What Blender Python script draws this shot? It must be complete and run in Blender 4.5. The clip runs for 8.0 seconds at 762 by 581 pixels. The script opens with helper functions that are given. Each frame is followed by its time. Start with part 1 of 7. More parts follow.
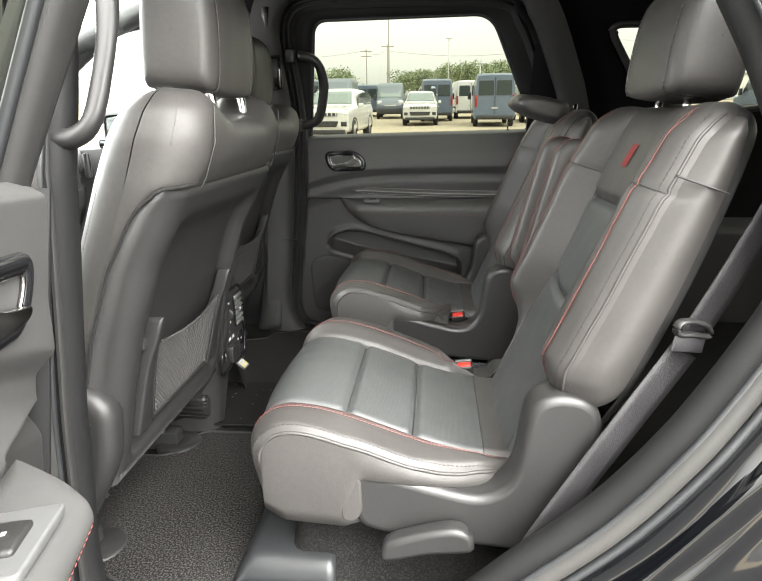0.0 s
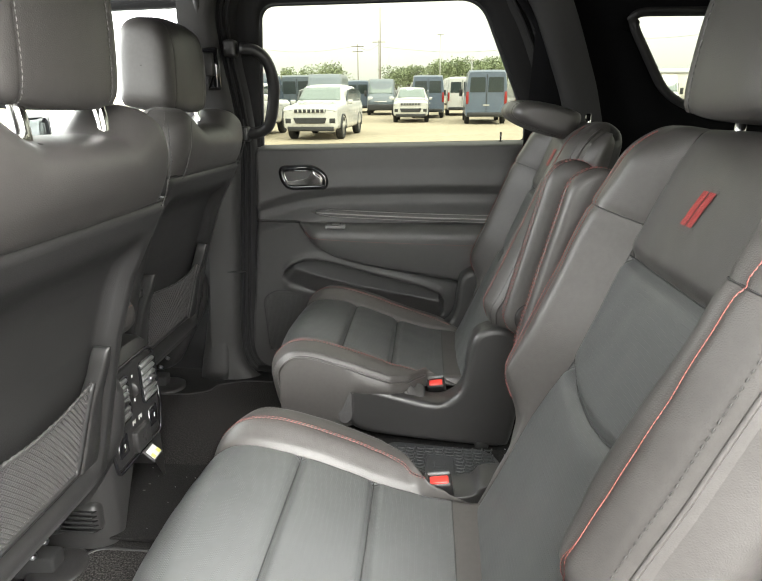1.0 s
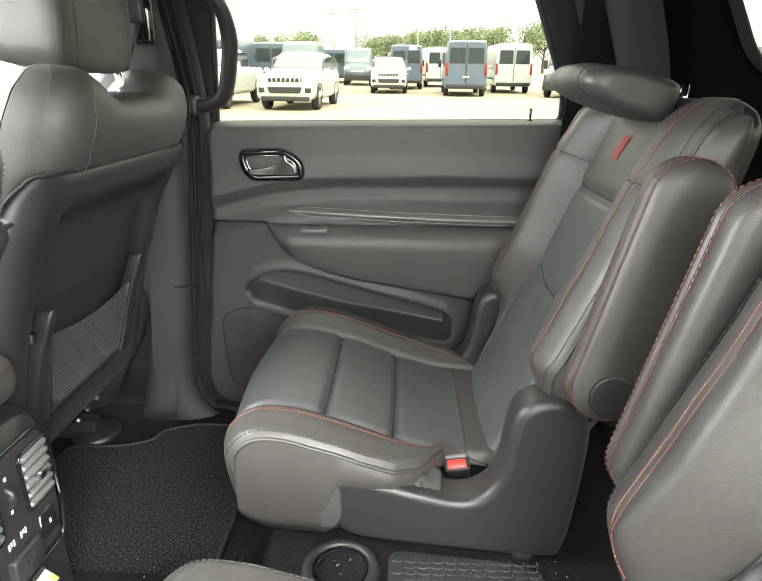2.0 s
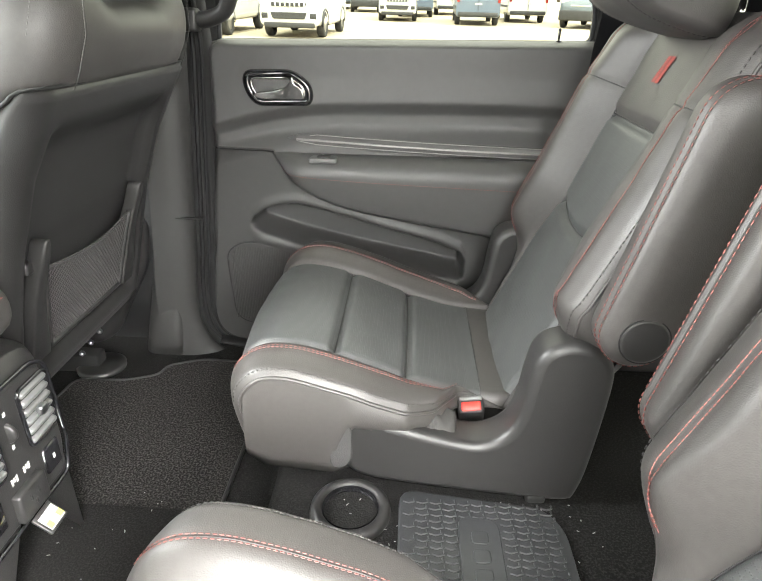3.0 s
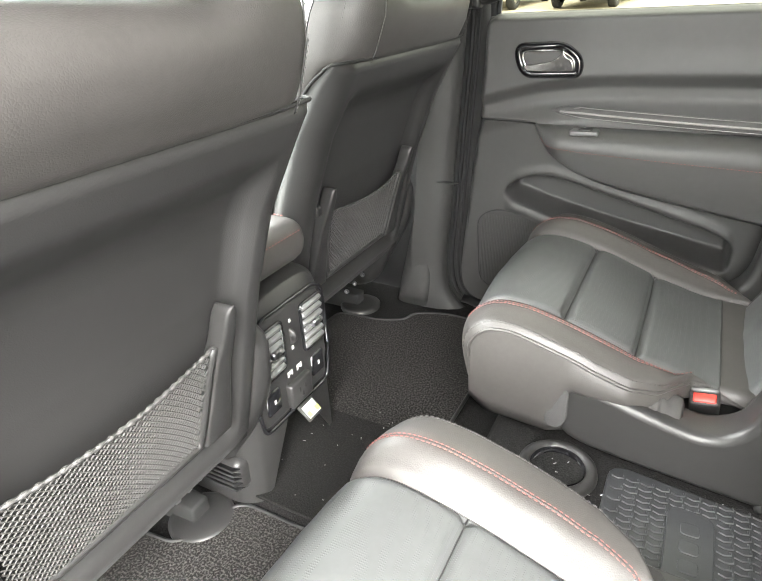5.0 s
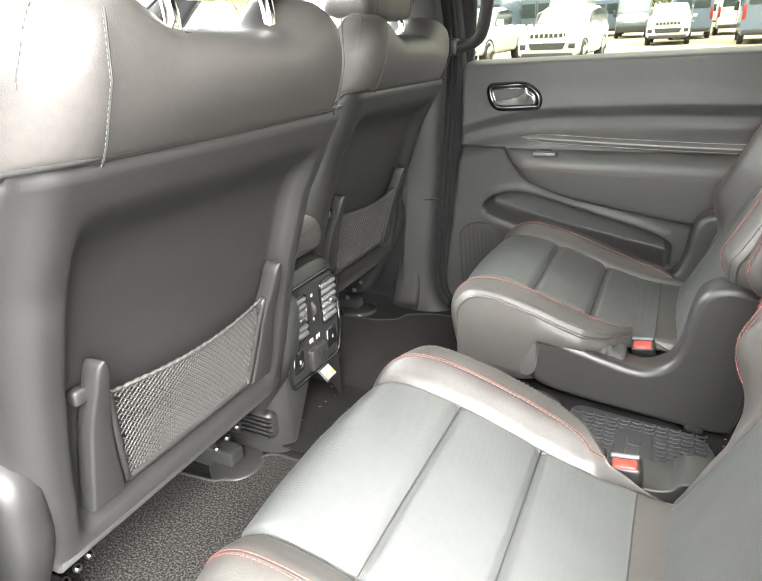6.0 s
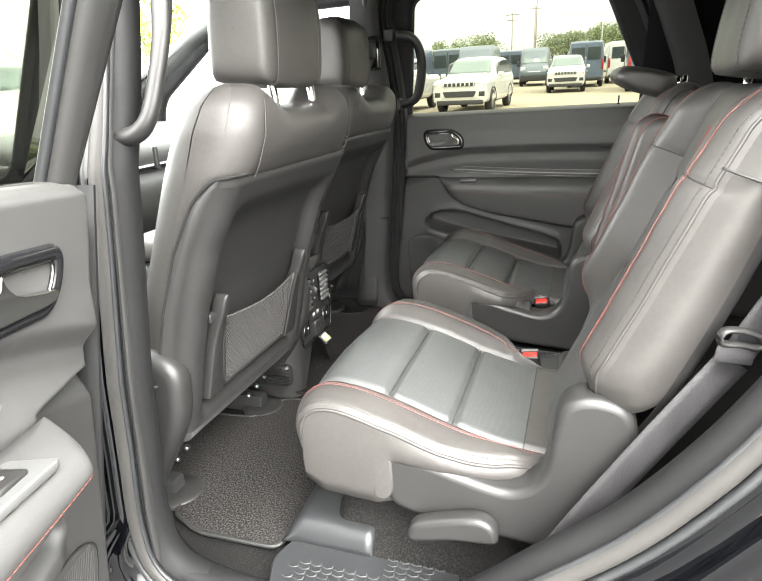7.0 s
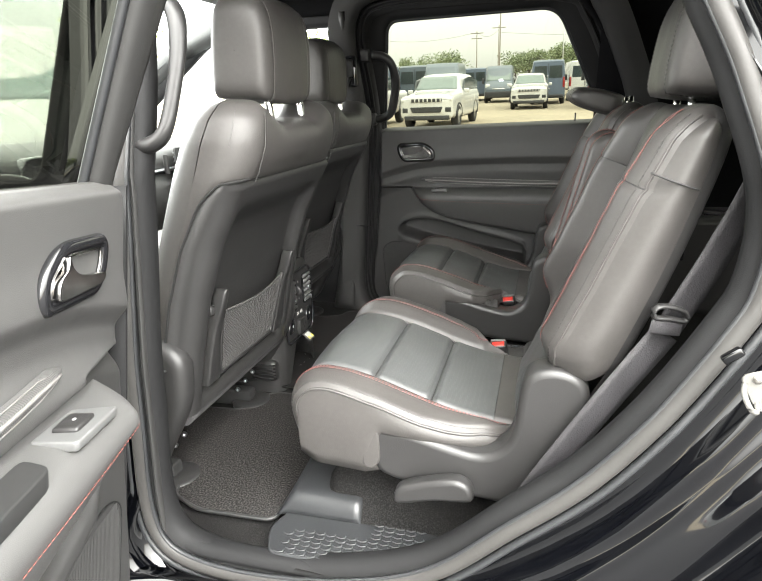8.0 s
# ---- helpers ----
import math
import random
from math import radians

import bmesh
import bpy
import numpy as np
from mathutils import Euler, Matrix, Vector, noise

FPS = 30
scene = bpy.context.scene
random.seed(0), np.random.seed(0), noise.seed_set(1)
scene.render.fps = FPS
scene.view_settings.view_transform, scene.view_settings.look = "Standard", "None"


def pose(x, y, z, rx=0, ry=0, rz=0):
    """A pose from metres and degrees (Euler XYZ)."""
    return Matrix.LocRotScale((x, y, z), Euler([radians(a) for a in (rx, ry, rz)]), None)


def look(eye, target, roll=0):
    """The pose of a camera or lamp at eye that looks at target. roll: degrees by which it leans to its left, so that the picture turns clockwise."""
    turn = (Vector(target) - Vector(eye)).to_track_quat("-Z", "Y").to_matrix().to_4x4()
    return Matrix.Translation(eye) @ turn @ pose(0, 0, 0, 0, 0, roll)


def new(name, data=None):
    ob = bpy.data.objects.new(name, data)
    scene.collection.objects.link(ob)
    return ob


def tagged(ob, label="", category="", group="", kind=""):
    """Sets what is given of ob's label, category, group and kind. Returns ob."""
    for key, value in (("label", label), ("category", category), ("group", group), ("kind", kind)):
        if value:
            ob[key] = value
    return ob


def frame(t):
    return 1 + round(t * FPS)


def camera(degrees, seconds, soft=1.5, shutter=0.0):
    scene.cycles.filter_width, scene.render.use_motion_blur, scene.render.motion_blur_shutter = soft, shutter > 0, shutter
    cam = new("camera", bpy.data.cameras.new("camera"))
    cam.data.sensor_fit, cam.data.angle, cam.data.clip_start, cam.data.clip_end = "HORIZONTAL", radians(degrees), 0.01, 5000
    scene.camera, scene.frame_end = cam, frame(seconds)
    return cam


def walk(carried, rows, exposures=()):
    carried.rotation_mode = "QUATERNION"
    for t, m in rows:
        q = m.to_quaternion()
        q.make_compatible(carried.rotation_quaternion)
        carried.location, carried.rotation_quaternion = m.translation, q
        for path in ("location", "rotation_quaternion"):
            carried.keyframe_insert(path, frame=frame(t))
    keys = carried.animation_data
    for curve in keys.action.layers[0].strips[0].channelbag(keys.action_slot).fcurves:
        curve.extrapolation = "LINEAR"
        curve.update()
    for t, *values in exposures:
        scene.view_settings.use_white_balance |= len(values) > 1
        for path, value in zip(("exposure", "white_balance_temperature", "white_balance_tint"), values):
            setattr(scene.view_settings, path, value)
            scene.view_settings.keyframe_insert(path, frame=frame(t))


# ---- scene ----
cam = camera(66.5, 8.0, soft=1.2)
PATH = [
    (0, (0.08, -1.444, 1.394), (-0.098, 0.465, 0.825), -0.7),
    (0.5, (0.13, -1.282, 1.401), (-0.038, 0.628, 0.835), -0.7),
    (1, (0.123, -1.03, 1.427), (-0.025, 0.878, 0.845), -0.3),
    (1.2, (0.085, -0.908, 1.41), (-0.028, 1.006, 0.842), -0.1),
    (2.3, (0.051, -0.582, 1.423), (-0.006, 1.28, 0.694), 0.8),
    (2.5, (0.048, -0.576, 1.414), (-0.008, 1.27, 0.646), 1.0),
    (3, (0.035, -0.566, 1.396), (-0.035, 1.235, 0.531), 1.5),
    (3.5, (0.035, -0.564, 1.386), (-0.108, 1.198, 0.452), 1.5),
    (4, (0.063, -0.58, 1.405), (-0.402, 1.102, 0.428), -1.1),
    (4.5, (0.052, -0.627, 1.404), (-0.678, 0.968, 0.443), -1.0),
    (4.7, (0.054, -0.634, 1.403), (-0.761, 0.925, 0.45), -1.3),
    (5.8, (0.139, -0.792, 1.381), (-0.748, 0.806, 0.57), -2.5),
    (6, (0.153, -0.9, 1.377), (-0.681, 0.747, 0.608), -2.5),
    (6.5, (0.197, -1.216, 1.411), (-0.52, 0.516, 0.715), -2.6),
    (7, (0.234, -1.422, 1.419), (-0.389, 0.365, 0.772), -2.6),
    (7.5, (0.242, -1.55, 1.426), (-0.314, 0.268, 0.806), -2.4),
    (8, (0.244, -1.561, 1.423), (-0.279, 0.272, 0.816), -2.0),
]
walk(cam, [(t, look(eye, target, roll)) for t, eye, target, roll in PATH], [(0, 5.16), (1, 5.42), (2.4, 6.30), (3.6, 6.60), (4.7, 6.62), (5.9, 6.52), (6.5, 5.95), (7, 5.64), (8, 5.22)])

# ---- exposure, world, sun ----
world = bpy.data.worlds.new("overcast_sky")
scene.world = world
world.use_nodes = True
wn, wl = world.node_tree.nodes, world.node_tree.links
sky = wn.new("ShaderNodeTexSky")
sky.sky_type, sky.sun_disc = "NISHITA", False
sky.sun_elevation, sky.sun_rotation, sky.dust_density = radians(42), radians(142), 5.0
veil = wn.new("ShaderNodeHueSaturation")
veil.inputs["Saturation"].default_value = 0.03
wn["Background"].inputs["Strength"].default_value = 0.15
even = wn.new("ShaderNodeGamma")
even.inputs["Gamma"].default_value = 0.35
wl.new(sky.outputs[0], even.inputs["Color"])
wl.new(even.outputs[0], veil.inputs["Color"])
# an overcast sky is about three times as bright overhead as at the horizon
way_up, height, dome, lift_ = (wn.new(k) for k in ("ShaderNodeTexCoord", "ShaderNodeSeparateXYZ", "ShaderNodeMapRange", "ShaderNodeVectorMath"))
dome.inputs["From Min"].default_value, dome.inputs["From Max"].default_value = 0.0, 0.9
dome.inputs["To Min"].default_value, dome.inputs["To Max"].default_value = 1.0, 2.8
lift_.operation = "SCALE"
wl.new(way_up.outputs["Generated"], height.inputs[0])
wl.new(height.outputs["Z"], dome.inputs["Value"])
wl.new(veil.outputs[0], lift_.inputs[0])
wl.new(dome.outputs[0], lift_.inputs["Scale"])
warm = wn.new("ShaderNodeVectorMath")
warm.operation = "MULTIPLY"
warm.inputs[1].default_value = (1.0, 1.0, 0.955)
wl.new(lift_.outputs[0], warm.inputs[0])
wl.new(warm.outputs[0], wn["Background"].inputs["Color"])
sun = new("sun", bpy.data.lights.new("sun", "SUN"))
sun.data.energy, sun.data.angle, sun.data.color = 0.15, radians(60), (1.0, 0.97, 0.93)
sun.matrix_world = look((0, 0, 0), (-0.30, 0.62, -0.72))
# daylight that enters by the windscreen
pane_light = new("windscreen_daylight", bpy.data.lights.new("windscreen_daylight", "AREA"))
pane_light.data.shape, pane_light.data.size, pane_light.data.size_y, pane_light.data.energy = "RECTANGLE", 1.15, 0.60, 1.15
pane_light.matrix_world = look((-1.39, 0, 1.585), (-0.35, 0, 0.70))


# ---- materials ----
def material(name, colour, rough=0.5, metal=0.0, coat=0.0, spec=0.5, var=0.15, scale=6.0, grain=0.0, grain_scale=400.0, kind="noise", fleck=None, sheen=0.0):
    """A surface whose colour and gloss vary at two scales, with a fine relief."""
    m = bpy.data.materials.new(name)
    m.use_nodes = True
    n, l = m.node_tree.nodes, m.node_tree.links
    b = n["Principled BSDF"]
    b.inputs["Metallic"].default_value = metal
    b.inputs["Coat Weight"].default_value = coat
    b.inputs["Coat Roughness"].default_value = 0.03
    b.inputs["Specular IOR Level"].default_value = spec
    b.inputs["Sheen Weight"].default_value = sheen
    co = n.new("ShaderNodeTexCoord")
    big = n.new("ShaderNodeTexNoise")
    big.inputs["Scale"].default_value, big.inputs["Detail"].default_value = scale, 6
    l.new(co.outputs["Object"], big.inputs["Vector"])
    fine = n.new("ShaderNodeTexNoise")
    fine.inputs["Scale"].default_value, fine.inputs["Detail"].default_value = scale * 14, 4
    l.new(co.outputs["Object"], fine.inputs["Vector"])
    add = n.new("ShaderNodeMath")
    add.operation = "ADD"
    l.new(big.outputs["Fac"], add.inputs[0])
    l.new(fine.outputs["Fac"], add.inputs[1])
    ramp = n.new("ShaderNodeMapRange")
    ramp.inputs["From Min"].default_value, ramp.inputs["From Max"].default_value = 0.6, 1.4
    ramp.inputs["To Min"].default_value, ramp.inputs["To Max"].default_value = 1 - var, 1 + var
    l.new(add.outputs[0], ramp.inputs["Value"])
    mul = n.new("ShaderNodeVectorMath")
    mul.operation = "SCALE"
    mul.inputs[0].default_value = colour
    l.new(ramp.outputs[0], mul.inputs["Scale"])
    out = mul.outputs[0]
    if fleck:
        sp = n.new("ShaderNodeTexNoise")
        sp.inputs["Scale"].default_value, sp.inputs["Detail"].default_value = fleck[1], 2
        l.new(co.outputs["Object"], sp.inputs["Vector"])
        cut = n.new("ShaderNodeMapRange")
        cut.inputs["From Min"].default_value, cut.inputs["From Max"].default_value = 0.45, 0.72
        l.new(sp.outputs["Fac"], cut.inputs["Value"])
        mix = n.new("ShaderNodeMix")
        mix.data_type = "RGBA"
        mix.inputs[7].default_value = (*fleck[0], 1)
        l.new(cut.outputs[0], mix.inputs[0])
        l.new(out, mix.inputs[6])
        out = mix.outputs[2]
    l.new(out, b.inputs["Base Color"])
    rr = n.new("ShaderNodeMapRange")
    rr.inputs["From Min"].default_value, rr.inputs["From Max"].default_value = 0.3, 0.7
    rr.inputs["To Min"].default_value, rr.inputs["To Max"].default_value = rough * 0.88, min(1, rough * 1.12)
    l.new(big.outputs["Fac"], rr.inputs["Value"])
    l.new(rr.outputs[0], b.inputs["Roughness"])
    if grain:
        bump = n.new("ShaderNodeBump")
        bump.inputs["Strength"].default_value, bump.inputs["Distance"].default_value = grain, 0.001
        if kind == "noise":
            g = n.new("ShaderNodeTexNoise")
            g.inputs["Scale"].default_value, g.inputs["Detail"].default_value = grain_scale, 3
            l.new(co.outputs["Object"], g.inputs["Vector"])
            l.new(g.outputs["Fac"], bump.inputs["Height"])
        elif kind == "hide":
            g = n.new("ShaderNodeTexVoronoi")
            g.feature = "DISTANCE_TO_EDGE"
            g.inputs["Scale"].default_value = grain_scale
            l.new(co.outputs["Object"], g.inputs["Vector"])
            l.new(g.outputs["Distance"], bump.inputs["Height"])
        elif kind == "holes":
            g = n.new("ShaderNodeTexVoronoi")
            g.inputs["Scale"].default_value, g.inputs["Randomness"].default_value = grain_scale, 0.0
            l.new(co.outputs["Object"], g.inputs["Vector"])
            dot = n.new("ShaderNodeMapRange")
            dot.inputs["From Min"].default_value, dot.inputs["From Max"].default_value = 0.18, 0.34
            l.new(g.outputs["Distance"], dot.inputs["Value"])
            l.new(dot.outputs[0], bump.inputs["Height"])
        elif kind == "ribs":
            g = n.new("ShaderNodeTexWave")
            g.inputs["Scale"].default_value = grain_scale
            l.new(co.outputs["Object"], g.inputs["Vector"])
            l.new(g.outputs["Fac"], bump.inputs["Height"])
        l.new(bump.outputs[0], b.inputs["Normal"])
    return m


def glass(name, tint, rough=0.0):
    m = bpy.data.materials.new(name)
    m.use_nodes = True
    n, l = m.node_tree.nodes, m.node_tree.links
    n.remove(n["Principled BSDF"])
    tr, gl, mix, fr = (n.new(k) for k in ("ShaderNodeBsdfTransparent", "ShaderNodeBsdfGlossy", "ShaderNodeMixShader", "ShaderNodeLayerWeight"))
    power, lift = n.new("ShaderNodeMath"), n.new("ShaderNodeMath")
    power.operation, lift.operation = "POWER", "MULTIPLY_ADD"
    power.inputs[1].default_value, lift.inputs[1].default_value, lift.inputs[2].default_value = 4.5, 0.85, 0.012
    tr.inputs[0].default_value = (*tint, 1)
    gl.inputs["Roughness"].default_value = rough
    l.new(fr.outputs["Facing"], power.inputs[0])
    l.new(power.outputs[0], lift.inputs[0])
    l.new(lift.outputs[0], mix.inputs[0])
    l.new(tr.outputs[0], mix.inputs[1])
    l.new(gl.outputs[0], mix.inputs[2])
    l.new(mix.outputs[0], n["Material Output"].inputs["Surface"])
    return m


def emitting(name, colour, strength):
    m = material(name, colour, 0.3)
    b = m.node_tree.nodes["Principled BSDF"]
    b.inputs["Emission Color"].default_value, b.inputs["Emission Strength"].default_value = (*colour, 1), strength
    return m


LEATHER = material("black_leather", (0.0374, 0.0349, 0.0334), 0.47, grain=0.24, grain_scale=420, kind="hide", var=0.16, scale=9, spec=0.42)
PERFORATED = material("perforated_black_leather", (0.0480, 0.0496, 0.0498), 0.45, grain=0.30, grain_scale=360, kind="holes", var=0.10, scale=7, spec=0.36)
SHELL = material("grained_black_plastic", (0.0168, 0.0163, 0.0163), 0.42, grain=0.25, grain_scale=700, var=0.10, scale=5, spec=0.42)
HARD = material("hard_charcoal_door_plastic", (0.0288, 0.0283, 0.028), 0.50, grain=0.22, grain_scale=650, var=0.08, scale=5, spec=0.35)
STRIP = material("dark_satin_strip", (0.069, 0.0676, 0.0662), 0.38, grain=0.5, grain_scale=260, kind="ribs", var=0.06)
BRIGHTLINE = material("satin_bright_line", (0.30, 0.29, 0.28), 0.48, metal=0.7, var=0.06)
DARKCHROME = material("dark_chrome", (0.34, 0.33, 0.32), 0.10, metal=1.0, var=0.05)
VENTGREY = material("grey_vent_plastic", (0.0759, 0.0759, 0.0759), 0.42, var=0.08)
LEVER = material("worn_chrome_lever", (0.42, 0.41, 0.40), 0.14, metal=1.0, var=0.08, scale=30)
SOFT = material("soft_charcoal_door_skin", (0.0488, 0.0479, 0.0473), 0.52, grain=0.25, grain_scale=600, kind="hide", var=0.08, scale=5)
TRIM = material("charcoal_pillar_plastic", (0.0193, 0.0189, 0.0186), 0.56, grain=0.25, grain_scale=800, var=0.08, scale=5, spec=0.4)
RUBBER = material("black_rubber", (0.0165, 0.0173, 0.0187), 0.42, grain=0.2, grain_scale=900, var=0.15, scale=12)
SEAL = material("door_seal_rubber", (0.0294, 0.0281, 0.0269), 0.55, grain=0.15, grain_scale=900, var=0.12, scale=14, spec=0.3)
CARPET = material("black_carpet", (0.0055, 0.0053, 0.0052), 0.95, grain=1.0, grain_scale=400, var=0.40, scale=18, spec=0.1, fleck=((0.021, 0.020, 0.0197), 330))
MATPILE = material("charcoal_carpet_pile", (0.0085, 0.0080, 0.0078), 0.95, grain=1.0, grain_scale=300, var=0.60, scale=11, spec=0.1, fleck=((0.060, 0.0555, 0.0540), 280))
HEADLINER = material("black_headliner_cloth", (0.0048, 0.0048, 0.00528), 0.9, grain=0.4, grain_scale=900, var=0.12, scale=4, spec=0.06)
GLOSS = material("piano_black_plastic", (0.008, 0.008, 0.009), 0.06, var=0.1, spec=0.6)
CHROME = material("bright_chrome", (0.75, 0.74, 0.72), 0.14, metal=1.0, var=0.04)
SATIN = material("satin_dark_metal", (0.30, 0.30, 0.31), 0.30, metal=1.0, var=0.06)
STEEL = material("zinc_steel", (0.45, 0.43, 0.40), 0.35, metal=1.0, var=0.15, scale=30)
PAINT = material("black_car_paint", (0.0010, 0.0011, 0.0015), 0.05, coat=0.38, var=0.3, scale=3, spec=0.3)
WEB = material("grey_seat_belt_webbing", (0.0156, 0.0146, 0.0164), 0.6, grain=0.8, grain_scale=420, var=0.35, scale=26)
RED = material("red_thread", (0.155, 0.044, 0.037), 0.6, var=0.2, scale=40)
STITCH = material("dark_grey_thread", (0.025, 0.0235, 0.0225), 0.55, var=0.15, scale=40)
HEM = material("grey_elastic_hem", (0.0351, 0.0339, 0.0334), 0.6, var=0.3, scale=60)
GREY = material("grey_thread", (0.0624, 0.0593, 0.0577), 0.6, var=0.2, scale=40)
DARKTHREAD = material("black_thread", (0.012, 0.012, 0.012), 0.6, var=0.1)
REDBADGE = material("red_embroidery", (0.181, 0.0121, 0.0106), 0.6, grain=0.6, grain_scale=500, var=0.15)
REDBUTTON = material("red_buckle_button", (0.43, 0.026, 0.018), 0.40, var=0.08)
WHITEPRINT = material("white_print", (0.374, 0.374, 0.36), 0.5, var=0.05)
YELLOW = material("yellow_warning_print", (0.50, 0.42, 0.08), 0.5, var=0.1)
DARKTRIM = material("black_lining_plastic", (0.00998, 0.00998, 0.0104), 0.6, grain=0.25, grain_scale=800, var=0.10, scale=5, spec=0.18)
NETCORD = material("black_net_cord", (0.0378, 0.0365, 0.0358), 0.7, var=0.2, scale=50, spec=0.2)
FLAP = material("grey_felt_flap", (0.0279, 0.027, 0.0274), 0.9, grain=0.6, grain_scale=700, var=0.2, scale=20)
# near black that stands for the dark in gaps and hollows, also black rails
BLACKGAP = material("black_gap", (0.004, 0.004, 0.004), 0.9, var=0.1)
WHITESTEEL = material("primed_white_steel", (0.0955, 0.093, 0.0865), 0.55, var=0.15, scale=30, spec=0.3)
PRIVACY = glass("privacy_glass", (0.116, 0.1205, 0.101))
CLEAR = glass("clear_glass", (0.86, 0.90, 0.88))
DARKGLASS = material("dark_vehicle_glass", (0.03, 0.04, 0.04), 0.08, var=0.1, spec=0.7)
GREENGLASS = material("windscreen_glass", (0.16, 0.20, 0.19), 0.08, var=0.15, spec=0.7)
SCREEN = emitting("lit_touch_screen", (0.010, 0.018, 0.036), 0.007)


# ---- mesh tools ----
def thing(name, label="", category="", group="", kind="", base=(0, 0, 0)):
    e = new(name)
    e.location, e.empty_display_size = base, 0.05
    return tagged(e, label, category, group, kind)


def part(name, mesh, mat, parent=None, label="", kind=""):
    """One mesh object from a bmesh or a mesh, under a thing or a part, its points given in the world."""
    if isinstance(mesh, bmesh.types.BMesh):
        bmesh.ops.recalc_face_normals(mesh, faces=mesh.faces[:])
        data = bpy.data.meshes.new(name)
        mesh.to_mesh(data)
        mesh.free()
    else:
        data = mesh
    data.name = name
    data.materials.append(mat)
    ob = new(name, data)
    if parent is not None:
        ob.parent = parent
        up = parent
        shift = Vector((0, 0, 0))
        while up is not None:
            if up.type == "EMPTY":
                shift += up.location
            up = up.parent
        if parent.type == "EMPTY":
            ob.matrix_parent_inverse = Matrix.Translation(-shift)
    if label or kind:
        tagged(ob, label, kind=kind)
    return ob


def mesh_of(verts, faces, smooth=True):
    data = bpy.data.meshes.new("m")
    data.from_pydata([tuple(map(float, v)) for v in verts], [], faces)
    if smooth:
        data.polygons.foreach_set("use_smooth", [True] * len(data.polygons))
    return data


def cleaned(data, dist=1e-5, angle=None):
    bm = bmesh.new()
    bm.from_mesh(data)
    bmesh.ops.remove_doubles(bm, verts=bm.verts[:], dist=dist)
    bmesh.ops.recalc_face_normals(bm, faces=bm.faces[:])
    bm.to_mesh(data)
    bm.free()
    return data


def grid(P, close_u=False, close_v=False, smooth=True):
    """A skin over an array of points of shape (nu, nv, 3)."""
    nu, nv = P.shape[:2]
    f = []
    for i in range(nu - (0 if close_u else 1)):
        for j in range(nv - (0 if close_v else 1)):
            a, b = i * nv + j, i * nv + (j + 1) % nv
            c, d = ((i + 1) % nu) * nv + (j + 1) % nv, ((i + 1) % nu) * nv + j
            f.append((a, b, c, d))
    return mesh_of(P.reshape(-1, 3), f, smooth)


def joined(*datas):
    bm = bmesh.new()
    for d in datas:
        bm.from_mesh(d)
    out = bpy.data.meshes.new("m")
    bm.to_mesh(out)
    bm.free()
    return out


def spline(pts, n, closed=False):
    """n points, evenly spaced, on a smooth curve through pts."""
    p = np.array(pts, float)
    if closed:
        q = np.vstack([p[-1], p, p[0], p[1]])
    else:
        q = np.vstack([2 * p[0] - p[1], p, 2 * p[-1] - p[-2]])
    out = []
    m = 16
    for i in range(1, len(q) - 2):
        a, b, c, d = q[i - 1], q[i], q[i + 1], q[i + 2]
        for k in range(m):
            t = k / m
            out.append(0.5 * (2 * b + (c - a) * t + (2 * a - 5 * b + 4 * c - d) * t * t + (3 * b - a - 3 * c + d) * t ** 3))
    out.append(q[-2])
    out = np.array(out)
    s = np.concatenate([[0], np.cumsum(np.linalg.norm(np.diff(out, axis=0), axis=1))])
    u = np.linspace(0, s[-1], n + 1)[:-1] if closed else np.linspace(0, s[-1], n)
    return np.stack([np.interp(u, s, out[:, k]) for k in range(out.shape[1])], 1)


def sstep(a, b, x):
    t = np.clip((x - a) / (b - a), 0, 1)
    return t * t * (3 - 2 * t)


def tube(path, r, n=8, closed=False, caps=True, flat=1.0, up=(0, 0, 1)):
    """A round or flattened rod along a path; r may vary along it."""
    p = np.array(path, float)
    m = len(p)
    r = np.broadcast_to(np.array(r, float), (m,))
    tan = np.roll(p, -1, 0) - np.roll(p, 1, 0) if closed else np.gradient(p, axis=0)
    tan /= np.linalg.norm(tan, axis=1)[:, None] + 1e-12
    ref = np.array(up, float)
    rows = []
    for i in range(m):
        a = np.cross(tan[i], ref)
        if np.linalg.norm(a) < 1e-3:
            a = np.cross(tan[i], (1, 0.1, 0))
        a /= np.linalg.norm(a)
        b = np.cross(a, tan[i])
        ang = np.linspace(0, 2 * math.pi, n, endpoint=False)
        rows.append(p[i] + r[i] * (np.outer(np.cos(ang), a) + flat * np.outer(np.sin(ang), b)))
    P = np.array(rows)
    d = grid(P, closed, True)
    if caps and not closed:
        bm = bmesh.new()
        bm.from_mesh(d)
        bm.verts.ensure_lookup_table()
        bm.faces.new([bm.verts[k] for k in range(n)][::-1])
        bm.faces.new([bm.verts[(m - 1) * n + k] for k in range(n)])
        bm.to_mesh(d)
        bm.free()
    return d


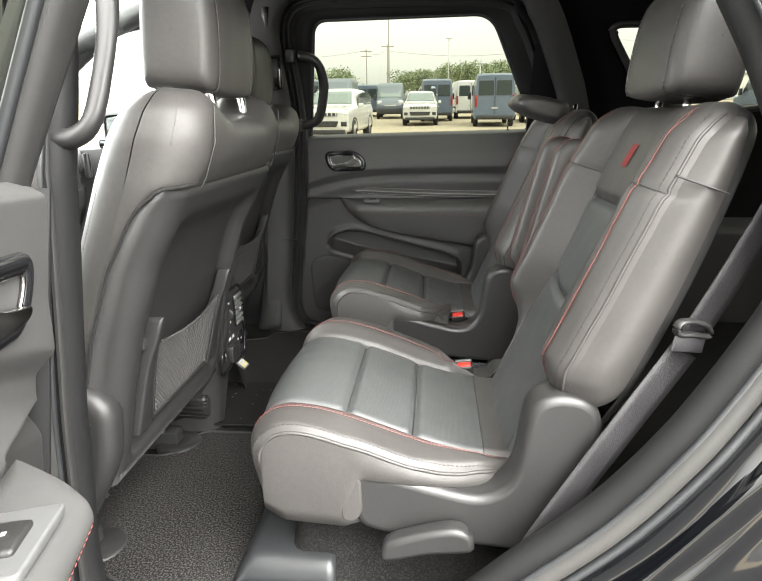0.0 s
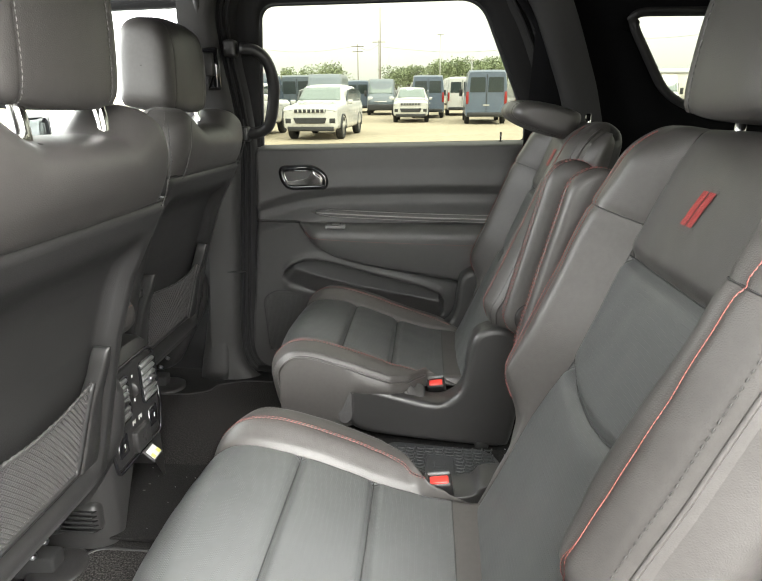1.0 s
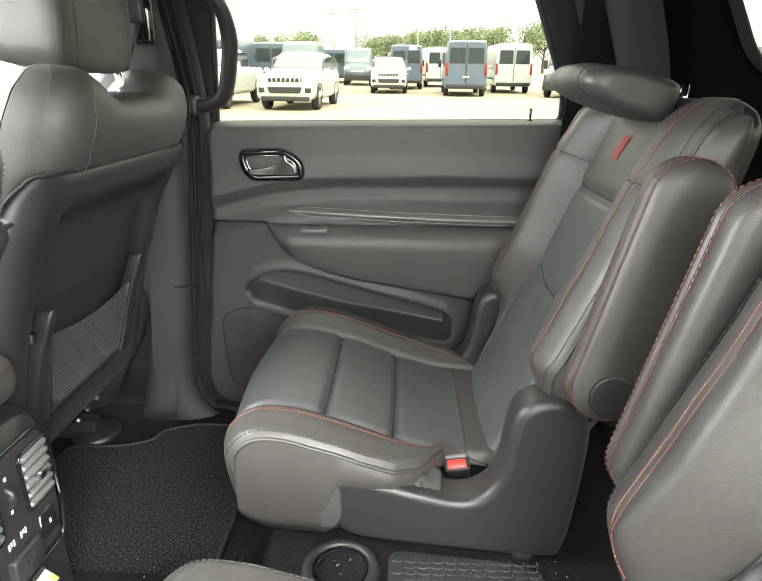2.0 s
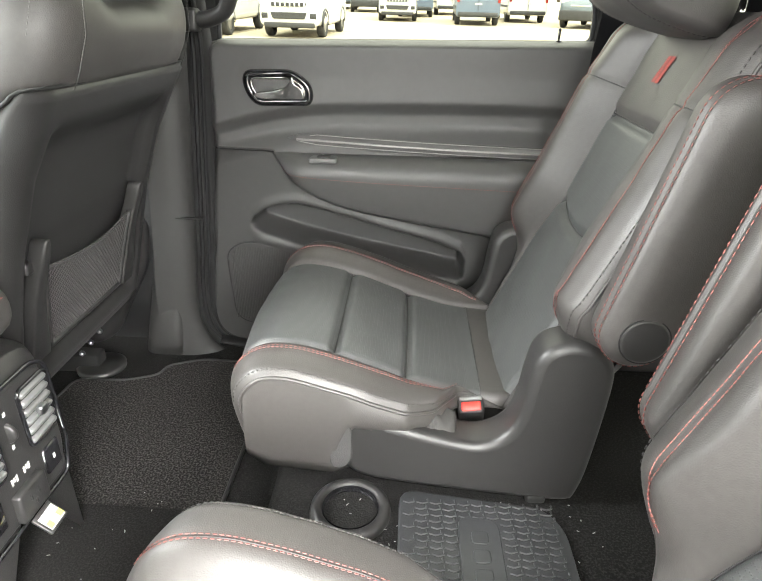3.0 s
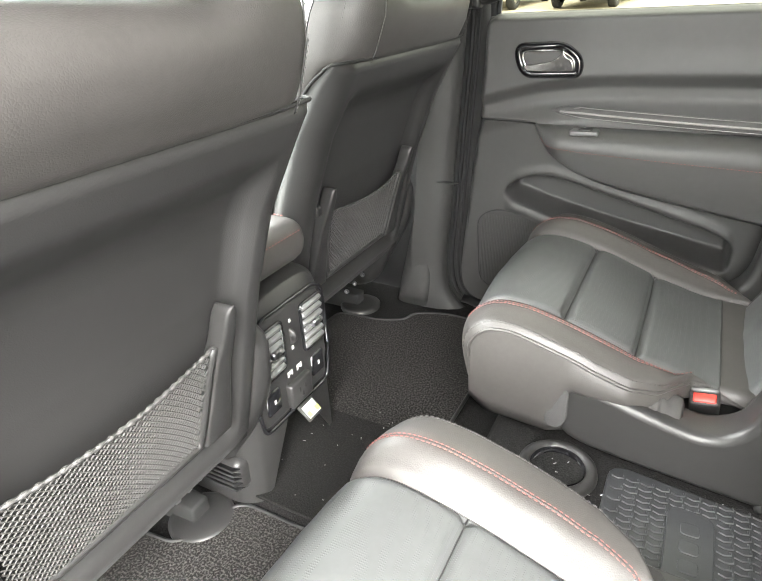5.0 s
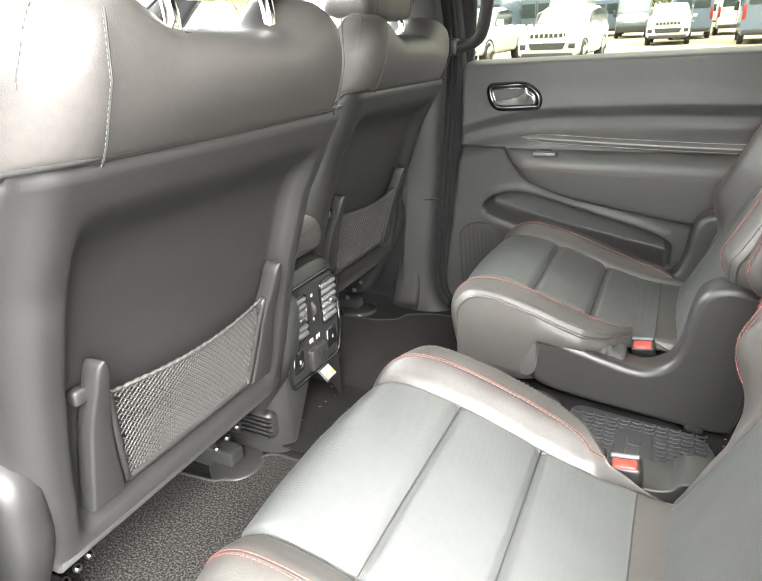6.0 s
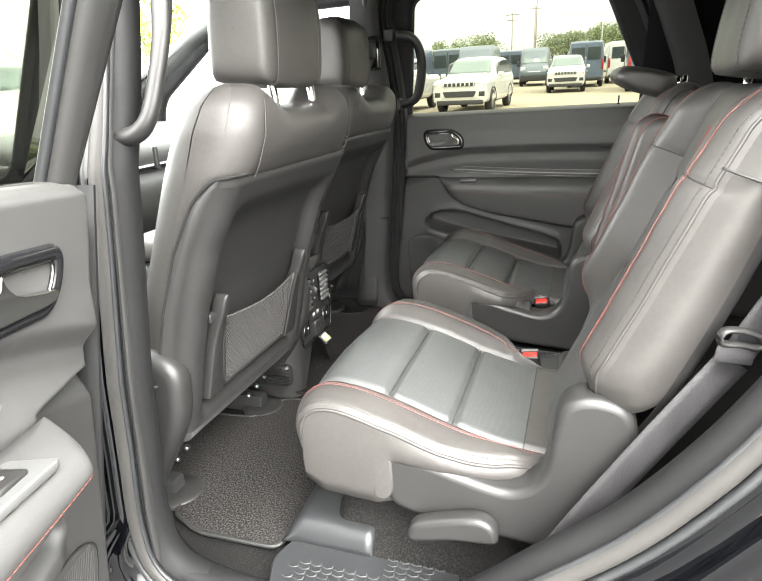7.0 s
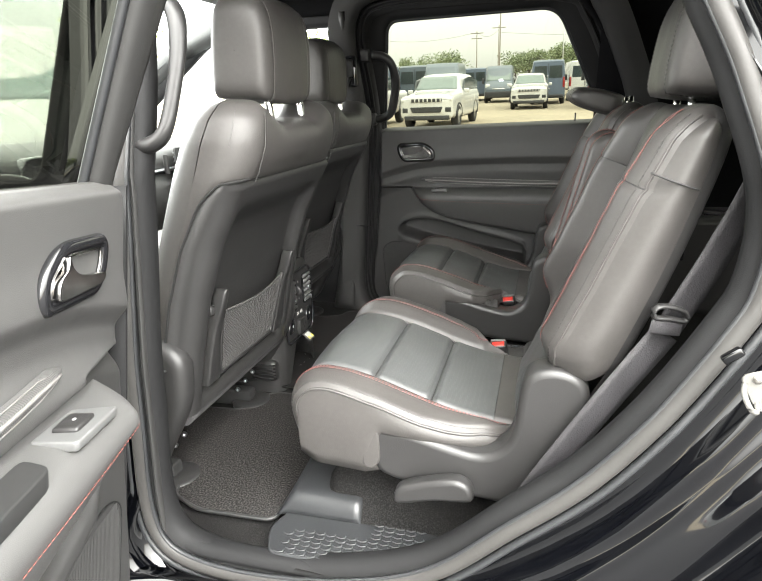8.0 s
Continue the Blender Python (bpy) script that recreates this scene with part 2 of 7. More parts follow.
def thread(path, stitch=0.006, gap=0.0035, r=0.0006):
    """Short raised stitches along a path, all in one mesh."""
    p = np.array(path, float)
    s = np.concatenate([[0], np.cumsum(np.linalg.norm(np.diff(p, axis=0), axis=1))])
    out, u = [], 0.0
    verts, faces = [], []
    while u + stitch < s[-1]:
        a, m, b = (np.array([np.interp(v, s, p[:, k]) for k in range(3)]) for v in (u, u + stitch / 2, u + stitch))
        d = b - a
        d /= np.linalg.norm(d) + 1e-9
        x = np.cross(d, (0.3, 0.2, 0.9))
        x /= np.linalg.norm(x)
        y = np.cross(d, x)
        k = len(verts)
        for c, q in ((a, 0.5), (m, 1.0), (b, 0.5)):
            for g in range(4):
                an = g * math.pi / 2 + 0.78
                verts.append(c + r * q * (math.cos(an) * x + math.sin(an) * y) * 1.3)
        for ring in (0, 4):
            for g in range(4):
                faces.append((k + ring + g, k + ring + (g + 1) % 4, k + ring + 4 + (g + 1) % 4, k + ring + 4 + g))
        u += stitch + gap
    return mesh_of(verts, faces)


def box(lo, hi, bevel=0.004, seg=2, m=None):
    bm = bmesh.new()
    bmesh.ops.create_cube(bm, size=1)
    lo, hi = Vector(lo), Vector(hi)
    for v in bm.verts:
        v.co = Vector([lo[i] + (v.co[i] + 0.5) * (hi[i] - lo[i]) for i in range(3)])
    if bevel:
        bmesh.ops.bevel(bm, geom=bm.edges[:], offset=bevel, segments=seg, affect="EDGES", profile=0.5)
    if m is not None:
        bm.transform(m)
    for f in bm.faces:
        f.smooth = bevel > 0
    data = bpy.data.meshes.new("m")
    bm.to_mesh(data)
    bm.free()
    return data


def plate(outline, axis, lo, hi, bevel=0.004, seg=2, smooth=True):
    """A flat outline (pairs in the two other axes, in xyz order) thickened from lo to hi along an axis, its rims rounded."""
    bm = bmesh.new()
    i = "xyz".index(axis)

    def place(p, v):
        q = list(p)
        q.insert(i, v)
        return q
    vs = [bm.verts.new(place(p, lo)) for p in outline]
    f = bm.faces.new(vs)
    r = bmesh.ops.extrude_face_region(bm, geom=[f])
    tv = [g for g in r["geom"] if isinstance(g, bmesh.types.BMVert)]
    for v in tv:
        v.co[i] = hi
    bmesh.ops.recalc_face_normals(bm, faces=bm.faces[:])
    if bevel:
        caps = [g for g in bm.faces if len(g.verts) == len(outline)]
        edges = {e for c in caps for e in c.edges}
        bmesh.ops.bevel(bm, geom=list(edges), offset=bevel, segments=seg, affect="EDGES", profile=0.5, clamp_overlap=True)
    for g in bm.faces:
        g.smooth = smooth and len(g.verts) <= 4
    data = bpy.data.meshes.new("m")
    bm.to_mesh(data)
    bm.free()
    return data


def rounded(corners, r, n=5):
    """A closed outline with each corner rounded; r may be one per corner."""
    out, k = [], len(corners)
    for i in range(k):
        p, a, b = (np.array(corners[j % k], float) for j in (i, i - 1, i + 1))
        q = r[i] if isinstance(r, (list, tuple)) else r
        q = min(q, 0.49 * np.linalg.norm(a - p), 0.49 * np.linalg.norm(b - p))
        s, e = p + (a - p) / np.linalg.norm(a - p) * q, p + (b - p) / np.linalg.norm(b - p) * q
        for t in np.linspace(0, 1, n):
            out.append(tuple((1 - t) ** 2 * s + 2 * t * (1 - t) * p + t * t * e))
    return out


def cyl(c, r, h, axis="z", n=28, bevel=0.0, r2=None):
    """A round block from c along an axis."""
    r2 = r if r2 is None else r2
    c, d = np.array(c, float), np.eye(3)["xyz".index(axis)]
    bv = bevel
    prof = [(0, 0), (r - bv, 0), (r, bv), (r2, h - bv), (r2 - bv, h), (0, h)] if bv else [(0, 0), (r, 0), (r2, h), (0, h)]
    return turned(c, d, prof, n)


def turned(c, d, prof, n=28):
    """A turned shape: (radius, height) pairs about the axis d through c."""
    c, d = np.array(c, float), np.array(d, float) / np.linalg.norm(d)
    a = np.cross(d, (0.31, 0.9, 0.29))
    a /= np.linalg.norm(a)
    b = np.cross(d, a)
    ang = np.linspace(0, 2 * math.pi, n, endpoint=False)
    P = np.array([[c + d * h + max(r, 1e-5) * (math.cos(t) * a + math.sin(t) * b) for t in ang] for r, h in prof])
    return grid(P, False, True)


def sheet(P, thick, smooth=True):
    """A grid of points given thickness along its own normals."""
    du, dv = np.gradient(P, axis=0), np.gradient(P, axis=1)
    n = np.cross(du, dv)
    n /= np.linalg.norm(n, axis=2)[:, :, None] + 1e-12
    Q = P - n * thick
    nu, nv = P.shape[:2]
    ring = np.concatenate([np.stack([P[:, 0], Q[:, 0]], 1)[None], np.stack([P[:, -1], Q[:, -1]], 1)[None]])
    d = [grid(P, smooth=smooth), grid(Q, smooth=smooth)]
    for a, b in ((P[:, 0], Q[:, 0]), (P[:, -1], Q[:, -1]), (P[0], Q[0]), (P[-1], Q[-1])):
        d.append(grid(np.stack([a, b], 1), smooth=False))
    return cleaned(joined(*d))


def sharp(data, degrees=35):
    data.set_sharp_from_angle(angle=radians(degrees))
    return data


# ---- the car's shell ----
def side_y(z):
    """How far the cabin's side stands from the middle of the car at a height."""
    z = np.asarray(z, float)
    return 0.775 - 0.0606 * np.clip(np.minimum(z, 1.33) - 1.0, 0, None) - 0.31 * np.clip(z - 1.33, 0, None)


OPENING = [(-0.417, 1.598), (-0.408, 1.449), (-0.410, 1.30), (-0.432, 1.05), (-0.445, 0.875), (-0.456, 0.72), (-0.438, 0.63), (-0.375, 0.592),
           (-0.25, 0.582), (-0.075, 0.605), (0.085, 0.665), (0.219, 0.783), (0.322, 0.881), (0.41, 0.998), (0.485, 1.124), (0.512, 1.19),
           (0.515, 1.29), (0.477, 1.418), (0.44, 1.51), (0.355, 1.68), (0.27, 1.745), (-0.1, 1.757), (-0.34, 1.748), (-0.408, 1.70)]
edge_xz = spline(OPENING, 220, closed=True)
edge_t = np.roll(edge_xz, -1, 0) - np.roll(edge_xz, 1, 0)
edge_t /= np.linalg.norm(edge_t, axis=1)[:, None]
edge_n = np.stack([-edge_t[:, 1], edge_t[:, 0]], 1)
mid = edge_xz.mean(0)
if ((edge_xz - mid) * edge_n).sum() < 0:
    edge_n = -edge_n


BEADS = [(0.088, 0.007, 0.007, 1.3), (0.128, 0.010, 0.011, 4.7), (0.185, 0.008, 0.008, 7.1), (0.245, 0.010, 0.009, 2.2), (0.30, 0.009, 0.010, 5.5)]


def along_opening(section, sign, wide=None, wave=False):
    """A profile carried round the door opening: pairs (away from the opening, outward), at the car's near (-1) or far (+1) side."""
    rows = []
    for k, (p, n) in enumerate(zip(edge_xz, edge_n)):
        w = 1.0 if wide is None else wide(p)
        row = []
        for e, d in section:
            q = p + n * e * w
            out = d * min(1.0, w / 0.6) if d > 0.02 else d
            if wave and w > 0.4:
                out += min(1.0, (w - 0.4) * 2.5) * min(1.0, e / 0.06) * 0.007 * math.sin(e * 62 + 1.5 * noise.noise((p[0] * 4, p[1] * 4, e * 6)))
            if wave and w > 0.4:
                # pressed beads that run along the flange and fade out into it
                for at, tall, half, seed in BEADS:
                    shift = 0.018 * noise.noise((p[0] * 3.1, p[1] * 3.1, seed))
                    live = max(0.0, min(1.0, 0.75 + 1.2 * noise.noise((p[0] * 2.3, p[1] * 2.3, seed + 9))))
                    out += min(1.0, (w - 0.4) * 2.5) * live * tall * math.exp(-((e - at - shift) / half) ** 2)
            row.append((q[0], sign * (side_y(p[1]) + out), q[1]))
        rows.append(row)
    return np.array(rows)


def jamb_width(p):
    x, z = p
    rear = sstep(-0.05, 0.25, x) * sstep(1.5, 1.2, z)
    low = sstep(0.75, 0.62, z)
    return 0.18 + 1.07 * max(rear, 0.55 * low)


SEALTUBE = [(0.006 + 0.013 * math.cos(a), 0.005 + 0.012 * math.sin(a)) for a in np.linspace(0, 2 * math.pi, 14, endpoint=False)]
SEALLIP = [(-0.004, -0.004), (-0.009, 0.004), (-0.006, 0.010), (0.0, 0.006), (0.002, -0.004)]
SEALOUT = [(0.027 + 0.0065 * math.cos(a), 0.008 + 0.007 * math.sin(a)) for a in np.linspace(0, 2 * math.pi, 10, endpoint=False)]
JAMB = [(0.010, -0.010), (0.016, 0.004), (0.030, 0.006), (0.036, 0.000), (0.046, 0.002), (0.056, 0.016), (0.064, 0.030), (0.120, 0.040), (0.150, 0.046),
        (0.158, 0.056), (0.166, 0.074), (0.174, 0.080), (0.200, 0.086), (0.212, 0.094), (0.222, 0.118), (0.236, 0.132), (0.262, 0.142), (0.290, 0.150), (0.40, 0.155)]
REVEAL = [(0.006, -0.002), (-0.002, -0.010), (-0.012, -0.016), (-0.020, -0.030), (-0.016, -0.055), (0.004, -0.075), (0.03, -0.082)]

for sign, nm in ((-1, "near"), (1, "far")):
    seal = thing("door_seal", "black rubber weatherstrip round the rear door opening", "seal", kind="structure", base=(0, sign * 0.76, 0.59))
    part("bulb", grid(along_opening(SEALTUBE, sign), True, True), SEAL, seal)
    part("lip", grid(along_opening(SEALLIP, sign), True, True), RUBBER, seal)
    part("outer_lip", grid(along_opening(SEALOUT, sign), True, True), RUBBER, seal)
    tr = thing("trim", "charcoal plastic trim lining the rear door opening", "trim", kind="structure", base=(0, sign * 0.74, 0.59))
    if sign < 0:
        part("reveal", grid(along_opening(REVEAL, sign), True, False), DARKTRIM, tr)
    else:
        # far lining coloured near black, so the gap's shade sits in the colour
        part("reveal", grid(along_opening([(-0.016, 0.010), (-0.012, -0.012), (0.0, -0.018), (0.016, -0.016), (0.034, -0.020), (0.040, -0.040)], sign), True, False), BLACKGAP, tr, "trim lining coloured black for the dark gap behind the lip")
        part("sill_lining", grid(along_opening([(0.036, -0.030), (0.026, -0.036), (0.022, -0.044), (0.024, -0.054), (0.032, -0.066), (0.046, -0.075), (0.070, -0.082), (0.11, -0.087)], sign), True, False), TRIM, tr, "smooth charcoal lining of the pillar and sill")
    if sign > 0:
        for e0, d0, r0 in ((-0.002, -0.022, 0.0046), (0.014, -0.024, 0.0056)):
            ring = [(e0 + r0 * math.cos(a), d0 + r0 * math.sin(a)) for a in np.linspace(0, 2 * math.pi, 8, endpoint=False)]
            part("ridge", grid(along_opening(ring, sign), True, True), DARKTRIM, seal)

jamb = thing("door_jamb", "glossy black painted door jamb with stepped flanges", "car body", kind="structure", base=(0, -0.80, 0.5))
je = np.array(JAMB)
ees = np.concatenate([je[:7, 0], np.linspace(0.067, 0.40, 130)])
inner = along_opening([(e, float(np.interp(e, je[:, 0], je[:, 1]))) for e in ees], -1, jamb_width, True)
part("painted_flange", grid(inner, True, False), PAINT, jamb)
# rear quarter and rocker outside the jamb
QUARTER = spline([(0.62, 0.30), (0.68, 0.55), (0.80, 0.70), (0.96, 0.77), (1.16, 0.74), (1.36, 0.60)], 40)
rows = []
for (x, z) in QUARTER:
    rows.append([(x, -0.93, z), (x - 0.012, -0.945, z + 0.012), (x - 0.02, -0.95, z + 0.03), (x - 0.03, -0.945, z + 0.10), (x - 0.02, -0.942, z + 0.16)])
quarter = thing("rear_quarter", "glossy black painted rear wheel arch panel", "car body", kind="structure", base=(0.6, -0.93, 0.3))
part("arch_panel", sheet(np.array(rows), 0.004), PAINT, quarter)
lip = [(x, -0.925, z) for x, z in QUARTER]
part("arch_moulding", tube(lip, 0.016, 8), PAINT, quarter)
rocker = thing("rocker_panel", "glossy black painted sill below the door", "car body", kind="structure", base=(0, -0.9, 0.3))
prof = [(-0.80, 0.575), (-0.835, 0.560), (-0.850, 0.540), (-0.885, 0.530), (-0.925, 0.510), (-0.94, 0.44), (-0.93, 0.34), (-0.88, 0.30)]
P = np.array([[(x, y, z) for y, z in spline(prof, 24)] for x in np.linspace(-1.5, 0.45, 20)])
part("sill_skin", sheet(P, 0.004), PAINT, rocker)
# striker and catch on the rear jamb
striker = thing("door_striker", "white primed steel striker plate bolted to the door jamb", "striker", base=(0.52, -0.84, 1.07))
SM = Matrix.Translation((0.508, -0.835, 1.082)) @ Euler((0, radians(-35), 0)).to_matrix().to_4x4() @ Matrix.Scale(0.62, 4)
pl = plate(rounded([(-0.030, -0.045), (0.028, -0.04), (0.034, 0.03), (-0.02, 0.045)], 0.02), "y", -0.004, 0.004, 0.002)
pl.transform(SM)
part("plate", pl, WHITESTEEL, striker)
for dz in (-0.024, 0.024):
    b = turned((0, 0, 0), (0, -1, 0), [(0.001, 0.012), (0.006, 0.012), (0.009, 0.008), (0.010, 0.003)], 14)
    b.transform(SM @ Matrix.Translation((0.006, 0, dz)))
    part("bolt", b, STEEL, striker)
lp = tube(spline([(-0.02, -0.002, 0.024), (-0.03, -0.03, 0.022), (-0.035, -0.045, 0.0), (-0.03, -0.03, -0.022), (-0.02, -0.002, -0.024)], 24), 0.0055, 8)
lp.transform(SM)
part("loop", lp, WHITESTEEL, striker)
catch = thing("jamb_bracket", "dark steel bracket on the black door jamb", "bracket", base=(0.47, -0.82, 1.11))
bx = box((-0.013, -0.006, -0.006), (0.013, 0.006, 0.006), 0.003)
bx.transform(Matrix.Translation((0.476, -0.822, 1.118)) @ Euler((0, radians(-40), 0)).to_matrix().to_4x4())
part("body", bx, PAINT, catch)

# ---- floor ----
floor = thing("floor", "black carpeted car floor with a raised rear deck", "floor", kind="structure")
prof = spline([(-1.70, 0.80), (-1.45, 0.60), (-1.30, 0.585), (-0.60, 0.585), (-0.21, 0.585), (-0.175, 0.60), (-0.165, 0.67), (-0.145, 0.705), (-0.10, 0.71), (0.3, 0.71), (0.60, 0.71), (1.8, 0.72)], 90)
ysn = np.concatenate([[-0.765, -0.75, -0.735], np.linspace(-0.71, 0.71, 41), [0.735, 0.75, 0.765]])
P = np.zeros((len(prof), len(ysn), 3))
for i, (x, z) in enumerate(prof):
    for j, y in enumerate(ysn):
        tun = 0.03 * math.exp(-(y / 0.11) ** 4) * float(sstep(0.66, 0.60, z))
        # by the near and far doors the deck drops to the sill
        well = float(sstep(0.58, 0.62, abs(y))) * float(sstep(0.24, 0.16, x)) * max(0, z - 0.60)
        ripple = 0.003 * noise.noise((x * 9, y * 9, 0))
        P[i, j] = (x, y, z + tun - well + ripple)
part("carpet", grid(P), CARPET, floor)
rng = random.Random(4)
lint = []
for _ in range(90):
    x, y = rng.uniform(-0.05, 0.34), rng.choice([rng.uniform(0.02, 0.12), rng.uniform(-0.1, 0.1), rng.uniform(-0.6, -0.2)])
    if rng.random() < 0.3:
        x, y = rng.uniform(-0.7, -0.35), rng.uniform(-0.1, 0.2)
    z = (0.716 if x > -0.14 else 0.617) + 0.001
    a, l = rng.uniform(0, 6.3), rng.uniform(0.001, 0.005)
    lint.append(tube([(x, y, z), (x + l * math.cos(a), y + l * math.sin(a), z + 0.001)], 0.0006, 4))
part("lint", joined(*lint), WHITEPRINT, floor, "pale lint specks", kind="stuff")


def mat_part(owner, outline, z, hem=True):
    part("carpet_top", plate(outline, "z", z, z + 0.010, 0.003), MATPILE, owner)
    part("hem", tube([(x, y, z + 0.008) for x, y in outline], 0.0045, 6, closed=True), DARKTHREAD, owner, "black stitched hem")


for s in (-1, 1):
    m = thing("floor_mat", "charcoal carpet floor mat with a bound black edge", "floor mat", "carpet floor mats", base=(-0.45, s * 0.4, 0.59))
    y0 = 0.115 if s < 0 else 0.165
    ol = rounded([(-0.268, y0), (-0.268, 0.645), (-0.45, 0.650), (-0.53, 0.615), (-0.535, 0.575), (-0.60, 0.545), (-0.72, 0.54), (-0.74, 0.25),
                  (-0.56, 0.232), (-0.545, 0.16), (-0.52, y0)], 0.025, 5)
    mat_part(m, [(x, s * y) for x, y in ol], 0.590)
tm = thing("floor_mat", "narrow charcoal carpet strip over the tunnel", "floor mat", "carpet floor mats", base=(-0.45, 0, 0.61))
part("carpet_top", plate(rounded([(-0.31, -0.105), (-0.31, 0.155), (-0.75, 0.155), (-0.75, -0.105)], 0.02), "z", 0.612, 0.618, 0.002), CARPET, tm)


def hexes(x0, x1, y0, y1, size, keep, z):
    """Raised honeycomb ribs in one mesh."""
    out = []
    i, y = 0, y0
    while y < y1:
        x = x0 + (size * 0.87 if i % 2 else 0)
        while x < x1:
            if keep(x, y):
                pts = [(x + size * 0.46 * math.sin(k * math.pi / 3), y + size * 0.46 * math.cos(k * math.pi / 3)) for k in range(7)]
                pts = [(px, y + (py - y) * 0.62) for px, py in pts]
                out.append(tube([(px, py, z) for px, py in pts[1:5]], 0.0017, 5, caps=False))
            x += size * 1.74 * 0.57
        y += size * 0.56
        i += 1
    return joined(*out)


# rubber mat between the second-row seats, with a plain raised name plate
rm = thing("rubber_deck_mat", "black rubber mat with a honeycomb tread on the rear deck", "floor mat", base=(0.15, 0, 0.715))
ol = rounded([(0.045, -0.12), (0.045, 0.125), (0.265, 0.10), (0.29, 0.06), (0.29, -0.12)], 0.03)
part("sheet", plate(ol, "z", 0.713, 0.721, 0.003), RUBBER, rm)
part("tread", hexes(0.06, 0.28, -0.11, 0.105, 0.021, lambda x, y: not (0.125 < x < 0.20 and y < 0.078), 0.7215), RUBBER, rm)
pad_ol = rounded([(0.132, -0.115), (0.132, 0.074), (0.192, 0.070), (0.192, -0.115)], 0.02)
part("name_plate", plate(pad_ol, "z", 0.720, 0.7235, 0.0015), RUBBER, rm)
for k in range(4):
    y = 0.035 - k * 0.032
    part("bar", plate(rounded([(0.150, y - 0.011), (0.150, y + 0.011), (0.174, y + 0.011), (0.174, y - 0.011)], 0.006), "z", 0.722, 0.725, 0.001), RUBBER, rm)
cup = thing("cup_holder", "round black plastic cup holder set in the deck", "cup holder", base=(-0.03, 0.08, 0.70))
part("ring", turned((-0.028, 0.082, 0.70), (0, 0, 1), [(0.056, 0.0), (0.062, 0.010), (0.060, 0.020), (0.055, 0.025), (0.048, 0.025), (0.043, 0.020), (0.041, 0.0)], 40), SHELL, cup)
part("bowl", turned((-0.028, 0.082, 0.70), (0, 0, 1), [(0.042, 0.022), (0.040, 0.006), (0.030, 0.004), (0.0, 0.004)], 40), GLOSS, cup)

# ribbed rubber wells by the doors
for s in (-1, 1):
    w = thing("sill_tray", "black moulded rubber tray with a honeycomb tread by the door sill", "floor tray", "sill trays", base=(-0.08, s * 0.67, 0.59))
    ol = rounded([(-0.235, s * 0.600), (0.06, s * 0.570), (0.080, s * 0.62), (0.075, s * 0.745), (-0.235, s * 0.745), (-0.262, s * 0.68)], 0.02)
    part("sheet", plate(ol, "z", 0.600, 0.612, 0.004), RUBBER, w)
    part("tread", hexes(-0.215, 0.045, min(s * 0.735, s * 0.600), max(s * 0.735, s * 0.600), 0.022, lambda x, y: not (x < -0.05 and abs(y) < 0.672), 0.6125), RUBBER, w)
    hump = []
    for x in np.concatenate([[-0.256, -0.250], np.linspace(-0.240, -0.085, 12), [-0.074, -0.068]]):
        k = float(sstep(-0.258, -0.236, x) * sstep(-0.066, -0.088, x))
        row = spline([(-0.632, 0.610), (-0.629, 0.622), (-0.622, 0.640), (-0.608, 0.650), (-0.58, 0.656), (-0.52, 0.662), (-0.44, 0.668), (-0.40, 0.67)], 22)
        hump.append([(x - 0.012 * (1 - k), s * abs(y), 0.606 + (z - 0.606) * k) for y, z in row])
    part("hump", sheet(np.array(hump), 0.004), RUBBER, w, "raised black rubber hump")
    rows = []
    for x in np.linspace(-0.43, 0.06, 24):
        z = 0.598 + 0.012 * float(sstep(-0.36, -0.43, x))
        rows.append([(x, s * y, z + dz) for y, dz in spline([(0.722, -0.004), (0.730, 0.004), (0.740, 0.006), (0.750, 0.006), (0.758, 0.002), (0.764, -0.01)], 10)])
    part("sill_plate", sheet(np.array(rows), 0.004), DARKTRIM, w, "smooth black sill plate")
    edge = [(0.06, s * 0.75, 0.613), (0.085, s * 0.74, 0.63), (0.12, s * 0.73, 0.66), (0.2, s * 0.725, 0.74)]
    part("kick_plate", tube(spline(edge, 16), [0.010 + 0.008 * k / 15 for k in range(16)], 10), DARKTRIM, w)

# ---- roof and glass ----
ceiling = tagged(new("ceiling"), "black cloth headliner", "headliner", kind="structure")
P = np.array([[(x, y, 1.835 - 0.065 * (y / 0.66) ** 4 - 0.015 * (y / 0.66) ** 2 - 0.02 * ((x - 0.4) / 1.2) ** 2) for y in np.linspace(-0.68, 0.68, 33)] for x in np.linspace(-0.82, 1.85, 40)])
part("lining", sheet(P, -0.012), HEADLINER, ceiling)
roof = tagged(new("roof"), "black painted steel roof", "car body", kind="structure")
P = np.array([[(x, y, 1.885 - 0.09 * (y / 0.70) ** 4 - 0.02 * ((x - 0.4) / 1.2) ** 2) for y in np.linspace(-0.74, 0.74, 25)] for x in np.linspace(-0.86, 1.95, 20)])
part("skin", sheet(P, -0.006), PAINT, roof)


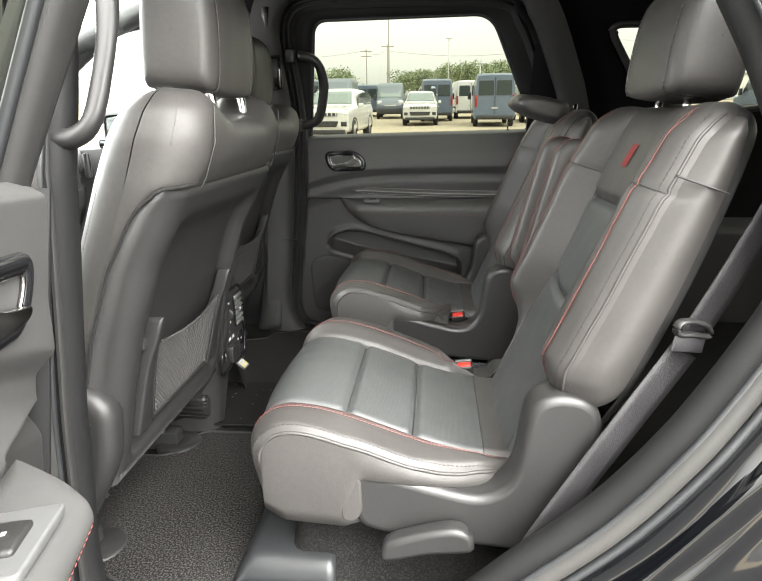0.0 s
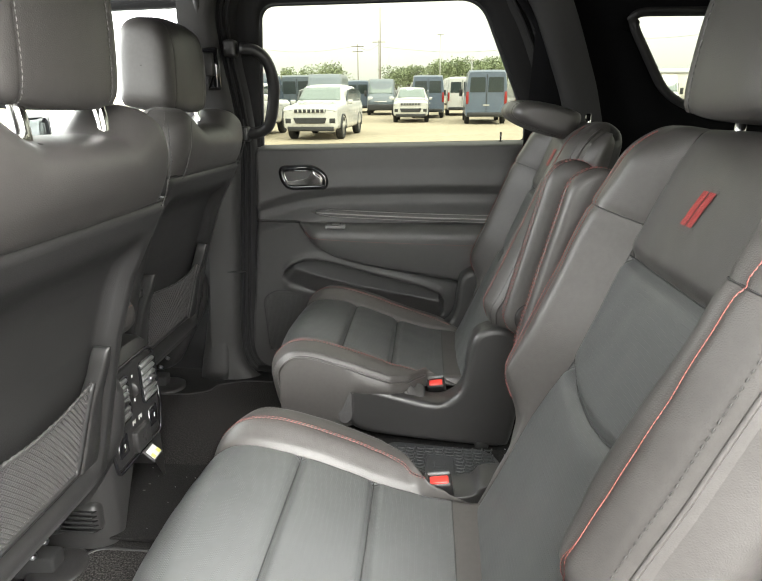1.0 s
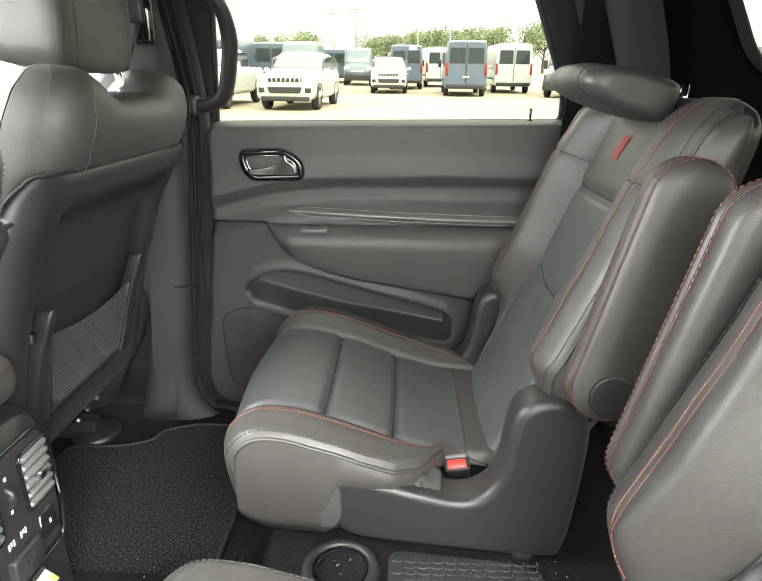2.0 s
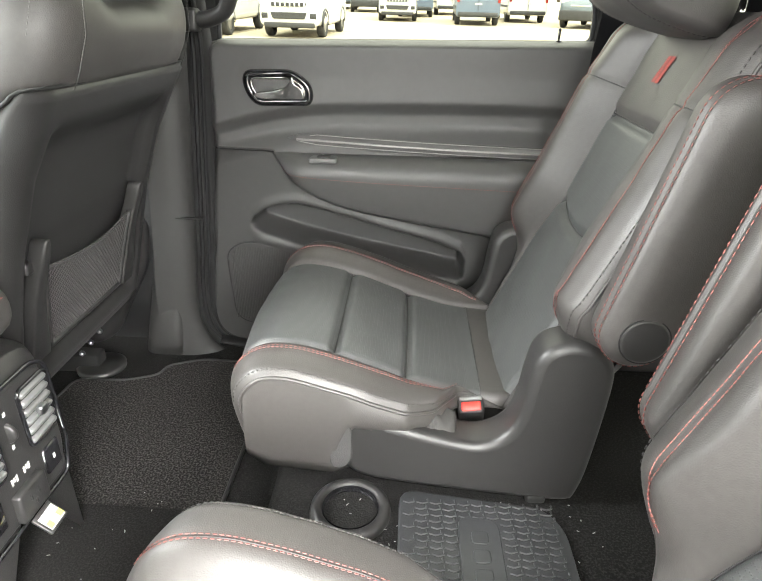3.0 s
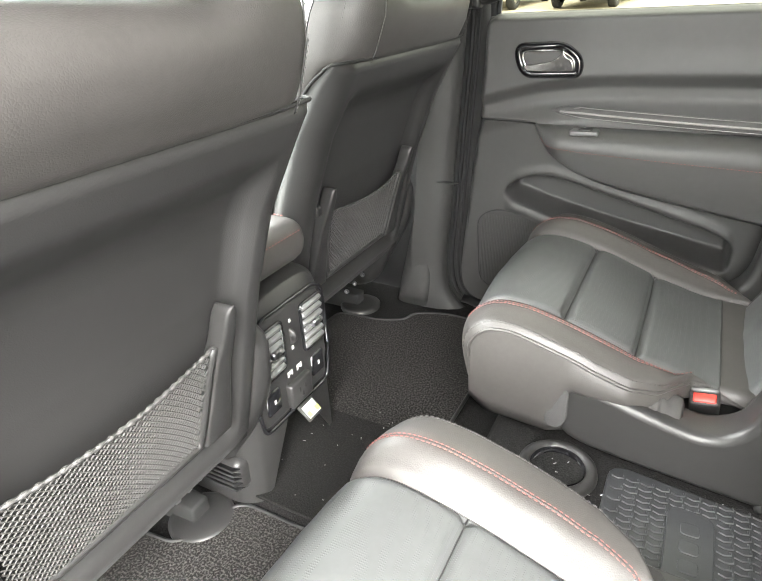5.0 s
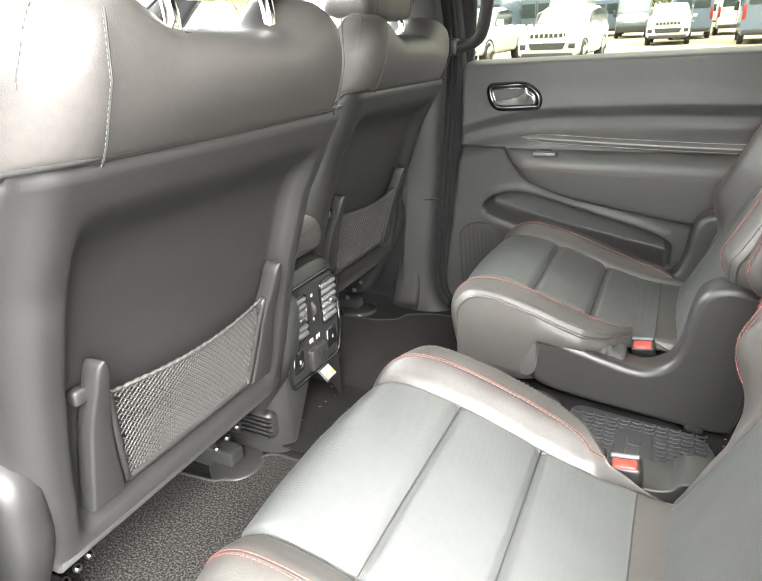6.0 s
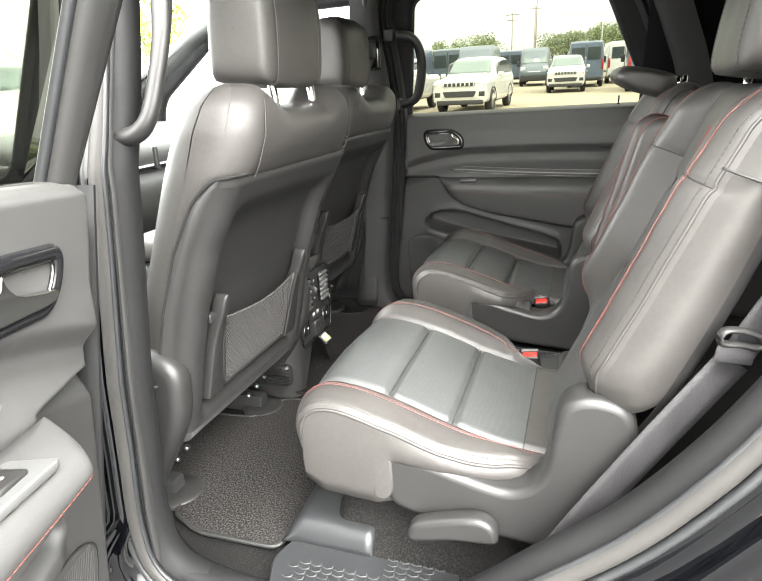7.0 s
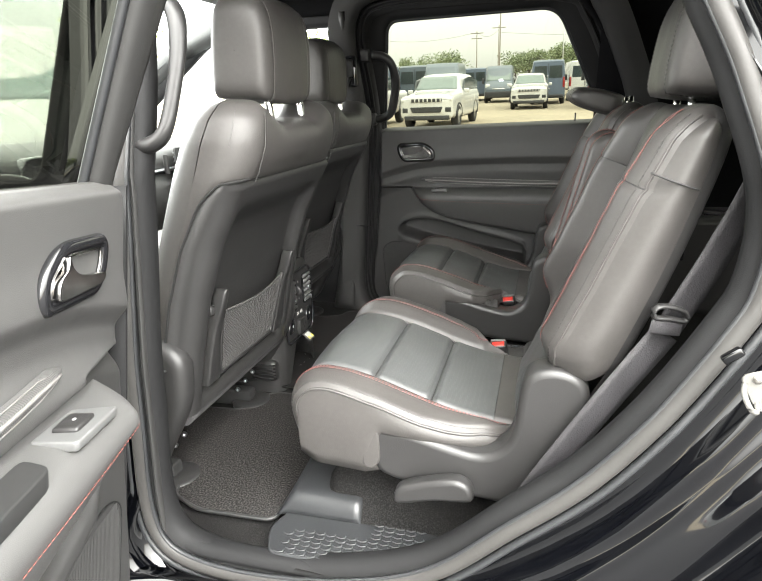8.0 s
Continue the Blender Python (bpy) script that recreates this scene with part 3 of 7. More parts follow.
def holed(hole, rect, surf, depth, n_ring=5):
    """A side wall round an opening: the opening's rim turns outward by depth; rect is (x0, x1, z0, z1)."""
    h = np.array(hole, float)
    c = h.mean(0)
    x0, x1, z0, z1 = rect
    outer = []
    for p in h:
        d = p - c
        t = min([v for v in ((x1 - c[0]) / d[0] if d[0] > 1e-6 else 9e9, (x0 - c[0]) / d[0] if d[0] < -1e-6 else 9e9,
                             (z1 - c[1]) / d[1] if d[1] > 1e-6 else 9e9, (z0 - c[1]) / d[1] if d[1] < -1e-6 else 9e9)])
        outer.append(c + d * max(t, 1.0))
    outer = np.array(outer)
    rows = []
    for p, q in zip(h, outer):
        d = (q - p) / (np.linalg.norm(q - p) + 1e-9)
        row = [(p, depth), (p + d * 0.004, depth * 0.35), (p + d * 0.012, 0.006), (p + d * 0.022, 0.0)]
        for k in range(1, n_ring + 1):
            row.append((p + d * 0.022 + (q - p - d * 0.022) * k / n_ring, 0.0))
        rows.append([(a[0], surf(a[0], a[1]) + e, a[1]) for a, e in row])
    return np.array(rows)


REARWIN = rounded([(-0.390, 1.318), (-0.338, 1.716), (0.262, 1.712), (0.412, 1.40), (0.418, 1.332)], [0.02, 0.045, 0.06, 0.06, 0.02], 8)
QUARTWIN = rounded([(0.618, 1.672), (1.36, 1.665), (1.42, 1.44), (1.05, 1.40), (0.885, 1.418), (0.76, 1.475)], [0.06, 0.08, 0.08, 0.05, 0.05, 0.05], 8)
FRONTWIN = rounded([(-0.555, 1.325), (-0.505, 1.705), (-1.02, 1.695), (-1.46, 1.41), (-1.50, 1.28)], [0.03, 0.05, 0.10, 0.08, 0.03], 8)


def densify(loop, step=0.02):
    out = []
    for a, b in zip(loop, loop[1:] + loop[:1]):
        a, b = np.array(a), np.array(b)
        k = max(1, int(np.linalg.norm(b - a) / step))
        out += [tuple(a + (b - a) * i / k) for i in range(k)]
    return out


def pane(name, loop, off, mat, sign, label):
    o = thing(name, label, "window", kind="structure", base=(loop[0][0], sign * 0.75, 1.3))
    c = np.mean(np.array(loop), 0)
    rows = np.array([[(c[0] + (p[0] - c[0]) * k, sign * (float(side_y(c[1] + (p[1] - c[1]) * k)) + off), c[1] + (p[1] - c[1]) * k) for k in (0.02, 0.5, 1.03)] for p in loop])
    g = part("pane", grid(rows, True, False), mat, o)
    g.visible_shadow = False
    return o


for sign in (1, -1):
    q = thing("wall_far" if sign > 0 else "wall_near", "black rear quarter trim with a slanted side window", "trim", kind="structure", base=(1.0, sign * 0.74, 0.7))
    W = holed(densify(QUARTWIN), (0.40 if sign > 0 else 0.53, 1.85, 0.70, 1.79), lambda x, z: float(side_y(z)) - 0.03, 0.05)
    W[:, :, 1] *= sign
    W = np.concatenate([W, W[:1]])
    part("upper_trim", sheet(W[:, ::-1] if sign > 0 else W, 0.004), HEADLINER, q)
    rim = [(x, sign * (float(side_y(z)) - 0.022), z) for x, z in densify(QUARTWIN, 0.03)]
    part("window_surround", tube(rim, 0.020, 8, closed=True, flat=0.6), TRIM, q, "charcoal moulded window surround")
    pane("window_1" if sign > 0 else "window_2", QUARTWIN, 0.012, PRIVACY, sign, "tinted rear quarter window")
    f = thing("wall_front_far" if sign > 0 else "wall_front_near", "dark front door frame and side window", "trim", kind="structure", base=(-1.0, sign * 0.75, 0.6))
    W = holed(densify(FRONTWIN), (-1.78, -0.53, 0.55, 1.74), lambda x, z: float(side_y(z)) - 0.005, 0.03)
    W[:, :, 2] = np.minimum(W[:, :, 2], np.interp(W[:, :, 0], [-1.8, -1.6, -1.3, -1.1, -1.0], [1.36, 1.43, 1.58, 1.69, 1.80]))
    W[:, :, 1] *= sign
    W = np.concatenate([W, W[:1]])
    part("door_card", sheet(W[:, ::-1] if sign > 0 else W, 0.004), DARKTRIM, f)
    pane("window_3" if sign > 0 else "window_4", FRONTWIN, 0.012, CLEAR, sign, "clear front side window")
# a rounded ridge where the rear pillar trim meets the roof on the far side
ridge = thing("pillar_ridge", "dark moulded ridge on the rear pillar trim", "trim", kind="structure", base=(0.45, 0.7, 1.4))
pts = [(x, float(side_y(z)) - 0.028, z) for x, z in spline([(0.33, 1.74), (0.44, 1.60), (0.52, 1.44), (0.56, 1.36)], 24)]
part("ridge", tube(pts, 0.014, 10), HEADLINER, ridge)
# header rails over the doors
for sign in (1, -1):
    r = thing("roof_rail", "black cloth covered roof rail over the doors", "trim", kind="structure", base=(0, sign * 0.64, 1.72))
    P = np.array([[(x, sign * y, z) for y, z in spline([(0.650, 1.745), (0.635, 1.755), (0.610, 1.770), (0.55, 1.80)], 10)] for x in np.linspace(-0.9, 1.8, 30)])
    part("rail", sheet(P if sign < 0 else P[:, ::-1], 0.004), HEADLINER, r)

# windscreen, pillars and closing panels at the front and the tail
ws = thing("windscreen", "clear laminated windscreen", "window", kind="structure", base=(-1.2, 0, 1.2))
P = np.array([[(-0.95 - 0.85 * k + 0.10 * (y / 0.7) ** 2, y * (1 + 0.08 * k), 1.775 - 0.46 * k - 0.03 * (y / 0.7) ** 2) for y in np.linspace(-0.62, 0.62, 17)] for k in np.linspace(0, 1, 10)])
g = part("pane", grid(P), CLEAR, ws)
g.visible_shadow = False
for sign in (1, -1):
    a = thing("front_pillar", "dark plastic front roof pillar", "trim", kind="structure", base=(-1.1, sign * 0.7, 1.2))
    pts = spline([(-0.84, sign * 0.620, 1.768), (-1.17, sign * 0.660, 1.66), (-1.33, sign * 0.680, 1.575), (-1.55, sign * 0.70, 1.46), (-1.80, sign * 0.72, 1.34)], 24)
    part("cover", tube(pts, [0.046 + 0.012 * k / 23 for k in range(24)], 12, flat=0.7), TRIM, a)
hd = thing("windscreen_header", "dark header over the windscreen with a pale lamp strip", "trim", kind="structure", base=(-0.8, 0, 1.74))
part("beam", tube([(-0.82, y, 1.795 - 0.05 * (y / 0.66) ** 4) for y in np.linspace(-0.66, 0.66, 24)], 0.03, 10, flat=0.5), HEADLINER, hd)
for s in (-1, 1):
    v = thing("sun_visor", "dark folded sun visor under the windscreen header", "sun visor", "sun visors", base=(-0.76, s * 0.36, 1.74))
    part("flap", box((-0.80, s * 0.36 - 0.19, 1.745), (-0.64, s * 0.36 + 0.19, 1.763), 0.007), TRIM, v)
    part("lamp_strip", box((-0.70, s * 0.36 - 0.10, 1.741), (-0.675, s * 0.36 + 0.10, 1.746), 0.002), WHITEPRINT, v, "pale vanity strip")
tail = thing("tailgate", "black trimmed tailgate closing the cargo end", "trim", kind="structure", base=(1.85, 0, 0.7))
P = np.array([[(1.84 - 0.10 * k, y, 0.66 + 1.12 * k) for y in np.linspace(-0.74, 0.74, 5)] for k in (0, 0.5, 0.62)])
part("lower", sheet(P, -0.03), SHELL, tail)
P = np.array([[(1.78 - 0.16 * k, y, 1.34 + 0.42 * k) for y in np.linspace(-0.70, 0.70, 5)] for k in (0, 0.5, 1)])
g = part("pane", grid(P), PRIVACY, tail)
g.visible_shadow = False

# wheel-house boxes and third-row trim behind the seats
for s in (-1, 1):
    wh = thing("wheelhouse_trim", "black plastic side trim over the wheel with an armrest ledge", "trim", kind="structure", base=(0.9, s * 0.6, 0.7))
    ol = spline([(0.50, 0.71), (0.53, 0.80), (0.60, 0.95), (0.64, 1.02), (0.75, 1.04), (1.20, 1.04), (1.60, 1.05), (1.75, 1.0), (1.78, 0.71)], 40)
    part("ledge", plate([tuple(p) for p in ol], "y", min(s * 0.50, s * 0.745), max(s * 0.50, s * 0.745), 0.02, 3), SHELL, wh)
    part("cup_ring", turned((0.80, s * 0.60, 1.036), (0, 0, 1), [(0.045, 0.0), (0.045, 0.008), (0.038, 0.010), (0.035, 0.004), (0.033, -0.03)], 30), GLOSS, wh)
    part("handle_recess", box((0.66, s * 0.497 - 0.004, 0.90), (0.70, s * 0.497 + 0.004, 1.0), 0.004), GLOSS, wh)


# ---- door panels, built flat and set in place ----
def build_door(place, sign, label, name, group):
    """A rear door: a along the door from its hinge edge, b outward through the door, z up. place turns (a, b, z) into the world."""
    def put(d):
        d.transform(place)
        if place.determinant() < 0:
            d.flip_normals()
        return d
    door = thing(name, label, "car door", group, "structure", base=place @ Vector((0, 0, 0.6)))

    def front(z):
        return -0.046 * np.clip((1.176 - z) / 0.43, 0, 1.1)

    def low_edge(a):
        return np.interp(a, [0.125, 0.142, 0.150, 0.165, 0.181, 0.21, 0.248, 0.30, 0.362, 0.50, 0.70, 0.95], [1.108, 1.106, 1.094, 1.072, 1.051, 1.027, 1.005, 0.986, 0.970, 0.945, 0.912, 0.875])

    def swell(a, z):
        """How far the skin stands into the cabin."""
        zc = np.interp(a, [0, 0.08, 0.15, 0.22, 0.295, 0.55, 0.9], [1.160, 1.182, 1.198, 1.207, 1.211, 1.213, 1.205])
        v = 0.010 + 0.006 * sstep(zc + 0.06, zc, z) - 0.020 * sstep(zc + 0.004, zc - 0.030, z)
        v += 0.024 * sstep(zc - 0.045, zc - 0.100, z)
        low = low_edge(a)
        v -= 0.020 * sstep(low + 0.003, low - 0.008, z)
        # map pocket: a hollow that slants down rearward under a lip
        zt = np.interp(a, [0.07, 0.085, 0.11, 0.15, 0.19, 0.24, 0.41, 0.53, 0.585, 0.60], [0.915, 0.943, 0.962, 0.974, 0.976, 0.966, 0.917, 0.885, 0.862, 0.84])
        zb = np.interp(a, [0.07, 0.127, 0.174, 0.30, 0.60], [0.912, 0.896, 0.880, 0.848, 0.786])
        ends = sstep(0.072, 0.10, a) * sstep(0.60, 0.582, a)
        v -= 0.066 * sstep(zt + 0.003, zt - 0.007, z) * sstep(zb - 0.002, zb + 0.032, z) * ends
        v += 0.005 * np.exp(-((z - zt - 0.012) / 0.012) ** 2) * ends
        v += 0.008 * np.exp(-((z - zb + 0.014) / 0.018) ** 2) * ends
        v -= 0.030 * sstep(1.318, 1.342, z) ** 2
        return v

    aa = np.linspace(0, 0.90, 230)
    zz = np.linspace(0.60, 1.338, 260)
    P = np.zeros((len(zz), len(aa), 3))
    for i, z in enumerate(zz):
        lead = 0.055 * (1 - math.sqrt(max(0, 1 - (max(0, 0.68 - z) / 0.085) ** 2))) if z < 0.68 else 0
        top = 0.035 * (1 - math.sqrt(max(0, 1 - (max(0, z - 1.30) / 0.0385) ** 2))) if z > 1.30 else 0
        a = float(front(z)) + lead + top + aa * 1.0
        P[i, :, 0], P[i, :, 2] = a, z
        rim = 0.03 * np.clip(1 - aa / 0.02, 0, 1) ** 2
        P[i, :, 1] = -swell(a, z) + rim
    skin_ = sheet(P, -0.02)
    upper, lower = bmesh.new(), bmesh.new()
    for bm, keep in ((upper, True), (lower, False)):
        bm.from_mesh(skin_)
        gone = []
        for f in bm.faces:
            m0 = f.calc_center_median()
            split = 1.105 if m0.x < 0.15 else float(low_edge(m0.x))
            if (m0.z > split) != keep:
                gone.append(f)
        bmesh.ops.delete(bm, geom=gone, context="FACES")
    for nm, bm, mt, lb in (("door_panel", upper, SOFT, "soft charcoal upper door skin"), ("lower_panel", lower, HARD, "hard charcoal plastic lower door panel")):
        data = bpy.data.meshes.new(nm)
        bm.to_mesh(data)
        bm.free()
        part(nm, put(data), mt, door, lb)

    def on(a, z, lift=0.0):
        return (a, -float(swell(np.float64(a), np.float64(z))) - lift, z)

    # dark joint between the upper skin and the lower panel
    part("joint", put(tube([on(a, 1.1045, 0.0004) for a in np.linspace(front(1.1) + 0.012, 0.142, 24)], 0.0022, 6)), BLACKGAP, door)

    # padded armrest
    U, V = np.linspace(0, 1, 80), np.linspace(0, 1, 36)
    P = np.zeros((len(U), len(V), 3))
    for i, u in enumerate(U):
        a = 0.146 + 0.75 * u ** 1.3
        top = 1.107 - 0.012 * u
        low = float(low_edge(a))
        edge_z = max(low + 0.3 * (top - low), top - 0.036 - 0.012 * u)
        full = (0.062 if sign > 0 else 0.088) * float(sstep(-0.02, 0.16 if sign > 0 else 0.12, u))
        for j, v in enumerate(V):
            if v < 0.4:
                k = v / 0.4
                z = top + (edge_z - top) * k ** 1.6
                d = full * math.sin(k * math.pi / 2) ** 0.75
            else:
                k = (v - 0.4) / 0.6
                z = edge_z + (low - edge_z) * k
                d = full * (1 - 0.55 * k ** 1.4) - 0.006 * float(sstep(0.93, 1.0, k))
            if v < 0.22:
                d -= 0.016 * float(sstep(0.33, 0.36, a) * sstep(0.50, 0.46, a)) * (1 - v / 0.22)
            P[i, j] = (a, -0.030 - d * 0.85 + 0.004, z)
    rest = part("armrest", put(sheet(P, -0.008)), SOFT, door, "soft charcoal padded armrest")
    k = [tuple(P[i, 16] + np.array((0, -0.0010, 0))) for i in range(5, len(U))]
    part("stitching", put(thread(k, 0.005, 0.002, 0.0006)), RED, rest, "red thread")
    # satin strip above the armrest
    st = []
    for i, u in enumerate(np.linspace(0, 1, 60)):
        a = 0.172 + 0.71 * u
        h = 0.0145 * float(sstep(-0.01, 0.07, u)) + 0.0005
        c = 1.134 - 0.030 * u - 0.004 * math.sin(u * 3)
        ring = [(a, on(a, c)[1] - 0.010 * math.sin(t) * float(sstep(-0.02, 0.05, u)) + 0.003, c + h * math.cos(t)) for t in np.linspace(0, math.pi, 9)]
        st.append(ring)
    strip = part("accent_strip", put(grid(np.array(st))), STRIP, door, "ribbed dark satin strip")
    for off, rr in ((0.92, 0.0009), (0.12, 0.0024), (-0.55, 0.0009)):
        ln = [(st[i][4][0], st[i][4][1] + 0.010 * (1 - math.cos(off)) - 0.0004, st[i][4][2] + 0.0145 * off * min(1, i / 6)) for i in range(2, 60)]
        part("bright_line", put(tube(ln, rr, 6)), BRIGHTLINE, strip, "satin bright line")

    # latch handle in its bezel
    c = (0.162, 1.242)
    shape = rounded([(-0.070, 0.027), (0.030, 0.029), (0.064, 0.002), (0.066, -0.028), (-0.048, -0.029), (-0.066, -0.004)], [0.014, 0.026, 0.024, 0.012, 0.018, 0.018], 6)
    y0 = on(*c)[1]
    bez = part("handle_bezel", put(tube([(c[0] + x * 1.01, y0 - 0.003, c[1] + z * 1.02) for x, z in shape], 0.0095, 10, closed=True, flat=0.8, up=(0, 1, 0))), GLOSS, door, "piano black handle bezel")
    part("inner_rim", put(tube([(c[0] + x * 0.86, y0 - 0.006, c[1] + z * 0.74) for x, z in shape], 0.0022, 8, closed=True, up=(0, 1, 0))), DARKCHROME, bez)
    part("recess", put(plate([(c[0] + x * 0.97, c[1] + z * 0.95) for x, z in shape], "y", y0 - 0.003, y0 + 0.02, 0.001)), SOFT, bez)
    lever = spline([(-0.052, -0.010), (-0.020, -0.006), (0.010, 0.000), (0.025, 0.011), (0.032, 0.024), (0.036, 0.010), (0.050, 0.001), (0.055, -0.010), (0.050, -0.022), (0.0, -0.023), (-0.044, -0.021)], 56, closed=True)
    part("lever", put(plate([(c[0] + x, c[1] + z) for x, z in lever], "y", y0 - 0.016, y0 - 0.004, 0.005, 3)), LEVER, bez, "chrome latch lever")
    # window switch
    s0 = (0.262, 1.096)
    ys = -0.060 if sign > 0 else -0.062
    wide = 1.0 if sign > 0 else 1.35
    sw = part("switch_bezel", put(plate(rounded([(s0[0] - 0.03 * wide, ys - 0.020 * wide), (s0[0] + 0.032 * wide, ys - 0.018 * wide), (s0[0] + 0.03 * wide, ys + 0.018 * wide), (s0[0] - 0.026 * wide, ys + 0.016 * wide)], 0.006), "z", 1.094, 1.1045, 0.002)), VENTGREY, door, "grey switch bezel")
    part("window_switch", put(box((s0[0] - 0.012 * wide, ys - 0.010 * wide, 1.101), (s0[0] + 0.016 * wide, ys + 0.010 * wide, 1.109), 0.003)), SHELL, sw)
    part("symbol", put(box((s0[0] - 0.001, ys - 0.0015, 1.1088), (s0[0] + 0.003, ys + 0.0015, 1.1096), 0)), WHITEPRINT, sw, "pale window symbol")
    # pull in the open door's armrest: flat plate, the hollow's shade painted black
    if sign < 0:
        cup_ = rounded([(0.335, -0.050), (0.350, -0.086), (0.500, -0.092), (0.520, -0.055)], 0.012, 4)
        part("pull_cup", put(plate(cup_, "z", 1.085, 1.1055, 0.002)), BLACKGAP, door, "flat door pull plate coloured black for its shaded hollow")
    # speaker grille
    gr = rounded([(0.008, 0.852), (0.050, 0.880), (0.18, 0.872), (0.22, 0.70), (0.10, 0.645), (0.02, 0.665)], 0.035, 6)
    g = part("speaker_grille", put(plate(gr, "y", on(0.1, 0.76)[1] - 0.004, on(0.1, 0.76)[1] + 0.02, 0.003)), HARD, door, "fine ribbed speaker grille")
    ribs = []
    for a in np.arange(0.022, 0.20, 0.0042):
        zt = 0.866 if a > 0.03 else 0.85
        ribs.append(tube([(a, on(0.1, 0.76)[1] - 0.0042, 0.668 - 0.0 * a), (a, on(0.1, 0.76)[1] - 0.0042, zt)], 0.0010, 4, caps=False))
    part("ribs", put(joined(*ribs)), HARD, g, kind="stuff")
    part("surround", put(tube([(a, on(0.1, 0.76)[1] - 0.003, z) for a, z in gr], 0.0016, 6, closed=True)), DARKTRIM, g)
    # lock pin
    pin = part("lock_pin", put(turned((0.753, 0.018, 1.335), (0, 0, 1), [(0.007, 0.0), (0.007, 0.003), (0.0028, 0.004), (0.0028, 0.020), (0.0034, 0.026), (0.001, 0.028)], 14)), GLOSS, door, "black lock pin")
    # belt moulding and the upper frame with its glass
    part("belt_ledge", put(box((0.01, 0.0, 1.290), (0.86, 0.052, 1.3335), 0.010, 3)), SOFT, door)
    part("belt_moulding", put(box((0.0, 0.044, 1.29), (0.88, 0.060, 1.338), 0.006, 2)), SEAL, door, "rubber belt moulding")
    lean = lambda z: 0.036 - 0.31 * max(0, z - 1.33)
    hole = [(x + 0.411, z) for x, z in REARWIN]
    W = holed(densify(hole), (-0.005, 0.90, 1.300, 1.785), lambda a, z: lean(z) * sign_b - 0.02, 0.03, 3)
    W = np.concatenate([W, W[:1]])
    # same frame on both doors; the far one's shade is put into darker plastic
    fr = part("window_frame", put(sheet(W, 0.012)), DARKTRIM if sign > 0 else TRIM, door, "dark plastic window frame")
    c = np.mean(np.array(hole), 0)
    rows = np.array([[(c[0] + (p[0] - c[0]) * k, lean(c[1] + (p[1] - c[1]) * k) + 0.018, c[1] + (p[1] - c[1]) * k) for k in (0.02, 0.5, 1.02)] for p in hole])
    g = part("pane", put(grid(rows, True, False)), PRIVACY, door, "tinted window pane")
    g.visible_shadow = False
    part("glass_run", put(tube([(a, lean(z) + 0.008, z) for a, z in densify(hole, 0.03)], 0.007, 6, closed=True)), RUBBER, door)
    # outer steel skin
    sk = np.array([[(a, lean(z) + 0.055 + 0.05 * math.sin(math.pi * min(1, max(0, (z - 0.5) / 0.85))), z) for a in np.linspace(-0.06, 0.93, 8)] for z in np.linspace(0.50, 1.33, 14)])
    part("outer_skin", put(sheet(sk, 0.004)), PAINT, door, "glossy black outer skin")
    edge = np.array([[(-0.02 - 0.02 * k, 0.0 + 0.13 * k, z) for k in (0, 0.3, 0.6, 1)] for z in np.linspace(0.56, 1.33, 12)])
    part("hinge_edge", put(sheet(edge, 0.004)), DARKTRIM, door)
    if sign < 0:
        tall = np.array([[(-0.016 - 0.02 * k, lean(z) + 0.004 + 0.06 * k, z) for k in (0, 0.3, 0.6, 1)] for z in np.linspace(1.325, 1.74, 10)])
        part("frame_edge", put(sheet(tall, 0.004)), PAINT, door, "glossy black door frame edge")
    return door


sign_b = 1.0
far_place = Matrix(((1, 0, 0, -0.411), (0, 1, 0, 0.760), (0.018, 0, 1, -0.003), (0, 0, 0, 1)))
build_door(far_place, 1, "closed rear door with charcoal panel, leather armrest and tinted window", "door_1", "rear doors")
ang = radians(73.6)
d, o = (math.cos(ang), -math.sin(ang)), (-math.sin(ang), -math.cos(ang))
LEAN_B, LEAN_A, ZC = -0.136, -0.078, 1.242
tx, ty = d[0] * LEAN_A + o[0] * LEAN_B, d[1] * LEAN_A + o[1] * LEAN_B
near_place = Matrix(((d[0], o[0], tx, -0.3244 - ZC * tx), (d[1], o[1], ty, -0.8909 - ZC * ty), (0.079, 0, 1, -0.0008), (0, 0, 0, 1)))
build_door(near_place, -1, "wide open rear door with charcoal panel and red stitched armrest", "door_2", "rear doors")

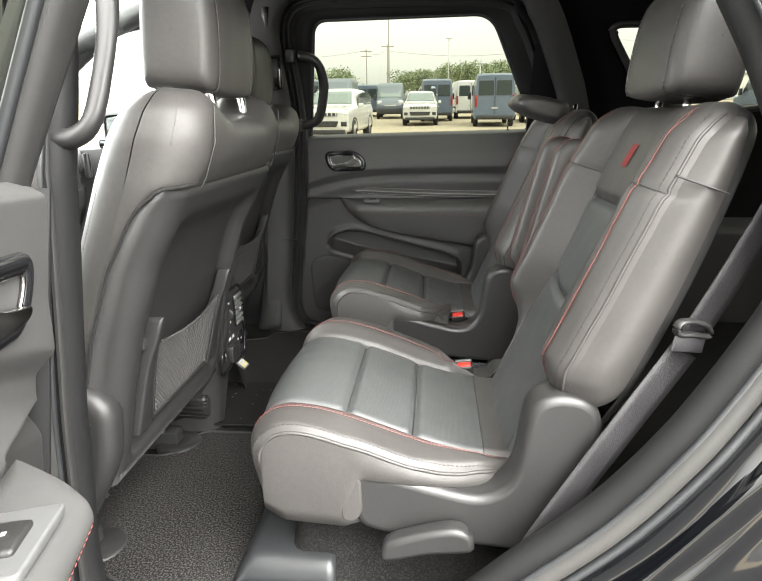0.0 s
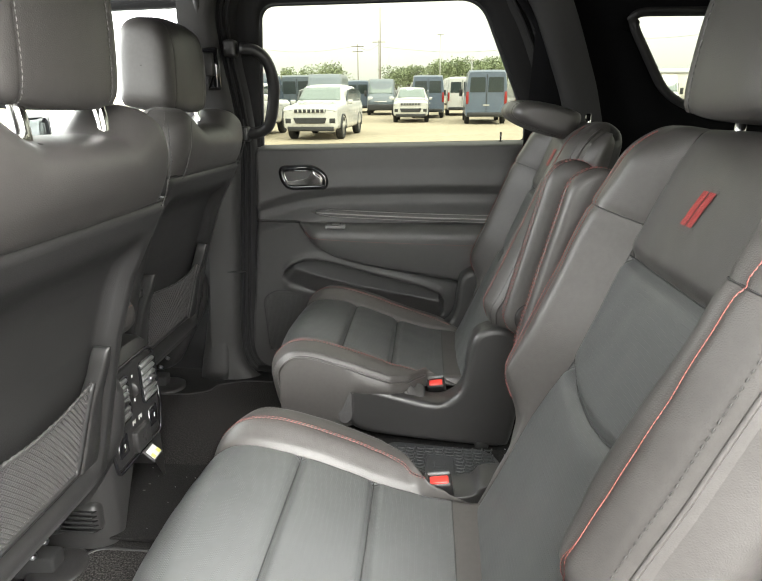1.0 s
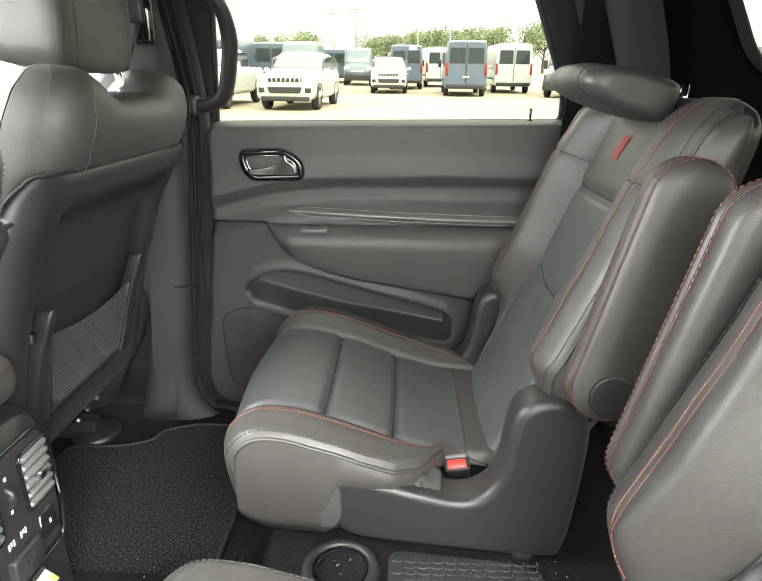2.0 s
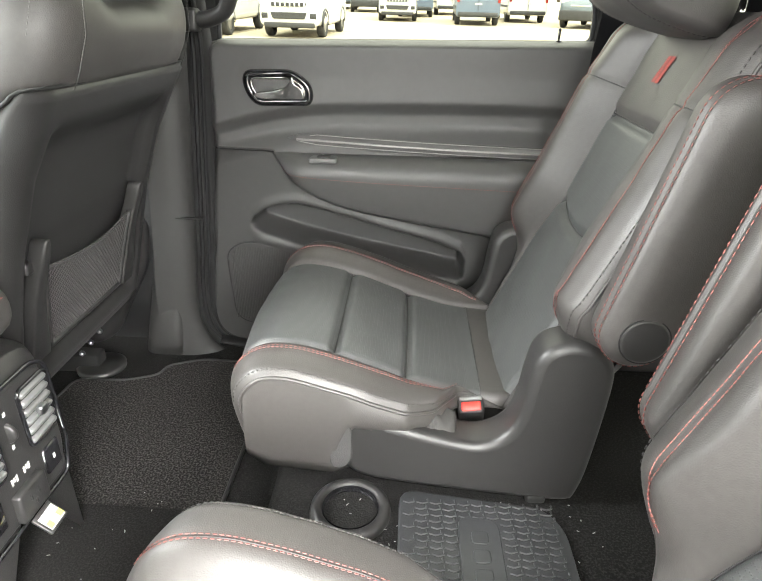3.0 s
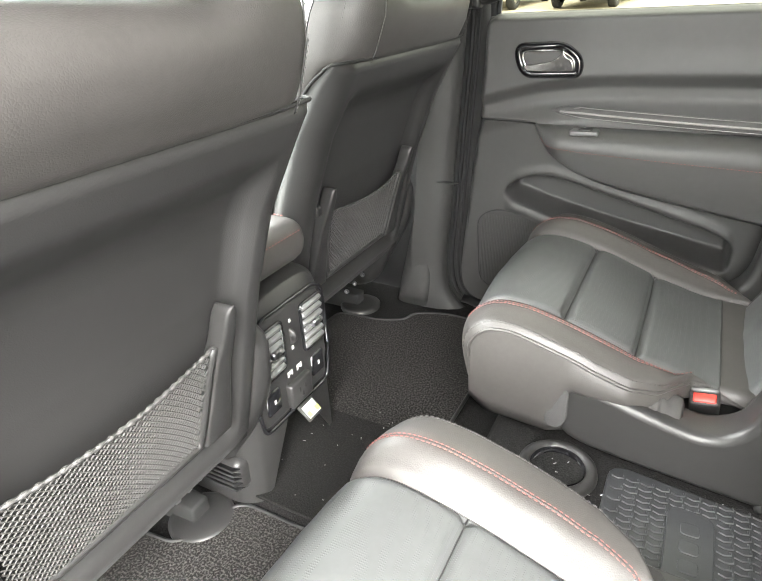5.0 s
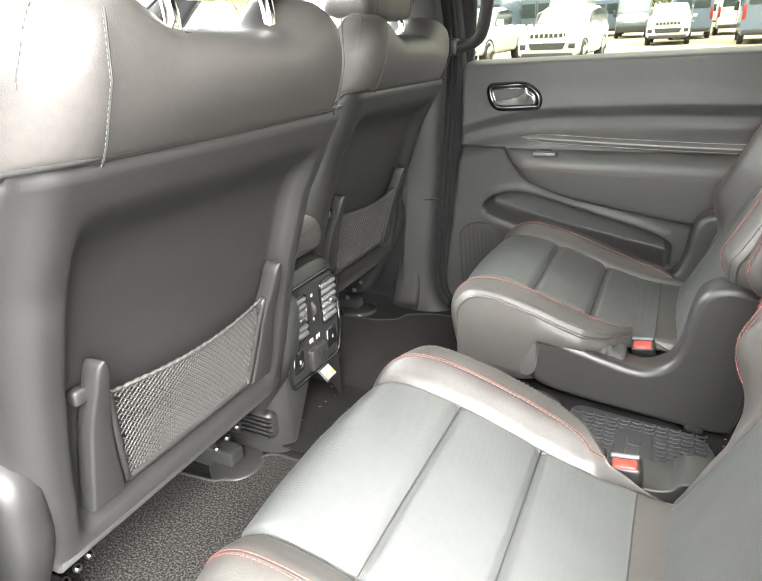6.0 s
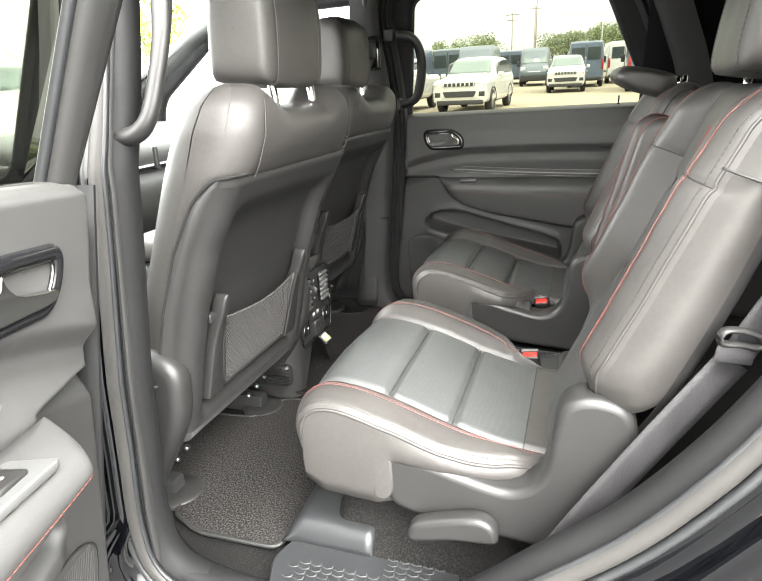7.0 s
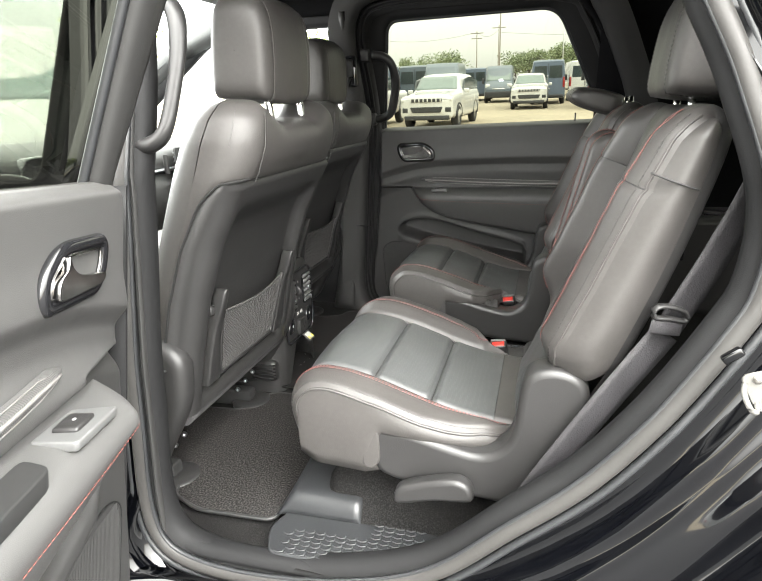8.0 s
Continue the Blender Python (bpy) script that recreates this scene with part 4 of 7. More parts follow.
# middle pillars with their grab handles and belts
for s in (1, -1):
    p = thing("middle_pillar", "charcoal plastic pillar trim between the doors", "trim", kind="structure", base=(-0.5, s * 0.72, 0.6))
    rows = []
    for z in np.concatenate([np.linspace(0.59, 0.95, 14), np.linspace(0.955, 1.74, 26)]):
        yo = float(side_y(z))
        inn = 0.075 if z > 0.95 else 0.075 + 0.02 * float(sstep(0.80, 0.60, z))
        xr = float(np.interp(z, [0.59, 0.63, 0.72, 0.95, 1.3, 1.6, 1.74], [-0.50 if s > 0 else -0.43, -0.495 if s > 0 else -0.44, -0.49 if s > 0 else -0.44, -0.475 if s > 0 else -0.425, -0.450 if s > 0 else -0.400, -0.450 if s > 0 else -0.405, -0.435 if s > 0 else -0.39]))
        xf = float(np.interp(z, [0.59, 0.95, 1.3, 1.74], [-0.62, -0.56, -0.53, -0.49]))
        ins = 0.0 if z <= 0.95 else 0.004
        sec = spline([(xr, yo - 0.002), (xr - 0.004, yo - 0.03), (xr - 0.022, yo - inn + ins + 0.008), (xr - 0.045, yo - inn + ins), (xf + 0.03, yo - inn + ins), (xf + 0.004, yo - inn + 0.02), (xf, yo - 0.002)], 22)
        rows.append([(x, s * y, z) for x, y in sec])
    part("cover", sheet(np.array(rows) if s < 0 else np.array(rows)[:, ::-1], -0.004), TRIM, p)
    part("joint", box((-0.545, min(s * 0.697, s * 0.708), 0.9505), (-0.435, max(s * 0.697, s * 0.708), 0.9535), 0.0), BLACKGAP, p)
    # grab handle: a bent bar on the pillar
    h = thing("grab_handle", "black moulded grab handle on the pillar", "grab handle", "grab handles", base=(-0.40, s * 0.69, 1.36))
    zz = [1.372, 1.375, 1.395, 1.45, 1.51, 1.565, 1.592, 1.598]
    xx = [-0.408, -0.375, -0.338, -0.318, -0.308, -0.318, -0.345, -0.385] if s > 0 else [-0.408, -0.380, -0.358, -0.346, -0.340, -0.344, -0.360, -0.388]
    pts = spline([(x, s * (float(side_y(z)) - 0.03), z) for x, z in zip(xx, zz)], 36)
    part("bar", tube(pts, [(0.021 if s > 0 else 0.018) - 0.004 * math.sin(math.pi * k / 35) for k in range(36)], 14, flat=0.8), SHELL, h)
    for z in (1.372, 1.598):
        part("foot", box((-0.43, s * (float(side_y(z)) - 0.035) - 0.018, z - 0.022), (-0.395, s * (float(side_y(z)) - 0.035) + 0.018, z + 0.022), 0.008, 3), SHELL, h)
    if s < 0:
        continue
    b = thing("belt_guide", "black shoulder belt guide with grey webbing on the pillar", "seat belt", "pillar belt guides", base=(-0.47, s * 0.63, 1.55))
    yb = float(side_y(1.545)) - 0.085
    part("escutcheon", box((-0.505, s * yb - 0.012, 1.49), (-0.435, s * yb + 0.012, 1.60), 0.010, 3), GLOSS, b)
    part("loop", box((-0.495, s * yb - s * 0.018 - 0.008, 1.525), (-0.445, s * yb - s * 0.018 + 0.008, 1.585), 0.006, 2), SHELL, b)
    path = spline([(-0.47, s * (yb - 0.022), 1.53), (-0.50, s * (yb - 0.03), 1.46), (-0.56, s * (yb - 0.04), 1.36), (-0.70, s * (yb - 0.06), 1.10), (-0.80, s * (yb + 0.0), 0.80)], 20)
    P = np.array([[(q[0] + k, q[1], q[2]) for k in (-0.022, -0.011, 0, 0.011, 0.022)] for q in path])
    part("webbing", sheet(P, 0.0015), WEB, b)


# ---- seats ----
def cluster(a, b, n, k=0.75):
    """Steps from a to b, closer together at both ends."""
    u = np.linspace(0, 1, n)
    return a + (b - a) * ((1 - k) * u + k * (0.5 - 0.5 * np.cos(math.pi * u)))


def head_pad(m, w, dep, hgt, soft=False):
    """A padded head restraint: its foot at the origin of m, its face towards -x. Gives the skin, side seams and the underside."""
    prof = [(-0.36 * dep, 0.0), (-0.48 * dep, 0.06 * hgt), (-0.50 * dep, 0.35 * hgt), (-0.46 * dep, 0.72 * hgt), (-0.32 * dep, 0.94 * hgt), (-0.02 * dep, 1.0 * hgt),
            (0.29 * dep, 0.965 * hgt), (0.45 * dep, 0.82 * hgt), (0.50 * dep, 0.45 * hgt), (0.49 * dep, 0.08 * hgt), (0.36 * dep, 0.0)]
    if soft:
        prof = [(-0.30 * dep, 0.0), (-0.47 * dep, 0.08 * hgt), (-0.50 * dep, 0.35 * hgt), (-0.42 * dep, 0.72 * hgt), (-0.22 * dep, 0.96 * hgt), (0.05 * dep, 1.0 * hgt),
                (0.33 * dep, 0.90 * hgt), (0.47 * dep, 0.62 * hgt), (0.50 * dep, 0.30 * hgt), (0.44 * dep, 0.06 * hgt), (0.26 * dep, 0.0)]
    loop = spline(prof, 56, closed=True)
    c = np.array((0.0, 0.48 * hgt))
    cols, seams = [], []
    ws = np.concatenate([cluster(-1, -0.72, 12, 0.5), np.linspace(-0.70, 0.70, 15), cluster(0.72, 1, 12, 0.5)])
    for q in ws:
        t = abs(q)
        k = 1 - (0.10 if soft else 0.06) * sstep(0.30, 0.72, t) - (0.44 if soft else 0.34) * (1 - math.sqrt(max(0, 1 - (max(0, t - 0.72) / 0.2805) ** 2)))
        k -= 0.020 * math.exp(-((t - 0.72) / 0.018) ** 2)
        cols.append([(c[0] + (p[0] - c[0]) * k, q * w / 2, c[1] + (p[1] - c[1]) * k) for p in loop])
    P = np.array(cols)
    d = grid(P, False, True)
    caps = []
    for e in (0, -1):
        mid_pt = P[e].mean(0)
        caps.append(grid(np.array([[mid_pt + (p - mid_pt) * f for p in P[e]] for f in (0.02, 0.6, 1.0)]), False, True))
    body = cleaned(joined(d, *caps), 1e-4)
    body.transform(m)
    for e, sg in ((12, -1), (-13, 1)):
        seams.append([m @ Vector(tuple(v + (v - np.array((0, v[1], 0.48 * hgt))) * 0.006)) for v in P[e]])
    return body, [[tuple(v) for v in s_] for s_ in seams]


def chair(s):
    """A second-row chair; s is the side of the car (+1 far, -1 near)."""
    Y = s * 0.384
    fold = s > 0
    ch = thing("captain_chair", "black leather captain chair with red stitching, headrest folded forward" if fold else "black leather captain chair with red stitching and upright headrest",
               "car seat", "second-row seats", base=(0.1, Y, 0.71))

    def wy(w):
        return Y + s * w
    # cushion
    prof = np.array(spline([(-0.10, 0.735), (-0.155, 0.738), (-0.186, 0.765), (-0.203, 0.82), (-0.204, 0.882), (-0.172, 0.917), (-0.126, 0.920), (-0.042, 0.898), (0.058, 0.862), (0.141, 0.840), (0.225, 0.832)], 400))
    tg = np.gradient(prof, axis=0)
    tg /= np.linalg.norm(tg, axis=1)[:, None]
    nr = np.stack([-tg[:, 1], tg[:, 0]], 1)
    nr = np.where((nr[:, :1] * (prof[:, :1] - 0.0) + nr[:, 1:] * (prof[:, 1:] - 0.78)) < 0, -nr, nr)
    us = np.linspace(0, 1, 400)
    at = lambda x0: float(us[120:][np.argmin(abs(prof[120:, 0] - x0))])
    seam_u = [at(-0.066), at(0.050)]
    u_end = at(0.172)

    def S(u, w):
        p = np.array([np.interp(u, us, prof[:, k]) for k in (0, 1)])
        n = np.array([np.interp(u, us, nr[:, k]) for k in (0, 1)])
        Wd = 0.268 - 0.040 * max(0, 1 - u / 0.42) ** 2
        if u > 0.4:
            # the aisle side is cut away behind for the buckle
            ends = [0.268, 0.262, 0.238, 0.176, 0.166, 0.165, 0.164] if w < 0 else [0.268, 0.265, 0.257, 0.244, 0.226, 0.204, 0.182]
            Wd = min(Wd, float(np.interp(p[0], [0.0, 0.05, 0.09, 0.13, 0.17, 0.20, 0.23], ends)))
        t = abs(w)
        if t > 0.160:
            t = 0.160 + (t - 0.160) * (Wd - 0.160) / 0.108
        h = 0.020 * float(sstep(0.160, max(0.166, min(0.205, Wd - 0.012)), t)) * float(sstep(0.18, 0.5, u)) * float(sstep(0.235, 0.15, p[0])) - 0.006 * float(sstep(0.215, 0.262, t))
        h -= 0.009 * math.exp(-((t - 0.160) / 0.006) ** 2) * (1 if u > 0.25 else 0.4)
        if t < 0.160:
            for su in seam_u:
                h -= 0.010 * math.exp(-((u - su) / 0.011) ** 2)
            h += 0.007 * math.sin(math.pi * np.clip((u - 0.3) / 0.6, 0, 1)) * math.cos(t / 0.160 * 1.5)
        h += 0.0012 * noise.noise((p[0] * 26, w * 26 + s * 3, 1.7))
        r = 0.018
        e = max(0.0, t - (Wd - r)) / r
        h -= r * (1 - math.sqrt(max(0, 1 - min(e, 0.985) ** 2)))
        h -= 0.0035 * math.exp(-((t - (Wd - 0.004)) / 0.003) ** 2)
        bow = -0.030 * (1 - (t / 0.262) ** 2) * float(sstep(0.55, 0.25, u))
        q = p + n * h
        return (q[0] + bow, wy(math.copysign(min(t, Wd), w)), q[1])

    cush = part("cushion", grid(np.array([[S(u, w) for w in cluster(-0.268, -0.160, 26, 0.6)] for u in cluster(0, 1, 110, 0.2)])), LEATHER, ch, "smooth black leather side pads")
    other = grid(np.array([[S(u, w) for w in cluster(0.160, 0.268, 26, 0.6)] for u in cluster(0, 1, 110, 0.2)]))
    part("side_pad", other, LEATHER, ch)
    for a, b in ((0.0, seam_u[0]), (seam_u[0], seam_u[1]), (seam_u[1], u_end)):
        part("seat_panel", grid(np.array([[S(u, w) for w in cluster(-0.160, 0.160, 36)] for u in cluster(a, b, 40)])), PERFORATED, ch, "perforated black leather panel")
    part("rear_strip", grid(np.array([[S(u, w) for w in cluster(-0.160, 0.160, 30)] for u in cluster(u_end, 1, 14)])), LEATHER, ch)

    def lower(x):
        return float(np.interp(x, [-0.2, -0.16, -0.055, -0.046, -0.03, 0.06, 0.15, 0.215], [0.79, 0.762, 0.755, 0.79, 0.842, 0.832, 0.815, 0.815]))
    for sg in (-1, 1):
        rows = []
        for u in cluster(0, 1, 110, 0.2):
            e = np.array(S(u, sg * 0.268))
            x = max(e[0], -0.16) if e[2] < 0.80 else e[0]
            zt = lower(x)
            tgt = np.array((max(x, -0.14) if u < 0.3 else x, e[1], min(zt, e[2])))
            rows.append([tuple(e + (tgt - e) * k + np.array((0, sg * s * 0.005 * math.sin(math.pi * k), 0))) for k in (0, 0.15, 0.35, 0.6, 0.85, 1.0)] + [(tgt[0] + (0.03 if x < -0.05 else 0), tgt[1] - sg * s * 0.02, tgt[2] - 0.004), (tgt[0] + (0.05 if x < -0.05 else 0), tgt[1] - sg * s * 0.10, tgt[2] - 0.004)])
        part("skirt", grid(np.array(rows)), LEATHER, ch)
        far_u = at(0.128) if sg < 0 else 0.97
        line = [np.array(S(u, sg * 0.2585)) + np.array((0, 0, 0.0010)) for u in np.linspace(0.30, far_u, 160)]
        part("edge_piping", tube([np.array(S(u, sg * 0.2665)) for u in np.linspace(0.20, far_u, 120)], 0.0030, 6), LEATHER, ch)
        part("edge_stitching", thread(line, 0.0044, 0.0030, 0.0008), STITCH, ch, "dark grey thread")
        for off in (0.2055, 0.2110):
            ln = [np.array(S(u, sg * off)) + np.array((0, 0, 0.0010)) for u in np.linspace(0.34, min(0.96, far_u), 200)]
            part("stitching", thread(ln, 0.0046, 0.0022, 0.0006), RED, ch, "red double stitching")
        ln = [np.array(S(u, sg * 0.20825)) + np.array((0, 0, 0.0002)) for u in np.linspace(0.34, min(0.96, far_u), 120)]
        part("seam", tube(ln, 0.0011, 5), DARKTHREAD, ch)
    # sewn joints of the seat panels
    for w in (-0.160, 0.160):
        part("seam", tube([np.array(S(u, w)) + np.array((0, 0, 0.0006)) for u in np.linspace(0.27, u_end, 110)], 0.0010, 5), DARKTHREAD, ch)
    for su in seam_u + [u_end]:
        part("seam", tube([np.array(S(su, w)) + np.array((0, 0, 0.0006)) for w in np.linspace(-0.160, 0.160, 40)], 0.0011, 5), DARKTHREAD, ch)
    # felt tongue in the slot of the skirt
    for sg in (-1, 1):
        part("slot_flap", plate(rounded([(-0.062, 0.768), (-0.066, 0.83), (-0.05, 0.852), (-0.030, 0.848), (-0.028, 0.785), (-0.04, 0.765)], 0.012), "y", *sorted((wy(sg * 0.240), wy(sg * 0.2715))), 0.004), FLAP if sg < 0 else LEATHER, ch, "grey felt flap" if sg < 0 else "black leather flap")

    # moulded side shields and the seat base
    shield = spline([(-0.040, 0.770), (-0.048, 0.835), (-0.030, 0.862), (0.03, 0.848), (0.09, 0.832), (0.155, 0.820), (0.195, 0.838), (0.213, 0.875), (0.220, 0.93), (0.228, 0.972), (0.248, 0.992),
                     (0.278, 0.998), (0.312, 0.990), (0.332, 0.965), (0.336, 0.92), (0.328, 0.80), (0.318, 0.738), (0.30, 0.718), (0.20, 0.722), (0.05, 0.736), (-0.015, 0.748)], 110, closed=True)
    for sg in (-1, 1):
        low_tower = s < 0 and sg < 0
        shape_ = [(p[0], p[1] if not low_tower or p[1] < 0.80 else 0.80 + (p[1] - 0.80) * 0.16) for p in shield]
        part("side_shield", plate(shape_, "y", *sorted((wy(sg * 0.200), wy(sg * 0.268))), 0.014, 4), SHELL, ch, "satin black moulded side shield")
    part("base", box((-0.03, Y - 0.21, 0.712), (0.31, Y + 0.21, 0.785), 0.02, 3), SHELL, ch)
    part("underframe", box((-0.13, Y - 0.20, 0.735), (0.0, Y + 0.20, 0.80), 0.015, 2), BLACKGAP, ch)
    for sg in (-1, 1):
        part("bracket", box((0.240, wy(sg * 0.262) - 0.007, 0.712), (0.272, wy(sg * 0.262) + 0.007, 0.732), 0.006), BLACKGAP, ch)
    # fold lever on the outer side
    lv = spline([(0.005, 0.722), (0.012, 0.752), (0.06, 0.772), (0.115, 0.785), (0.142, 0.775), (0.150, 0.752), (0.140, 0.742), (0.08, 0.735), (0.03, 0.722)], 44, closed=True)
    part("fold_lever", plate([tuple(p) for p in lv], "y", *sorted((wy(0.272), wy(0.305))), 0.011, 4), SHELL, ch, "satin black fold lever")

    # backrest
    bp = np.array(spline([(0.205, 0.815), (0.236, 0.88), (0.282, 0.985), (0.328, 1.09), (0.370, 1.19), (0.400, 1.265), (0.424, 1.335), (0.440, 1.376), (0.458, 1.402), (0.480, 1.404), (0.495, 1.375),
                          (0.480, 1.30), (0.436, 1.15), (0.380, 1.0), (0.335, 0.90)], 500))
    bt = np.gradient(bp, axis=0)
    bt /= np.linalg.norm(bt, axis=1)[:, None]
    bn = np.stack([-bt[:, 1], bt[:, 0]], 1)
    bu = np.linspace(0, 1, 500)
    k_top = int(np.argmax(bp[:, 1]))
    u_top = bu[k_top]
    atz = lambda z0: float(bu[:k_top][np.argmin(abs(bp[:k_top, 1] - z0))])
    b_seam = [atz(1.245), atz(1.095)]

    def wi(z):
        return float(0.150 - 0.022 * sstep(0.98, 1.11, z) + 0.012 * sstep(1.10, 1.25, z) - 0.022 * sstep(1.25, 1.42, z))

    def width(u, z):
        if u > u_top:
            return float(np.interp(z, [0.9, 1.0, 1.30, 1.37, 1.395, 1.406], [0.235, 0.255, 0.262, 0.260, 0.250, 0.238]))
        return float(np.interp(z, [0.82, 0.93, 0.965, 0.985, 1.01, 1.04, 1.30, 1.37, 1.395, 1.406], [0.17, 0.18, 0.215, 0.242, 0.258, 0.264, 0.264, 0.261, 0.250, 0.238]))

    def B(u, w):
        p = np.array([np.interp(u, bu, bp[:, k]) for k in (0, 1)])
        n = np.array([np.interp(u, bu, bn[:, k]) for k in (0, 1)])
        if n[0] > 0 and u < u_top * 0.9:
            n = -n
        z = p[1]
        Wd = width(u, z)
        t = abs(w)
        front_side = float(sstep(u_top + 0.01, u_top - 0.06, u))
        bol = float(sstep(0.955, 1.03, z)) * (0.053 - 0.016 * float(sstep(1.25, 1.38, z))) * front_side
        i = wi(z)
        h = bol * float(sstep(i - 0.004, i + 0.050, t)) * (1 - 0.30 * float(sstep(0.205, 0.264, t)))
        if t <= i + 0.02:
            h -= 0.008 * math.exp(-((t - i) / 0.006) ** 2) * front_side
        if t < i:
            dip = b_seam[1] + 0.020 * (1 - (t / i) ** 2) * -1
            for su in (b_seam[0], dip):
                h -= 0.011 * math.exp(-((u - su) / 0.008) ** 2)
            h += 0.006 * math.cos(t / i * 1.5) * front_side
        elif u < u_top:
            h -= 0.003 * math.exp(-((u - atz(1.285)) / 0.004) ** 2) * front_side
            h -= 0.004 * math.exp(-((t - 0.206) / 0.004) ** 2) * front_side
        h += 0.0014 * noise.noise((p[1] * 24, w * 24 + s * 5, 7.7)) * front_side
        r = 0.024
        e = max(0.0, t - (Wd - r)) / r
        h -= r * (1 - math.sqrt(max(0, 1 - min(e, 0.985) ** 2)))
        q = p + n * h
        return (q[0], wy(math.copysign(min(t, Wd), w)), q[1])

    rngs = [(0.0, b_seam[1]), (b_seam[1], b_seam[0]), (b_seam[0], u_top)]
    for a, b in rngs:
        part("back_panel", grid(np.array([[B(u, w * wi(float(np.interp(u, bu, bp[:, 1])))) for w in cluster(-1, 1, 36)] for u in cluster(a, b, 44)])), PERFORATED if b < u_top else LEATHER, ch, "perforated black leather back panel" if b < u_top else "smooth black leather upper panel")
    for sg in (-1, 1):
        rows = []
        for u in cluster(0, u_top, 120, 0.2):
            z = float(np.interp(u, bu, bp[:, 1]))
            i, Wd = wi(z), width(u, z)
            rows.append([B(u, sg * (i + (Wd - i) * k)) for k in cluster(0, 1, 26, 0.6)])
        part("bolster", grid(np.array(rows)), LEATHER, ch, "smooth black leather bolster")
    rows = []
    for u in cluster(u_top, 1, 60, 0.2):
        z = float(np.interp(u, bu, bp[:, 1]))
        rows.append([B(u, k * width(u, z)) for k in cluster(-1, 1, 40, 0.7)])
    part("back_shell", grid(np.array(rows)), SHELL, ch, "black plastic seat back")
    # side walls of the backrest
    for sg in (-1, 1):
        rows = []
        f0 = (atz(0.970) / u_top - 0.10) / 0.90
        for f in np.linspace(f0, 1.0, 80):
            uf = u_top * (0.10 + 0.90 * f)
            zf = float(np.interp(uf, bu, bp[:, 1]))
            ub = 1 - (1 - u_top) * f
            a = np.array(B(uf, sg * width(uf, zf)))
            zb = float(np.interp(ub, bu, bp[:, 1]))
            b = np.array(B(ub, sg * width(ub, zb)))
            rows.append([tuple(a + (b - a) * k + np.array((0, sg * s * 0.020 * math.sin(math.pi * k), 0))) for k in np.linspace(0, 1, 15)])
        foot_ = [[tuple(np.array(p) + np.array((0.0, -sg * s * d_, -z_))) for p in rows[0]] for d_, z_ in ((0.080, 0.0), (0.030, 0.006), (0.012, 0.007), (0.003, 0.004))]
        part("side_panel", grid(np.array(foot_ + rows)), LEATHER, ch, "smooth black leather side panel")
        part("foot_stitching", thread([np.array(p) + np.array((0, sg * s * 0.0012, 0.010)) for p in rows[0]], 0.0044, 0.0030, 0.0008), STITCH, ch, "dark grey thread")
        us_ = np.linspace(atz(0.99), u_top - 0.02, 170)
        def bz(u, d):
            z = float(np.interp(u, bu, bp[:, 1]))
            return np.array(B(u, sg * (width(u, z) - d)))
        part("edge_stitching", thread([bz(u, 0.012) + np.array((-0.0014, 0, 0.0008)) for u in us_], 0.0044, 0.0030, 0.0008), STITCH, ch, "dark grey thread")
        # cross seam on the side panel
        part("cross_seam", tube([(x, wy(sg * (0.2655 + 0.021 * math.sin(math.pi * (x - 0.388) / 0.085))), 1.319 - 0.35 * (x - 0.388)) for x in np.linspace(0.390, 0.455, 14)], 0.0016, 6), DARKTHREAD, ch)
        part("edge_piping", tube([bz(u, 0.004) for u in us_], 0.0024, 6), LEATHER, ch)
        for off in (0.0525, 0.0575):
            part("stitching", thread([bz(u, off) + np.array((-0.0016, 0, 0.0007)) for u in us_], 0.0038, 0.0011, 0.0006), RED, ch, "red double stitching")
    # sewn joints of the back panels
    for sg in (-1, 1):
        ln = []
        for u in np.linspace(0.06, u_top - 0.01, 120):
            ln.append(np.array(B(u, sg * wi(float(np.interp(u, bu, bp[:, 1]))))) + np.array((-0.0006, 0, 0.0003)))
        part("seam", tube(ln, 0.0010, 5), DARKTHREAD, ch)
        ln = []
        for k in np.linspace(0.02, 0.97, 24):
            i, Wd = wi(1.285), width(atz(1.285), 1.285)
            ln.append(np.array(B(atz(1.285), sg * (i + (Wd - i) * k))) + np.array((-0.0006, 0, 0.0003)))
        part("seam", tube(ln, 0.0011, 5), DARKTHREAD, ch)
    for k_, sag in ((0, 0.0), (1, -0.020)):
        ln = []
        for w in np.linspace(-1, 1, 44):
            u = b_seam[k_] + sag * (1 - w * w)
            ln.append(np.array(B(u, w * wi(float(np.interp(u, bu, bp[:, 1]))))) + np.array((-0.0006, 0, 0.0003)))
        part("seam", tube(ln, 0.0011, 5), DARKTHREAD, ch)
    # embroidered slanted marks
    uc = atz(1.325)
    for off in (-0.010, 0.010):
        P = np.array([[np.array(B(uc + (k - 0.5) * 0.034, -s * (off * 0.75 + (0.5 - k) * -0.016 * 1.0) + j * 0.0063)) + np.array((-0.0014, 0, 0.0008)) for j in (-1, 0, 1)] for k in np.linspace(0, 1, 8)])
        part("badge_bar", grid(P), REDBADGE, ch, "red embroidered slanted bar")
